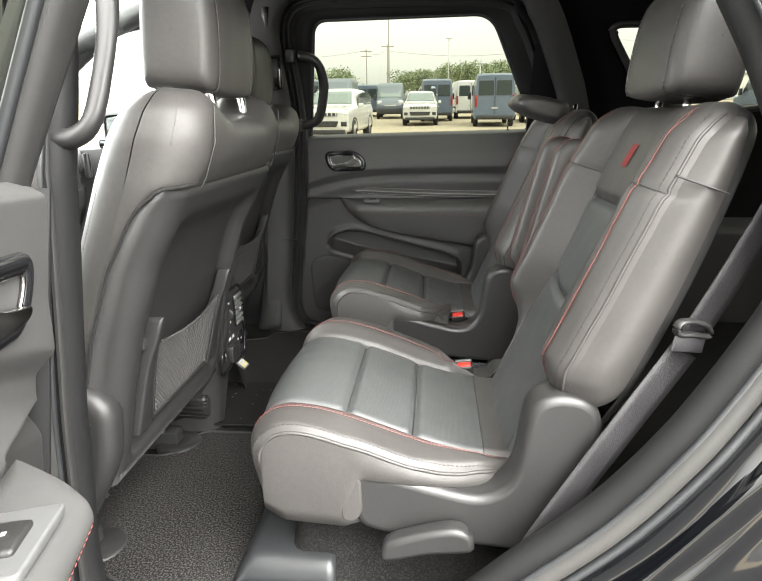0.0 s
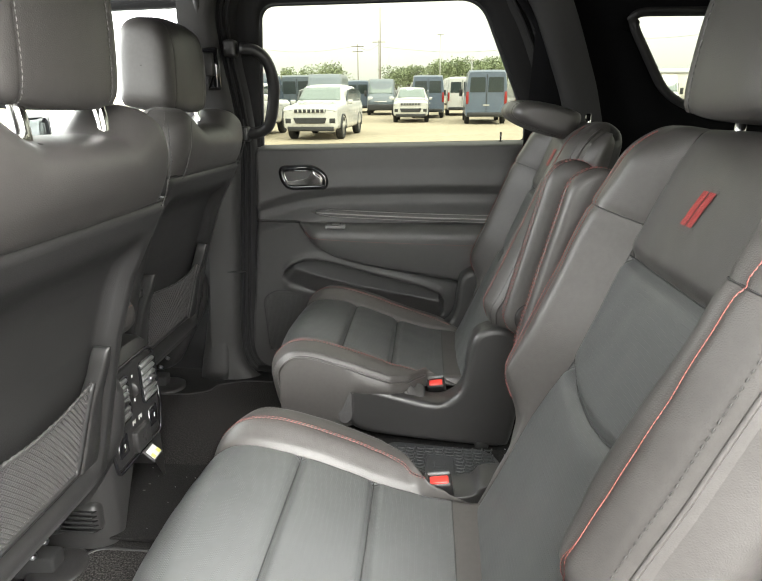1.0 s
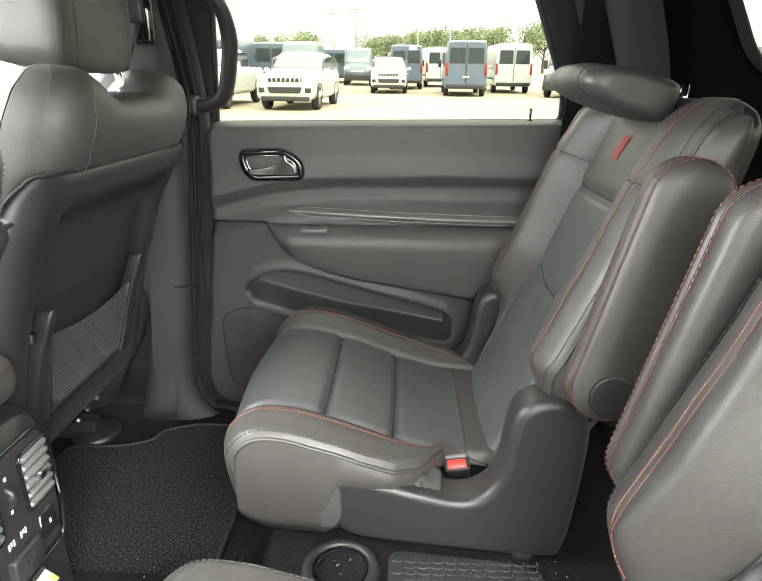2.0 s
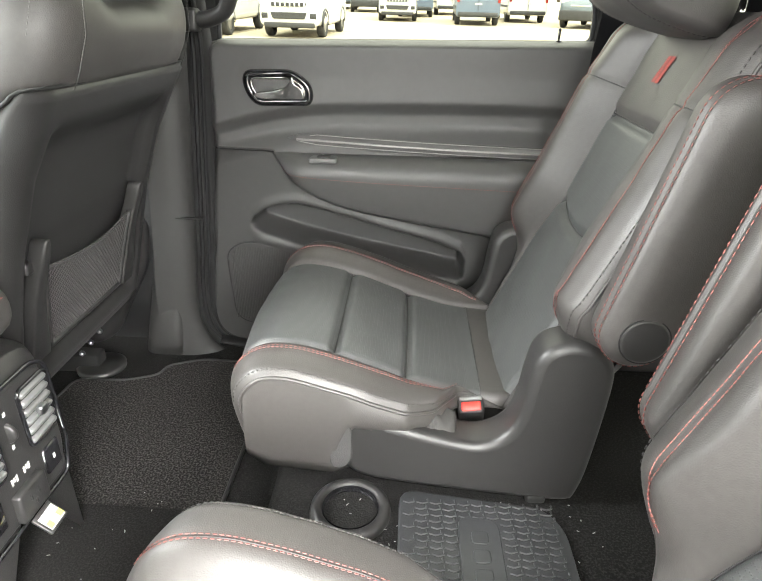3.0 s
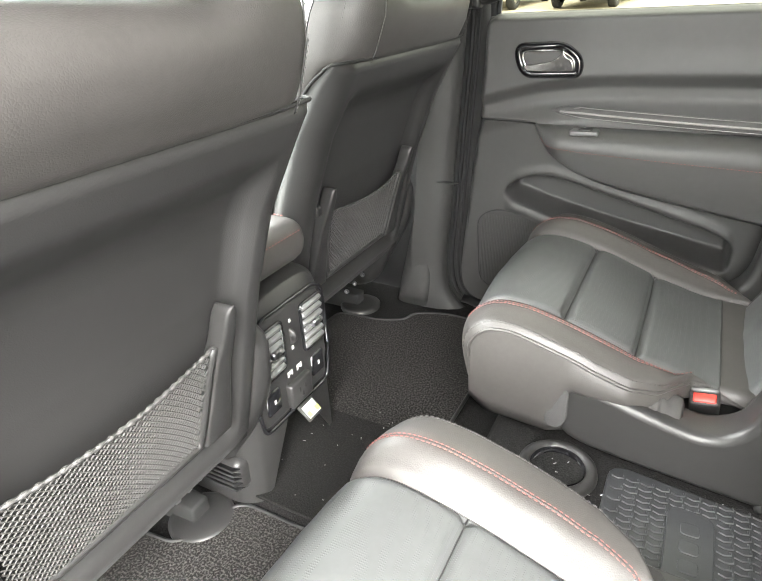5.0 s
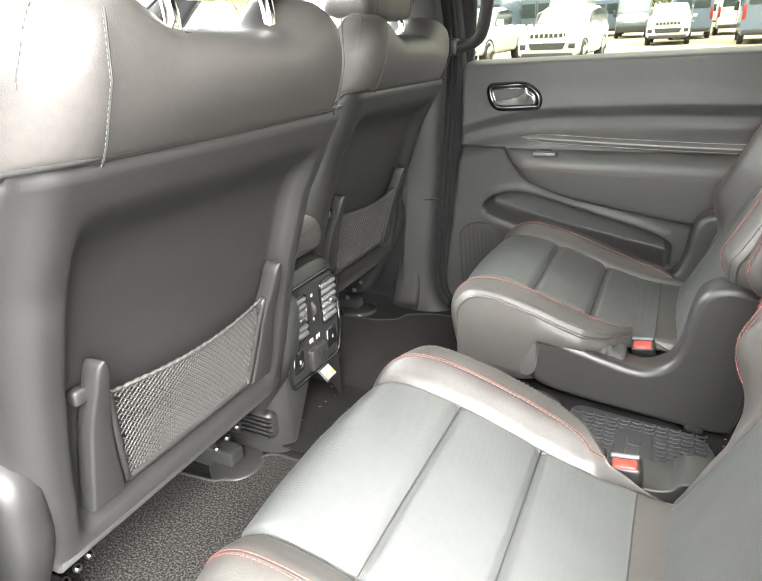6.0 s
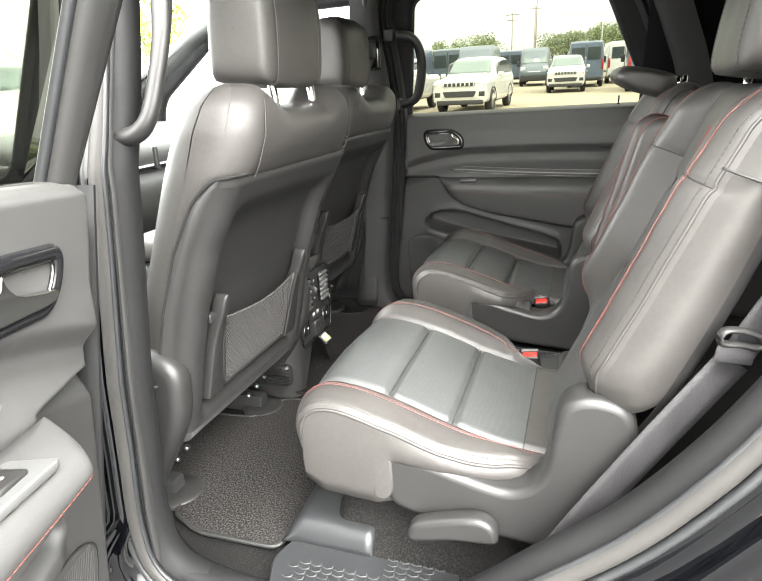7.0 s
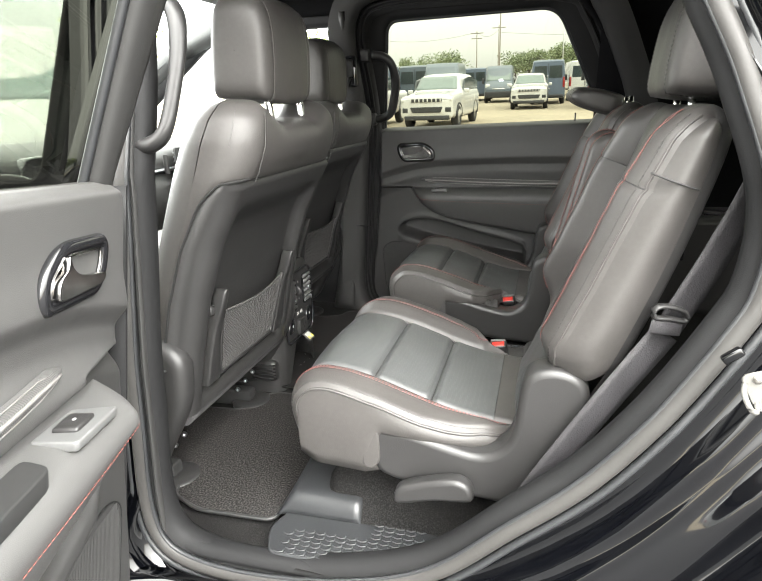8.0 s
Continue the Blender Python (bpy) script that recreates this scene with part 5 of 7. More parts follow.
    # headrest and its posts
    if fold:
        m = Matrix.Translation((0.452, Y - 0.01, 1.398)) @ Euler((0, radians(-76), 0)).to_matrix().to_4x4()
        body, seams = head_pad(m, 0.24, 0.066, 0.160, True)
    else:
        m = Matrix.Translation((0.475, Y, 1.415)) @ Euler((0, radians(6), 0)).to_matrix().to_4x4()
        body, seams = head_pad(m, 0.25, 0.115, 0.185)
    hd_ = part("headrest", body, LEATHER, ch, "padded black leather headrest")
    for q in seams:
        part("seam", thread(q, 0.0044, 0.0028, 0.0008), STITCH, hd_)
    for w in (-0.06, 0.06):
        part("post", tube([(0.474, Y + w, 1.385), (0.474, Y + w, 1.425)], 0.006, 10), CHROME, ch, "chrome headrest post")
    # swivelling armrest on the aisle side: a padded capsule with a seam round its rim
    c0, c1, r0, r1 = np.array((0.328, 1.046)), np.array((0.392, 1.295)), 0.047, 0.050
    ax = (c1 - c0) / np.linalg.norm(c1 - c0)
    px = np.array((ax[1], -ax[0]))

    def rim_at(inset, f):
        y = wy(-0.268 - 0.060 * f)
        lo_ = [c0 + max(r0 - inset, 0.0) * (math.cos(a) * px + math.sin(a) * ax) for a in np.linspace(math.pi, 2 * math.pi, 18)]
        up_ = [c1 + max(r1 - inset, 0.0) * (math.cos(a) * px + math.sin(a) * ax) for a in np.linspace(0, math.pi, 18)]
        out_ = []
        for a, b in ((lo_[-1], up_[0]), (up_[-1], lo_[0])):
            out_.append([a + (b - a) * k for k in np.linspace(0, 1, 10)[1:-1]])
        return [(q[0], y, q[1]) for q in lo_ + out_[0] + up_ + out_[1]]
    rings = [(0.051, 0.0), (0.044, 0.0), (0.014, 0.0), (0.004, 0.06), (0.0, 0.2), (0.0, 0.56), (0.0035, 0.61), (0.0035, 0.63), (0.0, 0.68), (0.0015, 0.78), (0.006, 0.88), (0.014, 0.96), (0.026, 1.01), (0.036, 1.03), (0.0455, 1.035), (0.051, 1.036)]
    arm = part("armrest", cleaned(grid(np.array([rim_at(i_, f_) for i_, f_ in rings]), False, True), 1e-4), LEATHER, ch, "padded leather swivel armrest")
    for ins, f_ in ((-0.0008, 0.50), (-0.0003, 0.75)):
        loop = rim_at(ins, f_)
        part("stitching", thread(loop + loop[:1], 0.0050, 0.0025, 0.0007), RED, arm, "red thread")
    loop = rim_at(0.0030, 0.62)
    part("seam", tube(loop, 0.0012, 5, closed=True), DARKTHREAD, arm)
    part("pivot_cap", turned((c0[0] + 0.003, wy(-0.3265), c0[1] - 0.002), (0, -s, 0), [(0.031, -0.006), (0.0295, 0.0035), (0.026, 0.0045), (0.0, 0.005)], 40), SHELL, arm, "round plastic pivot cap")
    part("pivot_rim", tube([(c0[0] + 0.003 + 0.0305 * math.cos(a), wy(-0.3290), c0[1] - 0.002 + 0.0305 * math.sin(a)) for a in np.linspace(0, 2 * math.pi, 40, endpoint=False)], 0.0010, 5, closed=True), BLACKGAP, arm)
    # buckle in the hollow between the cushion and the shield, leaning to the aisle
    bm_ = Matrix.Translation((0.153, wy(-0.190), 0.838 if s > 0 else 0.848)) @ Euler((radians(38 if s > 0 else 20), radians(-8), 0)).to_matrix().to_4x4()
    bk = part("buckle", box((-0.021, -0.014, -0.075), (0.021, 0.014, 0.0), 0.006, 3, bm_), SHELL, ch, "black seat belt buckle")
    part("button", box((-0.0155, -0.0105, -0.012), (0.0155, 0.004, 0.0022), 0.002, 2, bm_), REDBUTTON, bk, "red release button")
    part("rim", box((-0.0185, 0.006, -0.006), (0.0185, 0.0125, 0.0035), 0.002, 2, bm_), VENTGREY, bk, "grey tongue slot")
    # gathered leather gusset before the buckle
    rows = []
    for f in np.linspace(0, 1, 9):
        x = 0.080 + 0.044 * f
        hgt = 0.852 - 0.022 * f + 0.003 * math.sin(f * 17)
        rows.append([(x + 0.004 * math.sin(f * 9), wy(-0.250 + 0.085 * v), hgt - 0.050 * (1 - math.sin(math.pi * min(1, v + 0.12))) ** 1.5 - 0.003 * math.sin(v * 14 + f * 6)) for v in np.linspace(0, 1, 12)])
    part("buckle_cover", sheet(np.array(rows) if s < 0 else np.array(rows)[:, ::-1], 0.003), NETCORD, ch, "gathered black cloth gusset")
    return ch


for s in (-1, 1):
    chair(s)

# lap and shoulder belt beside the near chair
belt = thing("seat_belt", "grey webbing shoulder belt hanging beside the near chair", "seat belt", base=(0.3, -0.66, 0.75))


def ribbon(pts, across, wid):
    p = spline(pts, 60)
    a = np.array(across, float)
    rows = []
    for i, q in enumerate(p):
        t = p[min(i + 1, 59)] - p[max(i - 1, 0)]
        b = np.cross(t, a)
        b /= np.linalg.norm(b)
        rows.append([q + b * k * wid for k in (-0.5, -0.25, 0, 0.25, 0.5)])
    return np.array(rows)


part("lower_webbing", sheet(ribbon([(0.225, -0.690, 0.74), (0.27, -0.682, 0.82), (0.35, -0.668, 0.95), (0.435, -0.645, 1.075)], (0.25, -0.96, 0.05), 0.047), 0.0014), WEB, belt)
part("upper_webbing", sheet(ribbon([(0.438, -0.640, 1.078), (0.49, -0.645, 1.20), (0.535, -0.655, 1.33), (0.58, -0.66, 1.50), (0.60, -0.645, 1.60)], (0.35, -0.93, 0.0), 0.047), 0.0014), WEB, belt)
gp = Matrix.Translation((0.436, -0.662, 1.112)) @ Euler((0, radians(8), radians(15))).to_matrix().to_4x4()
g = tube(spline([(-0.045, 0, -0.012), (-0.048, 0, 0.010), (-0.02, 0, 0.018), (0.03, 0, 0.012), (0.050, 0, -0.004), (0.040, 0, -0.014), (0.0, 0, -0.012)], 44, closed=True), 0.0080, 10, closed=True, flat=0.8)
g.transform(Matrix.Diagonal((0.52, 1, 0.62, 1)))
g.transform(gp)
part("guide_loop", g, SHELL, belt, "grey plastic belt guide")
t_ = box((-0.026, -0.003, -0.034), (0.022, 0.003, -0.010), 0.003, 2, gp)
part("fold", t_, WEB, belt, "folded grey webbing end")


def front_seat(cx, cy, label, hx=0.0):
    """A front seat seen from behind; cx, cy move it from the driver's place."""
    fs = thing("front_seat", label, "car seat", "front seats", base=(-0.6 + cx, -0.361 + cy, 0.60))
    off = np.array((cx, cy, 0))
    yc = -0.361

    def put(d):
        d.transform(Matrix.Translation((cx, cy, 0)))
        return d
    rear = np.array([(-0.468, 0.80), (-0.452, 0.86), (-0.430, 0.955), (-0.402, 1.06), (-0.362, 1.17), (-0.312, 1.26), (-0.285, 1.31), (-0.268, 1.36), (-0.266, 1.405), (-0.284, 1.432), (-0.32, 1.442)])
    fro = np.array([(-0.36, 1.438), (-0.405, 1.405), (-0.435, 1.345), (-0.49, 1.20), (-0.56, 1.0), (-0.61, 0.82)])
    loop = spline(np.vstack([rear, fro]), 150)
    u = np.linspace(0, 1, 150)
    kt = int(np.argmax(loop[:, 1]))
    c = np.array([(np.interp(z, [0.8, 1.06, 1.29, 1.44], [-0.54, -0.47, -0.38, -0.335])) for z in loop[:, 1]])

    def wd(z):
        return float(np.interp(z, [0.80, 0.95, 1.05, 1.20, 1.30, 1.37, 1.41, 1.435, 1.445], [0.262, 0.265, 0.264, 0.259, 0.256, 0.248, 0.232, 0.205, 0.17]))
    rows = []
    lat = np.concatenate([cluster(-1, -0.72, 14, 0.5), np.linspace(-0.70, 0.70, 29), cluster(0.72, 1, 14, 0.5)])
    for (x, z), xc in zip(loop, c):
        row = []
        W = wd(z)
        for q in lat:
            t = abs(q)
            pull = 1 - math.sqrt(max(0, 1 - (max(0, t - 0.74) / 0.26) ** 2)) if t > 0.74 else 0
            xx = x + (xc - x) * min(1, pull)
            saddle = -0.038 * float(sstep(1.31, 1.44, z)) * float(sstep(0.76, 0.36, t))
            # headrest saddle dips between the shoulders
            bul = 0.012 * math.cos(q * 1.4) * float(sstep(1.28, 1.34, z))
            if x > xc and z < 1.30:
                xx -= 0.05 * float(sstep(1.298, 1.27, z)) * float(sstep(0.99, 0.90, t))
            row.append((xx + (bul if x > xc else 0), yc + q * W, z + saddle * (1 if t < 0.9 else 0)))
        rows.append(row)
    body = part("backrest", put(grid(np.array(rows))), LEATHER, fs, "smooth black leather backrest")
    R = np.array(rows)
    # seams: upright seams at both shoulders, saddle seam, piped front edge
    for sg in (-1, 1):
        ln = [np.array((np.interp(z, rear[:, 1][:9], rear[:, 0][:9]) + 0.0125, yc + sg * float(np.interp(z, [1.29, 1.43], [0.198, 0.186])), z)) for z in np.linspace(1.293, 1.415, 30)]
        part("seam", put(thread(ln, 0.0034, 0.0016, 0.0005)), GREY, body)
        part("seam_groove", put(tube([q + np.array((-0.0004, -sg * 0.0022, 0)) for q in ln], 0.0009, 5)), DARKTHREAD, body)
        j = 3 if sg < 0 else -4
        ed = [R[i, j] + np.array((-0.002, sg * 0.002, 0.001)) for i in range(kt - 14, 128)]
        part("edge_stitching", put(thread(ed, 0.0042, 0.0022, 0.0006)), GREY, body)
    ln = [(-0.272 + 0.004, yc + w, 1.372 + 0.02 * (abs(w) / 0.14) ** 6) for w in np.linspace(-0.14, 0.14, 40)]
    part("saddle_seam", put(tube(ln, 0.0022, 6)), LEATHER, body)
    part("tag", put(box((-0.432, yc - 0.258, 1.315), (-0.424, yc - 0.250, 1.35), 0.002)), SHELL, body, "small stitched side tag")
    # hard back shell
    rows = []
    zs = np.concatenate([np.linspace(0.795, 1.20, 44), np.linspace(1.21, 1.297, 16)])
    for z in zs:
        xr = float(np.interp(z, rear[:, 1][:9], rear[:, 0][:9])) + 0.006
        W = wd(z) + 0.004
        dep = 0.058 * math.sqrt(max(0, 1 - (max(0, z - 1.243) / 0.056) ** 2)) + 0.003
        roll = 0.010 * float(sstep(1.285, 1.297, z))
        rec = 0.030 * float(sstep(1.255, 1.20, z) * sstep(0.80, 0.84, z))
        row = []
        for q in np.concatenate([[-1.0, -1.0], cluster(-1, -0.80, 9, 0.4), np.linspace(-0.785, 0.785, 45), cluster(0.80, 1, 9, 0.4), [1.0, 1.0]]):
            t = abs(q)
            rnd = 1 - math.sqrt(max(0, 1 - (max(0, t - 0.84) / 0.1601) ** 2)) if t > 0.84 else 0
            x = xr - rnd * dep - rec * float(sstep(0.80, 0.70, t)) - roll
            row.append((x, yc + q * W, z))
        row[0] = (row[1][0] - 0.0, row[1][1] + 0.01 * 1, row[1][2])
        row[-1] = (row[-2][0], row[-2][1] - 0.01, row[-2][2])
        rows.append(row)
    shell = part("back_shell", put(grid(np.array(rows))), SHELL, fs, "hard black plastic seat back shell")

    # dark joint where the shell meets the leather
    R2 = np.array(rows)
    joint = [R2[k, 2] + np.array((-0.002, -0.001, 0)) for k in range(len(zs))] + [R2[-1, k] + np.array((0.004, 0, 0.002)) for k in range(4, R2.shape[1] - 4, 3)] + [R2[k, -3] + np.array((-0.002, 0.001, 0)) for k in range(len(zs) - 1, -1, -1)]
    part("joint", put(tube(joint, 0.0026, 6)), BLACKGAP, shell)

    def back_x(z):
        return float(np.interp(z, rear[:, 1][:9], rear[:, 0][:9])) + 0.006 - 0.030 * float(sstep(1.255, 1.20, z) * sstep(0.80, 0.84, z))
    # flat upright hooks that carry the net
    for sg in (-1, 1):
        rows = []
        for z in np.concatenate([np.linspace(0.845, 1.045, 20), [1.053, 1.060, 1.065, 1.0675]]):
            tip_ = max(0.0, (z - 1.045) / 0.023)
            w1 = float(np.interp(z, [0.80, 0.90, 1.0, 1.045, 1.07], [0.192, 0.188, 0.183, 0.180, 0.180]))
            w0 = float(np.interp(z, [0.80, 0.86, 0.93, 1.0, 1.02, 1.07], [0.134, 0.140, 0.151, 0.157, 0.159, 0.160]))
            mid_, hw = (w0 + w1) / 2, (w1 - w0) / 2 * math.sqrt(max(0.02, 1 - tip_ ** 2))
            x0 = back_x(z) + 0.016 + 0.008 * float(sstep(0.96, 1.05, z))
            th = 0.017
            sec = rounded([(x0 - 0.012, mid_ - hw), (x0 + th, mid_ - hw), (x0 + th, mid_ + hw), (x0 - 0.012, mid_ + hw)], 0.0045, 3)
            rows.append([(x, yc + sg * w, z) for x, w in sec])
        R3 = np.array(rows)
        top = R3[-1].mean(0)
        lid_ = np.array([[top + (p - top) * f for p in R3[-1]] for f in (1.0, 0.05)])
        hk = part("net_hook", put(cleaned(joined(grid(R3, False, True), grid(lid_, False, True)), 1e-5)), SHELL, shell, "flat black plastic net hook")
        part("clip", put(box((back_x(1.03) + 0.004, yc + sg * 0.186 - 0.010, 1.014), (back_x(1.03) + 0.022, yc + sg * 0.186 + 0.010, 1.034), 0.004)), SHELL, hk)
    # net pocket
    def net_pt(a, v):
        zt = 1.010 - 0.010 * math.sin(math.pi * a)
        z = 0.852 + (zt - 0.852) * v
        hw = 0.132 + 0.022 * v
        return np.array((back_x(z) + 0.026 + 0.012 * math.sin(math.pi * min(1, max(0, a))) * v, yc + (a - 0.5) * 2 * hw, z))
    net = []
    n = 32
    for k in range(-n // 2, n):
        for dirn in (1, -1):
            pts = []
            for j in range(13):
                v = j / 12
                a = (k + v * n * 0.52) / n if dirn > 0 else (k + (1 - v) * n * 0.52) / n
                if 0 <= a <= 1:
                    pts.append(net_pt(a, v))
            if len(pts) > 1:
                net.append(tube(pts, 0.0012, 4, caps=False))
    pk = part("net_pocket", put(joined(*net)), NETCORD, shell, "woven black cord net")
    part("net_hem", put(tube([net_pt(a, 1.0) + np.array((0, 0, 0.0004 * math.sin(a * 150))) for a in np.linspace(0, 1, 160)], [0.0027 + 0.0005 * math.sin(a * 150 + 1) for a in np.linspace(0, 1, 160)], 6)), HEM, shell, "twisted grey elastic hem")
    rim = [net_pt(0, v) for v in np.linspace(1, 0, 12)] + [net_pt(a, 0) for a in np.linspace(0.03, 0.97, 24)] + [net_pt(1, v) for v in np.linspace(0, 1, 12)]
    part("net_frame", put(tube(rim, 0.0055, 8)), SHELL, shell)
    # felt valance below, recliner covers, cushion, rails
    part("valance", put(tube([(-0.492, yc + w, 0.793) for w in np.linspace(-0.235, 0.235, 12)], 0.026, 14)), FLAP, fs, "grey felt valance roll")
    for sg in (-1, 1):
        ol = spline([(-0.44, 0.955), (-0.435, 0.90), (-0.450, 0.83), (-0.51, 0.72), (-0.56, 0.64), (-0.66, 0.62), (-0.90, 0.66), (-0.90, 0.84), (-0.70, 0.86), (-0.58, 0.96), (-0.50, 0.985)], 60, closed=True)
        part("recliner_cover", put(plate([tuple(p) for p in ol], "y", *sorted((yc + sg * 0.235, yc + sg * 0.292)), 0.024, 5)), SHELL, fs, "satin black side cover")
        part("rail", put(box((-1.0, yc + sg * 0.19 - 0.02, 0.585), (-0.56, yc + sg * 0.19 + 0.02, 0.635), 0.006)), BLACKGAP, fs, "black seat rail")
        foot = turned((-0.565, yc + sg * 0.19, 0.59), (0, 0, 1), [(0.056, 0.0), (0.057, 0.008), (0.050, 0.013), (0.030, 0.015), (0.0, 0.016)], 30)
        part("rail_cap", put(foot), SHELL, fs, "black plastic rail cap")
        for q in range(3):
            part("bolt", put(turned((-0.60 + 0.02 * q, yc + sg * 0.175 + 0.012 * q, 0.635 + 0.025 * q), (0.6, 0, 0.8), [(0.007, 0), (0.007, 0.005), (0.003, 0.007)], 10)), SATIN, fs)
    part("cushion", put(box((-1.02, yc - 0.24, 0.74), (-0.55, yc + 0.24, 0.90), 0.05, 4)), LEATHER, fs)
    part("frame", put(box((-0.95, yc - 0.20, 0.66), (-0.62, yc + 0.20, 0.75), 0.02)), BLACKGAP, fs)
    # headrest on two chrome posts
    m = Matrix.Translation((-0.342 + cx + hx, yc + cy, 1.436)) @ Euler((0, radians(4), 0)).to_matrix().to_4x4() @ Matrix.Diagonal((-1, 1, 1, 1))
    bodyh, seams = head_pad(m, 0.245, 0.135, 0.205)
    hr = part("headrest", bodyh, LEATHER, fs, "padded black leather headrest")
    for q in seams:
        part("seam", thread(q, 0.0045, 0.0022, 0.0007), GREY, hr)
    for w in (-0.080, 0.080):
        part("post", put(tube(spline([(-0.300 + hx, yc + 0.012 + w, 1.36), (-0.300 + hx, yc + 0.012 + w, 1.42), (-0.312 + hx, yc + 0.012 + w, 1.47)], 12), 0.0080, 12)), CHROME, fs, "chrome headrest post")
        part("post_collar", put(turned((-0.302 + hx, yc + 0.012 + w, 1.392), (0, 0, 1), [(0.022, 0), (0.022, 0.006), (0.012, 0.009)], 20)), SHELL, fs)
    return fs


front_seat(0, 0, "black leather front seat with a net pocket on its back")
front_seat(-0.127, 0.779, "black leather front seat set further forward, with a net pocket", -0.045)

# ---- centre console ----
con = thing("centre_console", "black leather topped centre console with rear vents", "console", base=(-0.7, 0.01, 0.61))
CY = 0.016
rows = []
for x in np.concatenate([np.linspace(-1.25, -0.56, 12), np.linspace(-0.55, -0.478, 12)]):
    e = max(0, (x + 0.55) / 0.072)
    k = 1 - 0.25 * e ** 3
    sec = spline([(-0.135 * k, 0.60), (-0.13 * k, 0.75), (-0.125 * k, 0.90), (-0.115 * k, 0.955), (-0.08 * k, 0.975), (0, 0.98), (0.08 * k, 0.975), (0.115 * k, 0.955), (0.125 * k, 0.90), (0.13 * k, 0.75), (0.135 * k, 0.60)], 44)
    rows.append([(x, CY + y, z) for y, z in sec])
R = np.array(rows)
cap = np.array([[(-0.478, CY + (p[1] - CY) * f, 0.78 + (p[2] - 0.78) * f) for p in R[-1]] for f in (1.0, 0.5, 0.02)])
part("body", cleaned(joined(grid(R), grid(cap)), 1e-4), SHELL, con)
lid = part("lid", box((-1.0, CY - 0.125, 0.975), (-0.50, CY + 0.125, 1.055), 0.035, 5), LEATHER, con, "padded leather lid")
for sg in (-1, 1):
    part("stitching", thread([(x, CY + sg * 0.108, 1.052) for x in np.linspace(-0.95, -0.54, 60)], 0.0055, 0.0025, 0.0009), RED, lid, "red thread")
part("stitching", thread([(-0.503 - 0.001, CY + w, 1.035) for w in np.linspace(-0.10, 0.10, 40)], 0.0055, 0.0025, 0.0009), RED, lid, "red thread")
XF = -0.472
face = part("vent_panel", plate(rounded([(CY - 0.092, 0.748), (CY + 0.086, 0.748), (CY + 0.098, 0.80), (CY + 0.092, 0.93), (CY + 0.07, 0.945), (CY - 0.075, 0.945), (CY - 0.098, 0.92), (CY - 0.10, 0.80)], 0.014), "x", -0.492, XF, 0.005, 3), SHELL, con, "black rear vent panel")
part("frame", tube([(XF + 0.001, y, z) for y, z in rounded([(CY - 0.097, 0.742), (CY + 0.091, 0.742), (CY + 0.104, 0.80), (CY + 0.097, 0.935), (CY + 0.072, 0.951), (CY - 0.078, 0.951), (CY - 0.104, 0.925), (CY - 0.106, 0.80)], 0.016)], 0.0035, 6, closed=True), GLOSS, face, "glossy black rim")
for y0 in (-0.058, 0.058):
    fr = rounded([(CY + y0 - 0.030, 0.838), (CY + y0 + 0.030, 0.838), (CY + y0 + 0.032, 0.930), (CY + y0 - 0.032, 0.930)], 0.010)
    v = part("air_vent", plate(fr, "x", XF - 0.002, XF + 0.003, 0.001), BLACKGAP, face)
    part("rim", tube([(XF + 0.004, y, z) for y, z in fr], 0.003, 6, closed=True), GLOSS, v)
    for k in range(6):
        z = 0.847 + 0.0150 * k
        part("slat", box((-0.010, -0.028, -0.0045), (0.006, 0.028, 0.0045), 0.003, 2, Matrix.Translation((XF + 0.003, CY + y0, z)) @ Euler((0, radians(28), 0)).to_matrix().to_4x4()), VENTGREY, v)
    part("tab", box((XF + 0.004, CY + y0 - 0.008, 0.876), (XF + 0.016, CY + y0 + 0.008, 0.890), 0.003), SATIN, v, "bright vent tab")
part("thumb_wheel", cyl((XF - 0.004, CY - 0.004, 0.885), 0.016, 0.008, "y", 24, 0.002), SHELL, face)
for z in (0.862, 0.915):
    part("symbol", box((XF + 0.0005, CY - 0.0022, z - 0.003), (XF + 0.0015, CY + 0.0022, z + 0.003), 0), WHITEPRINT, face, "pale symbol bars")
for y0 in (-0.066, 0.064):
    b = part("heat_button", box((XF - 0.004, CY + y0 - 0.018, 0.770), (XF + 0.004, CY + y0 + 0.018, 0.815), 0.004), GLOSS, face)
    part("symbol", box((XF + 0.0038, CY + y0 - 0.0022, 0.789), (XF + 0.0046, CY + y0 + 0.0022, 0.797), 0), WHITEPRINT, b, "pale symbol")
for y0 in (-0.014, 0.012):
    for q in range(3):
        part("port_mark", box((XF - 0.002, CY + y0 - 0.007 + 0.005 * q, 0.812 + 0.003 * (q % 2)), (XF + 0.0008, CY + y0 - 0.004 + 0.005 * q, 0.822), 0.0), WHITEPRINT, face, "pale printed bars")
out = part("power_outlet", box((XF - 0.004, CY - 0.03, 0.752), (XF + 0.012, CY + 0.03, 0.800), 0.004), SHELL, face, "household power outlet")
for dy, dz in ((-0.008, 0.006), (0.008, 0.006), (0, -0.006)):
    part("slot", box((XF + 0.0115, CY + dy - 0.0015, 0.776 + dz - 0.004), (XF + 0.0127, CY + dy + 0.0015, 0.776 + dz + 0.004), 0), BLACKGAP, out)
fm = Matrix.Translation((XF + 0.012, CY, 0.752)) @ Euler((0, radians(-48), 0)).to_matrix().to_4x4()
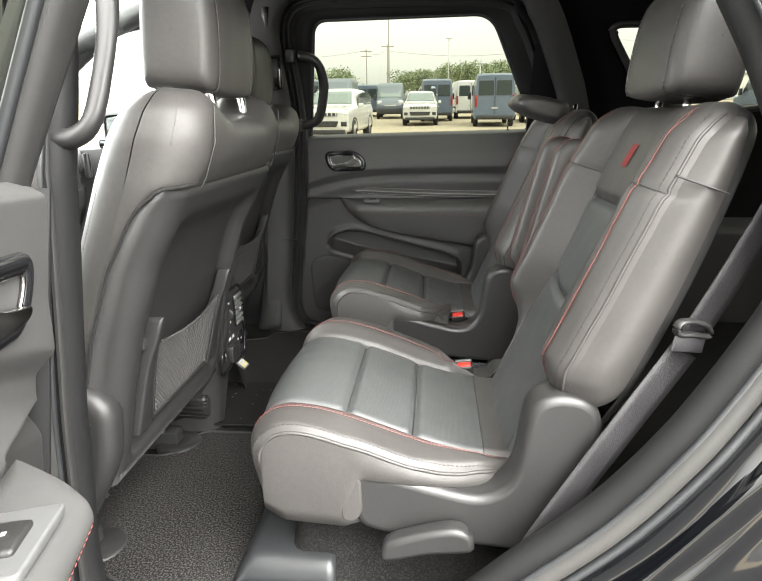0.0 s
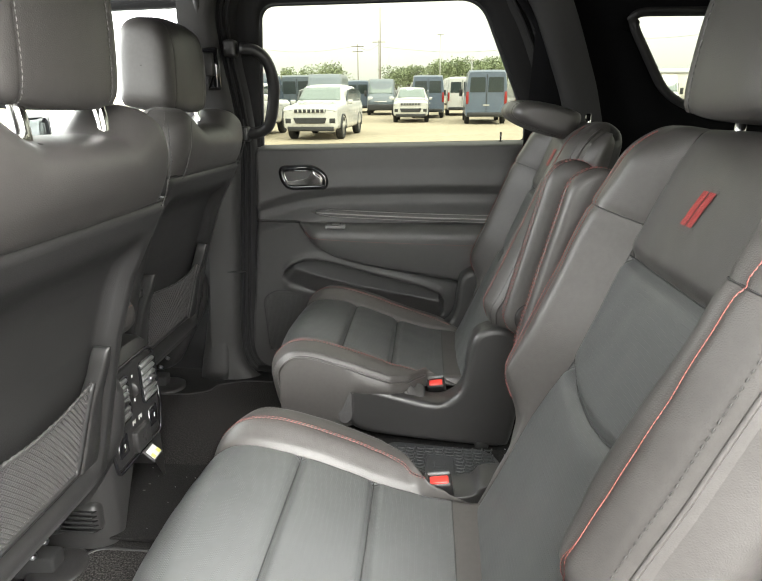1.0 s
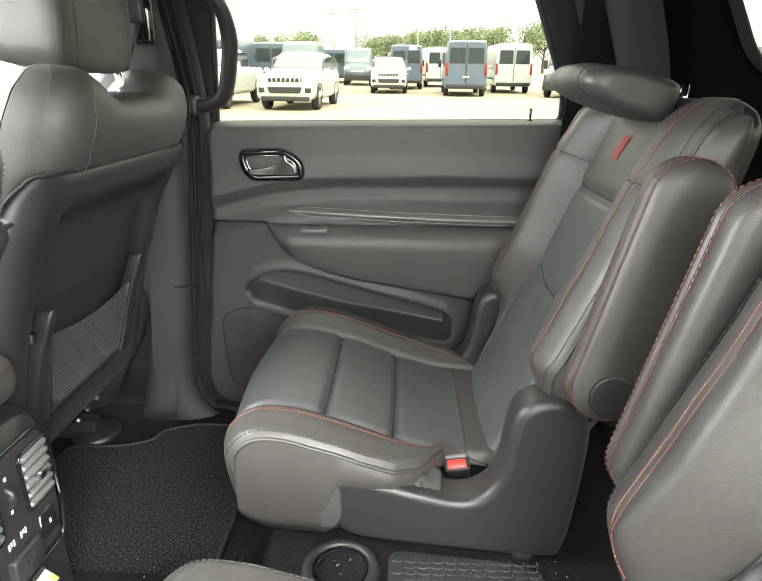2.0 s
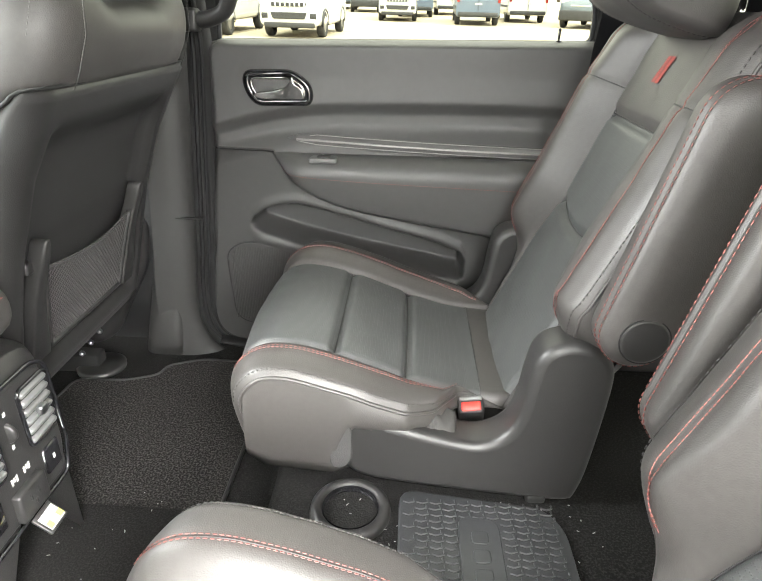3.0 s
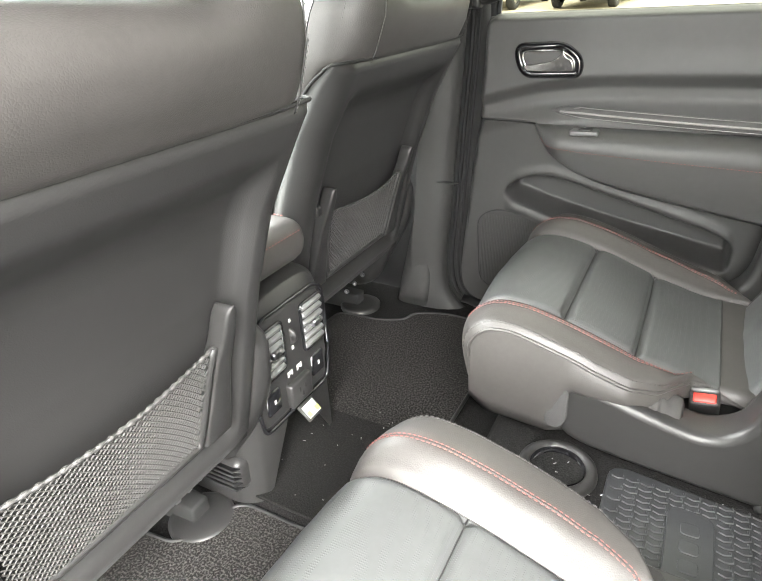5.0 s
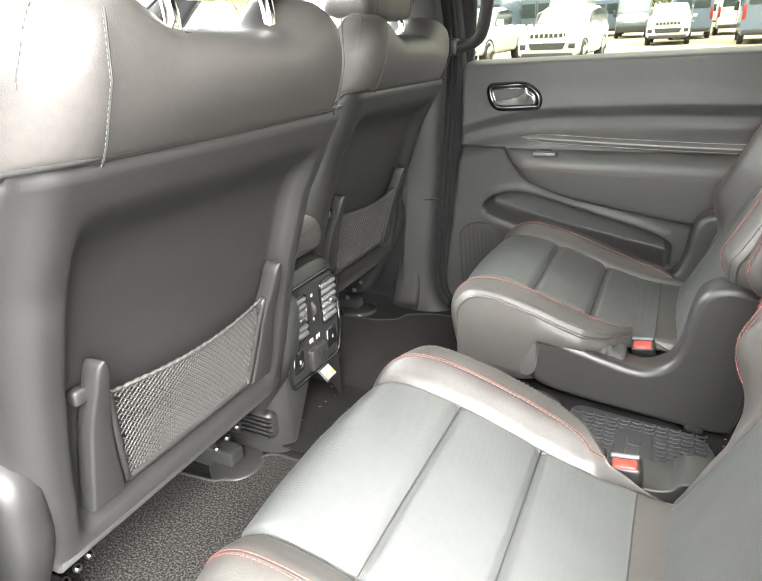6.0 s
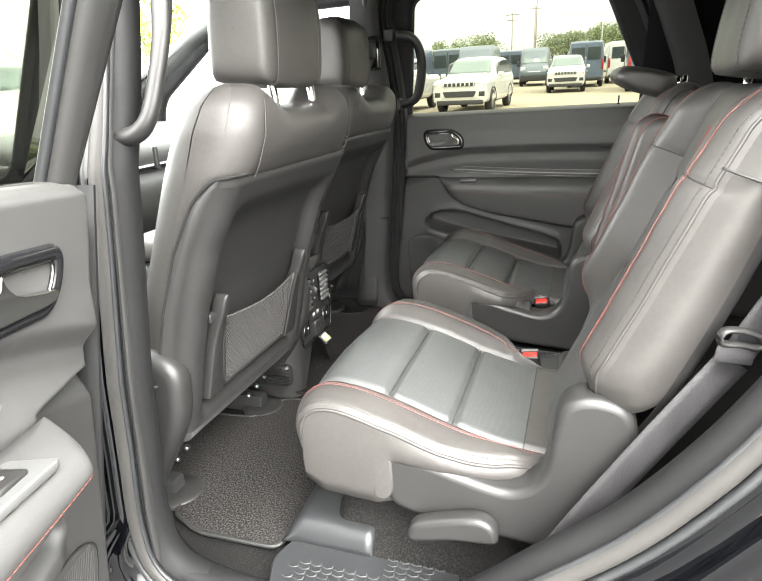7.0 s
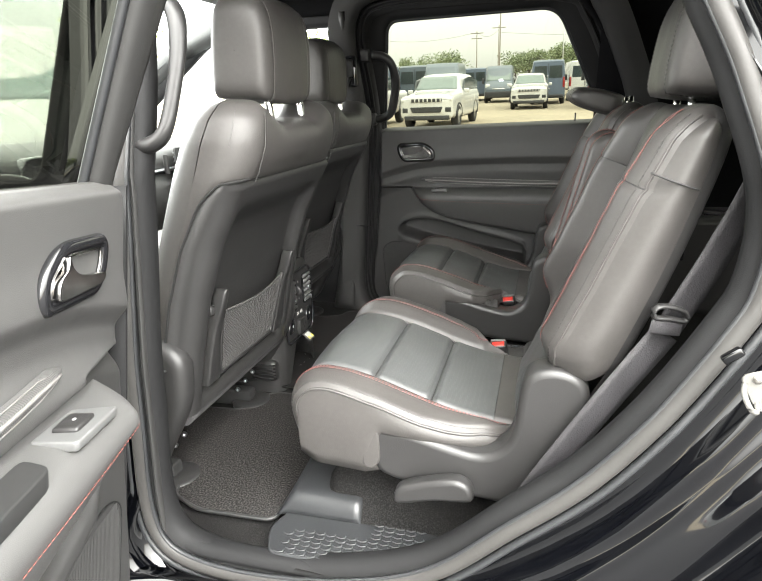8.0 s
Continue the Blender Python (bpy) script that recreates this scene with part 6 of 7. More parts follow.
fl = part("outlet_flap", box((-0.002, -0.024, -0.034), (0.003, 0.016, 0.0), 0.002, 2, fm), SHELL, face, "open black outlet flap")
part("warning_label", box((0.0035, -0.020, -0.030), (0.0042, 0.012, -0.006), 0, 1, fm), WHITEPRINT, fl, "white and yellow warning label")
for k in (-0.014, 0.008):
    part("warning_mark", box((0.0043, k - 0.005, -0.028), (0.0048, k + 0.004, -0.018), 0, 1, fm), YELLOW, fl, "yellow warning mark")
# foot duct grille beside the console
fd = part("foot_duct", box((-0.580, CY - 0.146, 0.640), (-0.500, CY - 0.100, 0.706), 0.014, 3), SHELL, con)
for k in range(5):
    part("fin", box((-0.036, -0.016, -0.0020), (0.036, 0.016, 0.0020), 0.0015, 2, Matrix.Translation((-0.538, CY - 0.142, 0.652 + 0.0105 * k)) @ Euler((radians(-24), 0, 0)).to_matrix().to_4x4()), DARKTRIM, fd)

# ---- dashboard ----
UPZ = 0.155
dash = thing("dashboard", "charcoal soft dashboard with a lit round-cornered touch screen", "dashboard", base=(-1.4, 0, 0.9))
sec = spline([(-1.62, 1.14), (-1.50, 1.175), (-1.34, 1.165), (-1.25, 1.13), (-1.235, 1.08), (-1.26, 1.02), (-1.245, 0.98), (-1.27, 0.88), (-1.36, 0.72)], 40)
P = np.array([[(x - 0.04 * (y / 0.7) ** 2, y, z + UPZ + 0.03 * math.exp(-((y + 0.36) / 0.16) ** 2) * float(sstep(1.05, 1.15, z))) for x, z in sec] for y in np.linspace(-0.74, 0.74, 50)])
part("pad", sheet(P, 0.01), SOFT, dash)
part("bright_trim", tube([(-1.232 - 0.04 * (y / 0.7) ** 2, y, 1.045 + UPZ) for y in np.linspace(-0.70, 0.70, 40)], 0.008, 8), SATIN, dash, "satin trim line")
bez = part("screen_bezel", plate([(y, z + UPZ) for y, z in rounded([(-0.19, 0.97), (0.13, 0.97), (0.175, 1.03), (0.16, 1.13), (0.13, 1.155), (-0.17, 1.155), (-0.20, 1.10)], 0.03)], "x", -1.26, -1.215, 0.008, 3), GLOSS, dash)
part("screen", box((-1.216, -0.13, 0.99 + UPZ), (-1.2125, 0.085, 1.13 + UPZ), 0.001), SCREEN, bez, "lit blue touch screen")
for y0 in (-0.125, 0.125, -0.60, 0.60):
    v = part("dash_vent", plate([(y, z + UPZ) for y, z in rounded([(y0 - 0.026, 0.995), (y0 + 0.026, 0.995), (y0 + 0.030, 1.13), (y0 - 0.022, 1.13)], 0.01)], "x", -1.225, -1.208 if abs(y0) < 0.3 else -1.235, 0.002), BLACKGAP, dash)
    for k in range(7):
        part("slat", box((-1.213 if abs(y0) < 0.3 else -1.24, y0 - 0.022, 1.005 + UPZ + 0.017 * k), (-1.204 if abs(y0) < 0.3 else -1.228, y0 + 0.022, 1.010 + UPZ + 0.017 * k), 0.001), SATIN, v)
wheel = thing("steering_wheel", "black leather steering wheel", "steering wheel", base=(-1.0, -0.36, 0.95))
wm = Matrix.Translation((-1.05, -0.36, 1.10)) @ Euler((0, radians(68), 0)).to_matrix().to_4x4()
rim = tube([(0.185 * math.cos(a), 0.185 * math.sin(a), 0) for a in np.linspace(0, 2 * math.pi, 48, endpoint=False)], 0.015, 10, closed=True)
rim.transform(wm)
part("rim", rim, LEATHER, wheel)
part("hub", box((-0.06, -0.08, -0.05), (0.06, 0.08, 0.02), 0.025, 3, wm), SHELL, wheel)
for q in ((-0.17, -0.02), (0.02, 0.17)):
    part("spoke", box((-0.018, q[0], -0.02), (0.018, q[1], 0.0), 0.006, 2, wm), SATIN, wheel)
part("column", tube([(-1.06, -0.36, 1.095), (-1.32, -0.36, 0.99)], 0.045, 14), SHELL, wheel)
for s in (-1, 1):
    mr = thing("door_mirror", "white painted outside door mirror" if s < 0 else "black outside door mirror", "mirror", "door mirrors", base=(-1.2, s * 0.98, 1.25))
    part("housing", box((-1.27, s * 0.99 - 0.11, 1.27), (-1.13, s * 0.99 + 0.11, 1.44), 0.035, 4), PAINT, mr)
    part("arm", box((-1.23, min(s * 0.78, s * 0.92), 1.29), (-1.17, max(s * 0.78, s * 0.92), 1.33), 0.012, 2), PAINT, mr)
    part("glass", box((-1.131, s * 0.99 - 0.09, 1.285), (-1.126, s * 0.99 + 0.09, 1.42), 0.0), CHROME, mr)


# ---- the lot outside ----
# the lot rises gently away from the car's far side
SLOPE = Matrix.Translation((0, 0, -0.018)) @ Euler((radians(1.77), 0, 0)).to_matrix().to_4x4()
LOT = material("dusty_concrete_lot", (0.36, 0.31, 0.23), 0.9, grain=0.6, grain_scale=60, var=0.22, scale=0.35, spec=0.2, fleck=((0.30, 0.26, 0.20), 3.0))
ground = tagged(new("ground"), "pale tan concrete lot, dusty and faintly stained", "ground", kind="structure")
n = 60
r = np.concatenate([[0.0], np.geomspace(1.5, 2500, n)])
P = np.array([[(a * math.cos(t), a * math.sin(t), 0.0) for t in np.linspace(0, 2 * math.pi, 64, endpoint=False)] for a in r[1:]])
gd = grid(P, False, True)
gm = part("lot", gd, LOT, ground)
centre = part("lot_centre", grid(np.array([[(x, y, 0.0) for x in np.linspace(-1.5, 1.5, 5)] for y in np.linspace(-1.5, 1.5, 5)])), LOT, ground)
centre.location.z = -0.004
ground.matrix_basis = SLOPE
# unseen ground, added dark to cut bounce light and darken the paint's reflections
ASPHALT = material("dark_asphalt", (0.040, 0.040, 0.043), 0.85, grain=0.7, grain_scale=90, var=0.25, scale=0.8, spec=0.25, fleck=((0.085, 0.083, 0.080), 60.0))
lane = tagged(new("road"), "unseen dark asphalt lane, added where the car stands", "road", kind="structure")
part("lane", grid(np.array([[(x, y, 0.006) for x in np.linspace(-60, 60, 25)] for y in np.linspace(-30, 9, 9)])), ASPHALT, lane)
lane.matrix_basis = SLOPE

WHITE = material("white_car_paint", (0.50, 0.50, 0.485), 0.25, coat=0.6, var=0.05, scale=3)
SLATE = material("slate_blue_van_paint", (0.09, 0.118, 0.162), 0.35, coat=0.4, var=0.12, scale=2)
SLATE2 = material("grey_blue_van_paint", (0.102, 0.126, 0.15), 0.35, coat=0.4, var=0.12, scale=2)
SILVER = material("silver_car_paint", (0.35, 0.36, 0.36), 0.3, coat=0.5, var=0.08, scale=2)
TYRE = material("tyre_rubber", (0.022, 0.022, 0.022), 0.8, var=0.2, scale=8)
RIM = material("alloy_rim", (0.45, 0.45, 0.46), 0.35, metal=0.9, var=0.1)
BLACKTRIM = material("black_vehicle_trim", (0.025, 0.026, 0.028), 0.5, var=0.15)
LAMP = material("clear_lamp_lens", (0.55, 0.56, 0.56), 0.15, var=0.1, spec=0.8)
TAILRED = material("red_tail_lamp", (0.275, 0.015, 0.01), 0.2, var=0.1)


def skin(sections, nseg=26):
    """A body skinned over cross-sections: (x, half width, low z, shoulder z, half width at roof, roof z)."""
    rows = []
    xs = [q[0] for q in sections]
    for x in np.linspace(xs[0], xs[-1], 60):
        v = [np.interp(x, xs, [q[k] for q in sections]) for k in range(1, 6)]
        w, lo, sh, wr, rf = v
        rr = min(0.10, 0.4 * (rf - sh) + 0.03)
        pts = [(-w * 0.92, lo), (-w, lo + 0.10), (-w, (lo + sh) / 2), (-w * 0.985, sh), (-wr - 0.02, rf - rr), (-wr + 0.08, rf), (0, rf + 0.02), (wr - 0.08, rf), (wr + 0.02, rf - rr), (w * 0.985, sh), (w, (lo + sh) / 2), (w, lo + 0.10), (w * 0.92, lo)]
        rows.append([(x, y, z) for y, z in spline(pts, 40)])
    R = np.array(rows)
    caps = []
    for e in (0, -1):
        m0 = R[e].mean(0)
        caps.append(grid(np.array([[m0 + (p - m0) * f for p in R[e]] for f in (0.02, 1.0)]), False, True))
    return sharp(cleaned(joined(grid(R, False, True), *caps), 1e-3), 50)


def wheel_at(owner, x, y, r):
    sg = 1 if y > 0 else -1
    w = part("wheel", turned((x, y, r), (0, sg, 0), [(r * 0.62, -0.12), (r * 0.93, -0.12), (r, -0.08), (r, 0.08), (r * 0.93, 0.115), (r * 0.66, 0.12), (r * 0.62, 0.06)], 26), TYRE, owner)
    part("rim", turned((x, y, r), (0, sg, 0), [(r * 0.64, 0.05), (r * 0.60, 0.10), (r * 0.22, 0.07), (r * 0.12, 0.10), (0, 0.10)], 14), RIM, w)


def side_glass(owner, pts, y, mat):
    for sg in (-1, 1):
        part("side_window", plate(rounded(pts, 0.04, 3), "y", *sorted((sg * (y - 0.06), sg * y)), 0.004), mat, owner)


def suv(paint, label):
    v = thing("suv", label, "car", "parked cars")
    part("body", skin([(-2.44, 0.80, 0.42, 0.96, 0.70, 1.02), (-2.38, 0.92, 0.36, 1.06, 0.80, 1.12), (-1.15, 0.97, 0.32, 1.12, 0.80, 1.22), (-1.02, 0.97, 0.32, 1.13, 0.76, 1.28), (-0.42, 0.97, 0.32, 1.15, 0.70, 1.76),
                       (0.3, 0.97, 0.32, 1.16, 0.71, 1.81), (1.9, 0.97, 0.34, 1.16, 0.70, 1.77), (2.25, 0.95, 0.38, 1.14, 0.68, 1.60), (2.42, 0.92, 0.42, 1.06, 0.74, 1.14), (2.46, 0.86, 0.45, 0.96, 0.7, 0.98)]), paint, v)
    P = np.array([[(-1.05 + 0.55 * k, y * (1 - 0.14 * k), 1.265 + 0.47 * k) for y in np.linspace(-0.77, 0.77, 9)] for k in np.linspace(0.04, 0.96, 6)])
    P[:, :, 0] -= 0.014
    part("windscreen", sheet(P, -0.006), GREENGLASS, v)
    side_glass(v, [(-0.72, 1.22), (-0.38, 1.62), (0.30, 1.69), (1.5, 1.66), (2.05, 1.50), (1.95, 1.24)], 0.935, DARKGLASS)
    g = part("grille", plate(rounded([(-0.54, 0.90), (0.54, 0.90), (0.56, 1.01), (-0.56, 1.01)], 0.03), "x", -2.475, -2.38, 0.01), BLACKTRIM, v)
    for k in range(8):
        part("grille_bar", box((-2.485, -0.525 + 0.150 * k, 0.905), (-2.46, -0.480 + 0.150 * k, 1.005), 0.008), paint, g)
    part("lower_intake", plate(rounded([(-0.50, 0.55), (0.50, 0.55), (0.58, 0.74), (-0.58, 0.74)], 0.05), "x", -2.475, -2.36, 0.02), BLACKTRIM, v)
    part("front_skirt", box((-2.45, -0.80, 0.30), (-2.25, 0.80, 0.46), 0.03), BLACKTRIM, v)
    for sg in (-1, 1):
        part("headlight", box((-2.44, sg * 0.74 - 0.15, 0.93), (-2.22, sg * 0.74 + 0.17, 1.02), 0.025), LAMP, v)
        part("fog_lamp", box((-2.45, sg * 0.76 - 0.10, 0.56), (-2.25, sg * 0.76 + 0.10, 0.72), 0.02), BLACKTRIM, v)
        part("mirror", box((-0.86, sg * 1.05 - 0.10, 1.15), (-0.68, sg * 1.05 + 0.08, 1.30), 0.04, 3), paint, v)
        part("tail_lamp", box((2.28, sg * 0.80 - 0.12, 0.95), (2.42, sg * 0.80 + 0.12, 1.08), 0.02), TAILRED, v)
        for x in (-1.52, 1.48):
            wheel_at(v, x, sg * 0.85, 0.38)
            part("arch", tube([(x + 0.44 * math.cos(a), sg * 0.962, 0.38 + 0.44 * math.sin(a)) for a in np.linspace(-0.1, math.pi + 0.1, 20)], 0.03, 6), BLACKTRIM, v)
    return v


def van(paint, label, glasses=True):
    v = thing("van", label, "van", "parked vans")
    part("body", skin([(-2.95, 0.80, 0.42, 0.90, 0.70, 0.98), (-2.80, 0.96, 0.36, 1.12, 0.82, 1.22), (-2.30, 1.01, 0.34, 1.30, 0.86, 1.48), (-1.75, 1.02, 0.34, 1.40, 0.86, 2.30), (-1.35, 1.02, 0.34, 1.45, 0.88, 2.52),
                       (2.85, 1.02, 0.36, 1.45, 0.89, 2.54), (2.98, 1.00, 0.40, 1.45, 0.86, 2.44)]), paint, v)
    P = np.array([[(-2.32 + 0.60 * k, y * (1 - 0.05 * k), 1.46 + 0.82 * k) for y in np.linspace(-0.84, 0.84, 9)] for k in np.linspace(0.03, 0.97, 6)])
    P[:, :, 0] -= 0.02
    part("windscreen", sheet(P, -0.006), GREENGLASS, v)
    side_glass(v, [(-2.05, 1.38), (-1.70, 2.0), (-1.05, 2.0), (-1.05, 1.38)], 0.99, DARKGLASS)
    g = part("grille", box((-2.93, -0.42, 0.90), (-2.80, 0.42, 1.02), 0.02), BLACKTRIM, v)
    part("chrome_bar", box((-2.96, -0.44, 0.93), (-2.90, 0.44, 0.99), 0.012), CHROME, g)
    part("bumper", box((-2.98, -0.94, 0.34), (-2.72, 0.94, 0.78), 0.06, 3), BLACKTRIM, v)
    part("rear_bumper", box((2.88, -0.92, 0.40), (3.06, 0.92, 0.58), 0.03), BLACKTRIM, v)
    for sg in (-1, 1):
        part("headlight", box((-2.86, sg * 0.76 - 0.17, 1.02), (-2.60, sg * 0.76 + 0.17, 1.30), 0.05, 3), LAMP, v)
        part("mirror", box((-2.02, sg * 1.16 - 0.10, 1.32), (-1.86, sg * 1.16 + 0.08, 1.72), 0.04, 3), BLACKTRIM, v)
        part("tail_lamp", box((2.90, sg * 0.93 - 0.06, 0.98), (3.01, sg * 0.93 + 0.06, 1.55), 0.02), TAILRED, v)
        if glasses:
            part("rear_window", plate(rounded([(sg * 0.44 - 0.38, 1.52), (sg * 0.44 + 0.38, 1.52), (sg * 0.44 + 0.36, 2.22), (sg * 0.44 - 0.36, 2.22)], 0.05), "x", 2.95, 2.995, 0.005), DARKGLASS, v)
        part("rear_door_gap", box((2.97, sg * 0.012 - 0.006, 0.62), (3.003, sg * 0.012 + 0.006, 2.35), 0), BLACKTRIM, v)
        part("side_strip", box((-1.7, sg * 1.015 - 0.015, 0.72), (2.6, sg * 1.015 + 0.015, 0.82), 0.01), BLACKTRIM, v)
        for x in (-2.02, 1.95):
            wheel_at(v, x, sg * 0.90, 0.36)
    part("plate_bar", box((3.0, -0.16, 0.88), (3.012, 0.16, 0.96), 0.0), WHITEPRINT, v)
    return v


def pickup(paint, label):
    v = thing("pickup", label, "pickup truck", "parked cars")
    part("body", skin([(-2.85, 0.86, 0.50, 0.95, 0.78, 1.02), (-2.75, 0.98, 0.45, 1.10, 0.82, 1.18), (-1.60, 1.02, 0.42, 1.18, 0.84, 1.28), (-1.45, 1.02, 0.42, 1.20, 0.80, 1.34), (-0.85, 1.02, 0.42, 1.22, 0.72, 1.86), (0.9, 1.02, 0.42, 1.22, 0.74, 1.90), (1.05, 1.02, 0.42, 1.22, 0.78, 1.40),
                       (1.12, 1.02, 0.42, 1.20, 0.92, 1.28), (2.85, 1.0, 0.46, 1.20, 0.92, 1.28)]), paint, v)
    P = np.array([[(-1.48 + 0.60 * k, y * (1 - 0.12 * k), 1.34 + 0.50 * k) for y in np.linspace(-0.80, 0.80, 9)] for k in np.linspace(0.04, 0.96, 6)])
    P[:, :, 0] -= 0.015
    part("windscreen", sheet(P, -0.006), GREENGLASS, v)
    side_glass(v, [(-1.10, 1.32), (-0.72, 1.76), (0.10, 1.80), (0.80, 1.78), (0.80, 1.32)], 0.985, DARKGLASS)
    part("grille", box((-2.90, -0.55, 0.78), (-2.78, 0.55, 1.05), 0.03), BLACKTRIM, v)
    part("bumper", box((-2.98, -0.92, 0.50), (-2.78, 0.92, 0.70), 0.04), CHROME, v)
    for sg in (-1, 1):
        part("headlight", box((-2.86, sg * 0.76 - 0.15, 0.92), (-2.66, sg * 0.76 + 0.15, 1.06), 0.03), LAMP, v)
        part("mirror", box((-1.18, sg * 1.12 - 0.12, 1.28), (-1.0, sg * 1.12 + 0.10, 1.50), 0.04, 3), paint, v)
        for x in (-1.85, 1.85):
            wheel_at(v, x, sg * 0.90, 0.42)
            part("arch", tube([(x + 0.48 * math.cos(a), sg * 1.012, 0.42 + 0.48 * math.sin(a)) for a in np.linspace(-0.1, math.pi + 0.1, 20)], 0.03, 6), BLACKTRIM, v)
    return v


def park(v, x, y, heading):
    """heading: degrees; 0 has the nose towards -x, 90 towards the viewer at -y."""
    v.matrix_basis = SLOPE @ pose(x, y, 0, 0, 0, heading)
    return v


park(pickup(WHITE, "white pickup truck parked on the lot"), -6.75, 21.6, 88)
park(suv(WHITE, "white SUV with a seven-slot grille parked on the lot"), -3.62, 21.5, 86)
park(van(SLATE2, "grey-blue high-roof van facing the car"), -5.55, 33.9, 93)
park(van(SLATE2, "grey-blue high-roof van in the second row"), -3.35, 46.0, 92)
park(suv(WHITE, "white SUV parked beside the vans"), -0.76, 33.9, 90)
park(van(SLATE, "slate blue high-roof van with its rear doors closed"), 0.15, 40.2, -90)
park(van(SLATE, "slate blue high-roof van with red tail lamps"), 3.12, 32.4, -92)
park(van(WHITE, "white high-roof van with dark rear windows"), 6.0, 36.5, -90)
park(van(SLATE2, "grey-blue van parked across the row"), 8.9, 31.5, 62)
park(van(SLATE, "slate blue van with a bright blue sheet on its side"), -9.3, 33.2, -88)
park(van(SLATE2, "grey-blue van behind the white SUV"), -7.5, 37.5, -90)
park(van(SLATE, "slate blue van in the back row"), -5.6, 52.0, -90)
park(van(WHITE, "white van with an open dark side"), 2.3, 44.5, -86)
park(suv(SILVER, "silver car far across the lot"), 2.4, 57.0, 5)
park(van(SLATE2, "grey-blue van at the lot's end"), 12.6, 38.0, 75)
park(van(WHITE, "white van at the lot's end"), 15.6, 42.0, 80)
park(van(SLATE, "slate blue van by the rear window"), 20.0, 36.0, -80)
park(van(SLATE2, "grey-blue van by the rear window"), 26.0, 40.0, -85)
park(suv(WHITE, "white SUV ahead of the car"), -13.0, 1.5, 25)
park(van(WHITE, "white van ahead of the car"), -19.0, -3.0, 200)
park(van(WHITE, "white van parked off the car's front corner"), -8.6, 6.6, 140)
park(suv(SILVER, "silver SUV behind the open door"), -8.5, -14.0, 60)

# ---- trees, poles, wires, sheds ----
# green paled and greyed so that the colour carries the distant haze
LEAF = material("hazed_summer_leaves", (0.209, 0.25, 0.142), 0.7, var=0.45, scale=0.6, spec=0.3)
# brighter, yellower leaf copy with sunlight put into its colour
LEAFPALE = material("leaves_painted_sunlit", (0.24, 0.30, 0.09), 0.7, var=0.4, scale=0.6, spec=0.3)
BARK = material("grey_bark", (0.10, 0.08, 0.06), 0.9, var=0.3, scale=5, grain=0.8, grain_scale=20)
POLE = material("weathered_wood_pole", (0.22, 0.20, 0.175), 0.9, var=0.3, scale=3)
POLEMETAL = material("galvanised_pole", (0.42, 0.43, 0.43), 0.5, metal=0.4, var=0.1)
SHED = material("pale_metal_cladding", (0.55, 0.55, 0.52), 0.6, var=0.1, scale=1)


def tree(h, w, seed, leaf=None):
    t = thing("tree", "leafy green broadleaf tree beyond the lot", "tree", "trees behind the lot")
    rg = random.Random(seed)
    limbs = [tube(spline([(0, 0, 0), (0.1, 0.05, h * 0.2), (0.0, 0.1, h * 0.42), (0.1, 0, h * 0.6)], 10), [0.30 * h / 9 * (1 - 0.07 * k) for k in range(10)], 8)]
    tips = []
    for k in range(9):
        a, e = k * 2.4 + rg.random(), rg.uniform(0.35, 0.9)
        z0 = h * rg.uniform(0.25, 0.5)
        tip = (w * 0.42 * e * math.cos(a), w * 0.42 * e * math.sin(a), z0 + h * rg.uniform(0.15, 0.40))
        tips.append(tip)
        limbs.append(tube(spline([(0, 0, z0), (tip[0] * 0.5, tip[1] * 0.5, z0 + (tip[2] - z0) * 0.6), tip], 6), [0.10 * h / 9 * (1 - 0.14 * q) for q in range(6)], 6))
    part("trunk", joined(*limbs), BARK, t)
    verts, faces = [], []
    clumps = [(tp[0], tp[1], tp[2], w * rg.uniform(0.14, 0.24)) for tp in tips] + [(rg.uniform(-0.3, 0.3) * w, rg.uniform(-0.3, 0.3) * w, h * rg.uniform(0.55, 0.90), w * rg.uniform(0.12, 0.22)) for _ in range(12)]
    for cx, cy, cz, cr in clumps:
        for _ in range(170):
            u, v_, q = rg.gauss(0, 1), rg.gauss(0, 1), rg.gauss(0, 1)
            k = cr * rg.uniform(0.5, 1.15) / (math.sqrt(u * u + v_ * v_ + q * q) + 1e-6)
            c = np.array((cx + u * k, cy + v_ * k, cz + q * k * 0.75))
            s_ = rg.uniform(0.10, 0.24) * h / 9 * 1.3
            a, b = np.array((rg.gauss(0, 1), rg.gauss(0, 1), rg.gauss(0, 1))), np.array((rg.gauss(0, 1), rg.gauss(0, 1), rg.gauss(0, 1)))
            a /= np.linalg.norm(a)
            b -= a * (a @ b)
            b /= np.linalg.norm(b)
            m = len(verts)
            verts += [c - a * s_, c + b * s_ * 0.55, c + a * s_, c - b * s_ * 0.55]
            faces.append((m, m + 1, m + 2, m + 3))
    part("crown", mesh_of(verts, faces, False), leaf or LEAF, t, "ragged leafy crown", kind="stuff")
    return t


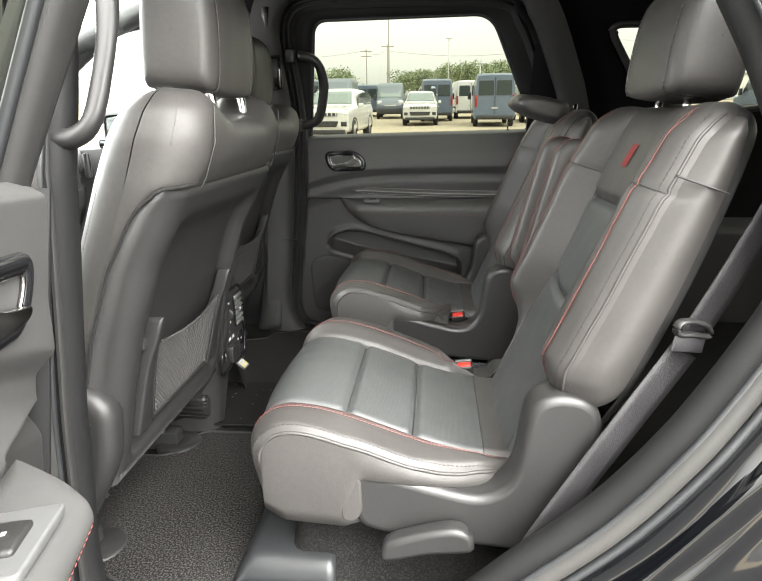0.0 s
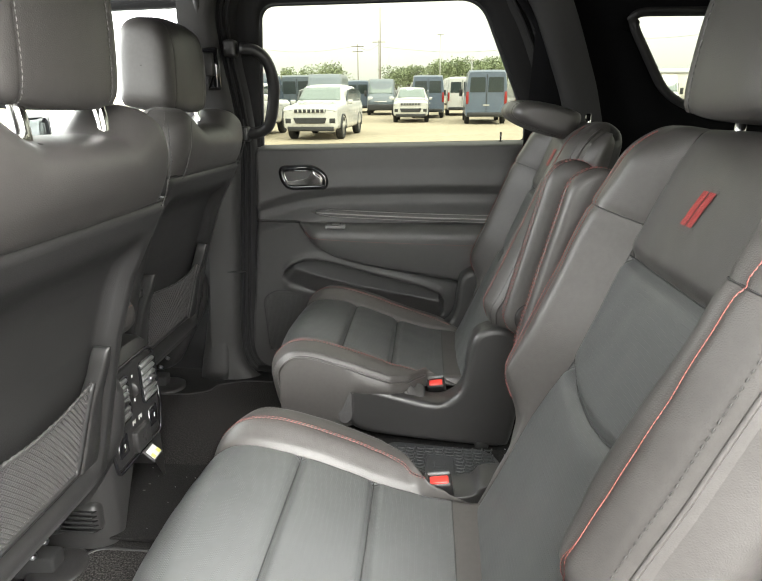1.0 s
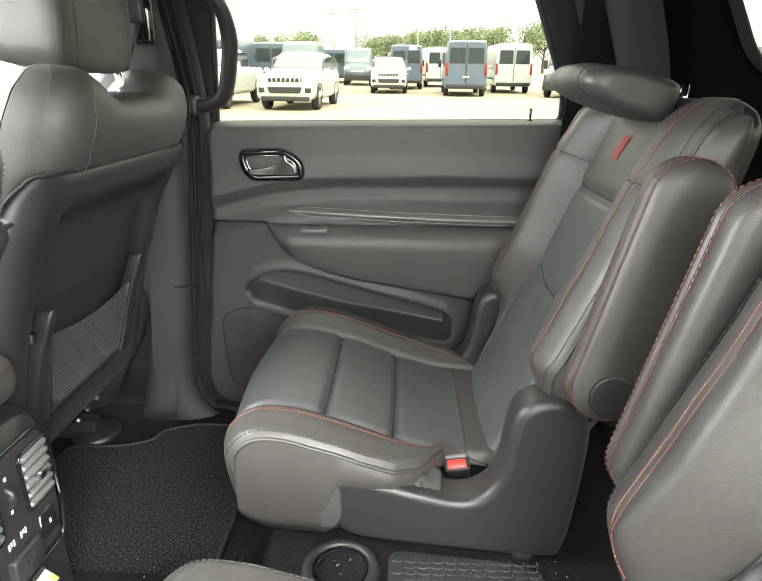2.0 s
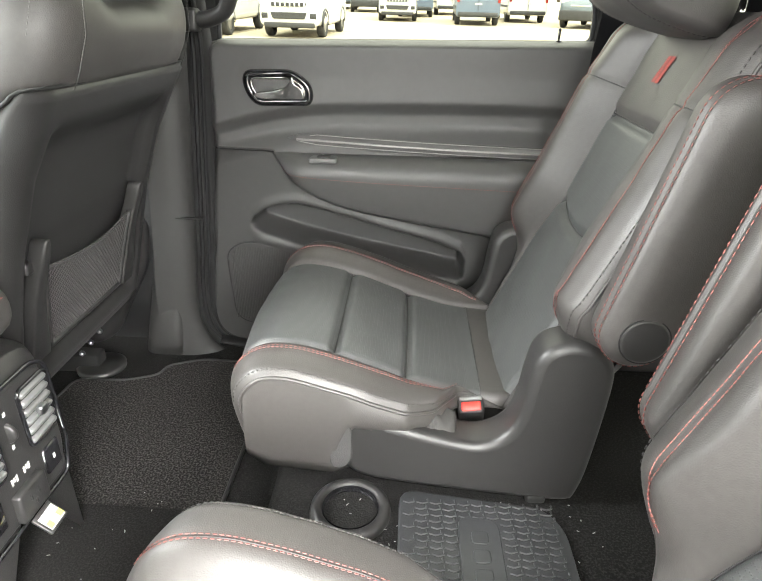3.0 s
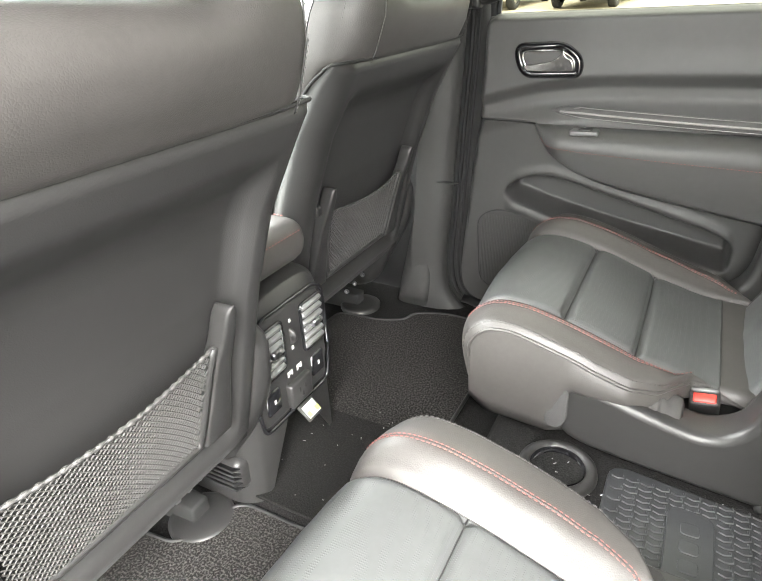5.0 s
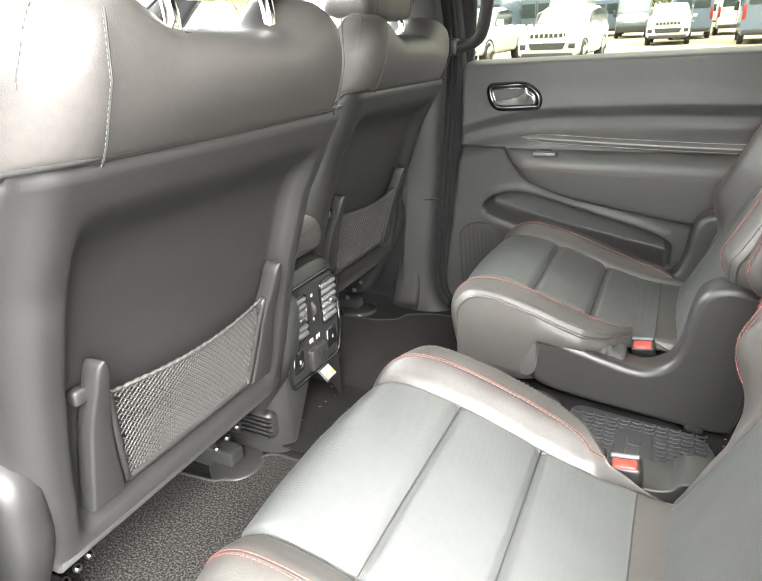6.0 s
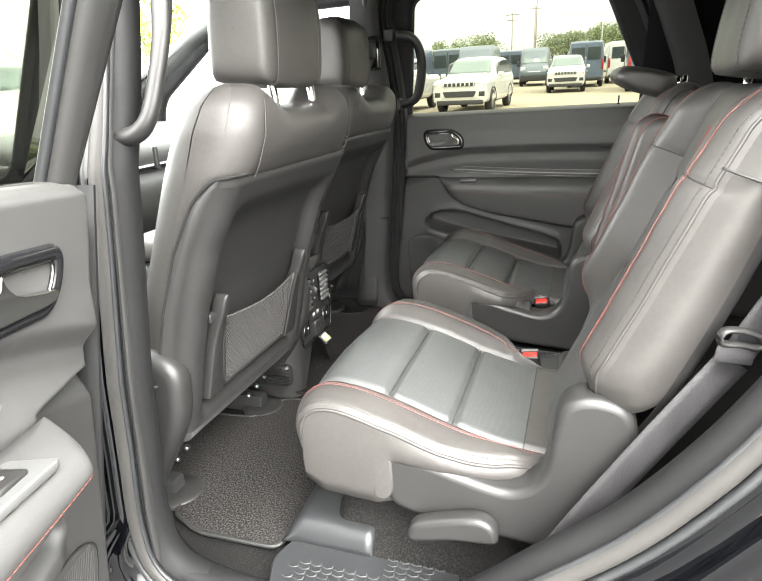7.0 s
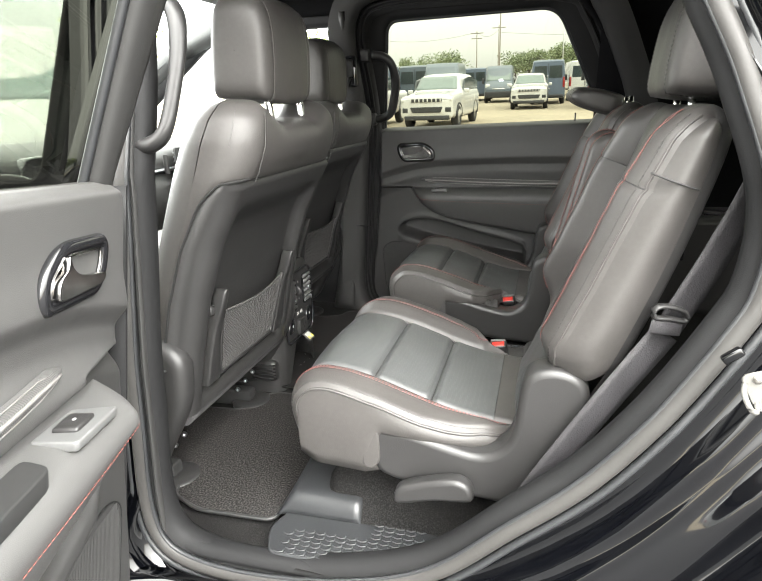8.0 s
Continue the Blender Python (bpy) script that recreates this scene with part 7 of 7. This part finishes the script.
rg = random.Random(11)
for x, y, h, w in ((-6.5, 130, 7.0, 8.0), (-3.8, 128, 7.4, 7.0), (3.0, 122, 7.8, 8.5), (6.2, 124, 8.2, 9.0), (9.2, 120, 7.9, 8.0), (11.5, 126, 8.4, 8.0), (16.2, 118, 8.4, 9.5), (27.0, 122, 8.8, 11.0),
                   (-20, 125, 7.5, 9.0), (-28, 130, 7.0, 9.0), (48, 150, 6.5, 11.0)):
    tree(h, w, rg.randrange(999)).matrix_basis = SLOPE @ pose(x, y, 0, 0, 0, rg.uniform(0, 360))
for x, y, h, w in ((-38, 24, 9.0, 10.0), (-44, 14, 10.0, 11.0), (-42, 2, 9.5, 11.0), (-46, -9, 10.0, 11.0), (-29, 36, 7.5, 8.0), (-15.5, 43, 5.6, 6.0)):
    tree(h, w, rg.randrange(999), LEAFPALE).matrix_basis = SLOPE @ pose(x, y, 0, 0, 0, rg.uniform(0, 360))


def pole(x, y, h, arms, mat, label, name="utility_pole"):
    p = thing(name, label, "pole", "poles beyond the lot")
    part("post", tube([(0, 0, 0), (0, 0, h * 0.5), (0, 0, h)], [0.11, 0.10, 0.08], 10), mat, p)
    for k in range(arms):
        part("crossarm", box((-1.2 + 0.2 * k, -0.08, h - 0.5 - 0.9 * k), (1.2 - 0.2 * k, 0.08, h - 0.36 - 0.9 * k), 0.02), mat, p)
    if name == "lamp_post":
        part("lamp_head", box((-0.6, -0.15, h - 0.1), (0.6, 0.15, h + 0.05), 0.04), mat, p)
    p.matrix_basis = SLOPE @ pose(x, y, 0)
    return p


POLES = ((-13.3, 118, 10.5, 2), (-9.0, 115, 11.0, 1), (-7.6, 100, 14.5, 0), (19.2, 122, 10.2, 0), (27.0, 116, 13.2, 1), (-34, 120, 11.0, 2), (52, 118, 12.0, 1))
for x, y, h, k in POLES:
    pole(x, y, h, k, POLE, "weathered wooden utility pole beyond the lot")
for x, y, h in ((2.3, 112, 11.5), (6.6, 92, 6.2), (16.5, 96, 4.6)):
    pole(x, y, h, 0, POLEMETAL, "pale galvanised lamp post on the lot", "lamp_post")
for a, b, z in ((5, 0, 10.2), (0, 1, 10.2), (1, 3, 9.8), (3, 4, 10.4), (4, 6, 11.6)):
    w = thing("power_line", "thin dark overhead wire between poles", "wire", "overhead wires")
    A, B_ = POLES[a], POLES[b]
    part("wire", tube([(A[0] + (B_[0] - A[0]) * k, A[1] + (B_[1] - A[1]) * k, z - 0.9 * math.sin(math.pi * k)) for k in np.linspace(0, 1, 14)], 0.022, 4), BLACKTRIM, w)
    w.matrix_basis = SLOPE
for x, y, wd_, dp, h in ((-46, 140, 36, 14, 5.0), (60, 150, 50, 16, 5.5), (22, 160, 12, 8, 3.2)):
    b = thing("storage_shed", "long low pale metal shed beyond the lot", "building", "sheds beyond the lot")
    part("wall", box((-wd_ / 2, -dp / 2, 0), (wd_ / 2, dp / 2, h), 0.05, 1), SHED, b)
    part("roof", plate([(-dp / 2 - 0.4, h), (0, h + 1.2), (dp / 2 + 0.4, h)], "x", -wd_ / 2 - 0.3, wd_ / 2 + 0.3, 0.0), POLEMETAL, b)
    for k in range(5):
        part("door", box((-wd_ / 2 + (k + 0.3) * wd_ / 5, -dp / 2 - 0.06, 0), (-wd_ / 2 + (k + 0.7) * wd_ / 5, -dp / 2 + 0.02, 2.8), 0.02), POLEMETAL, b)
    b.matrix_basis = SLOPE @ pose(x, y, 0)
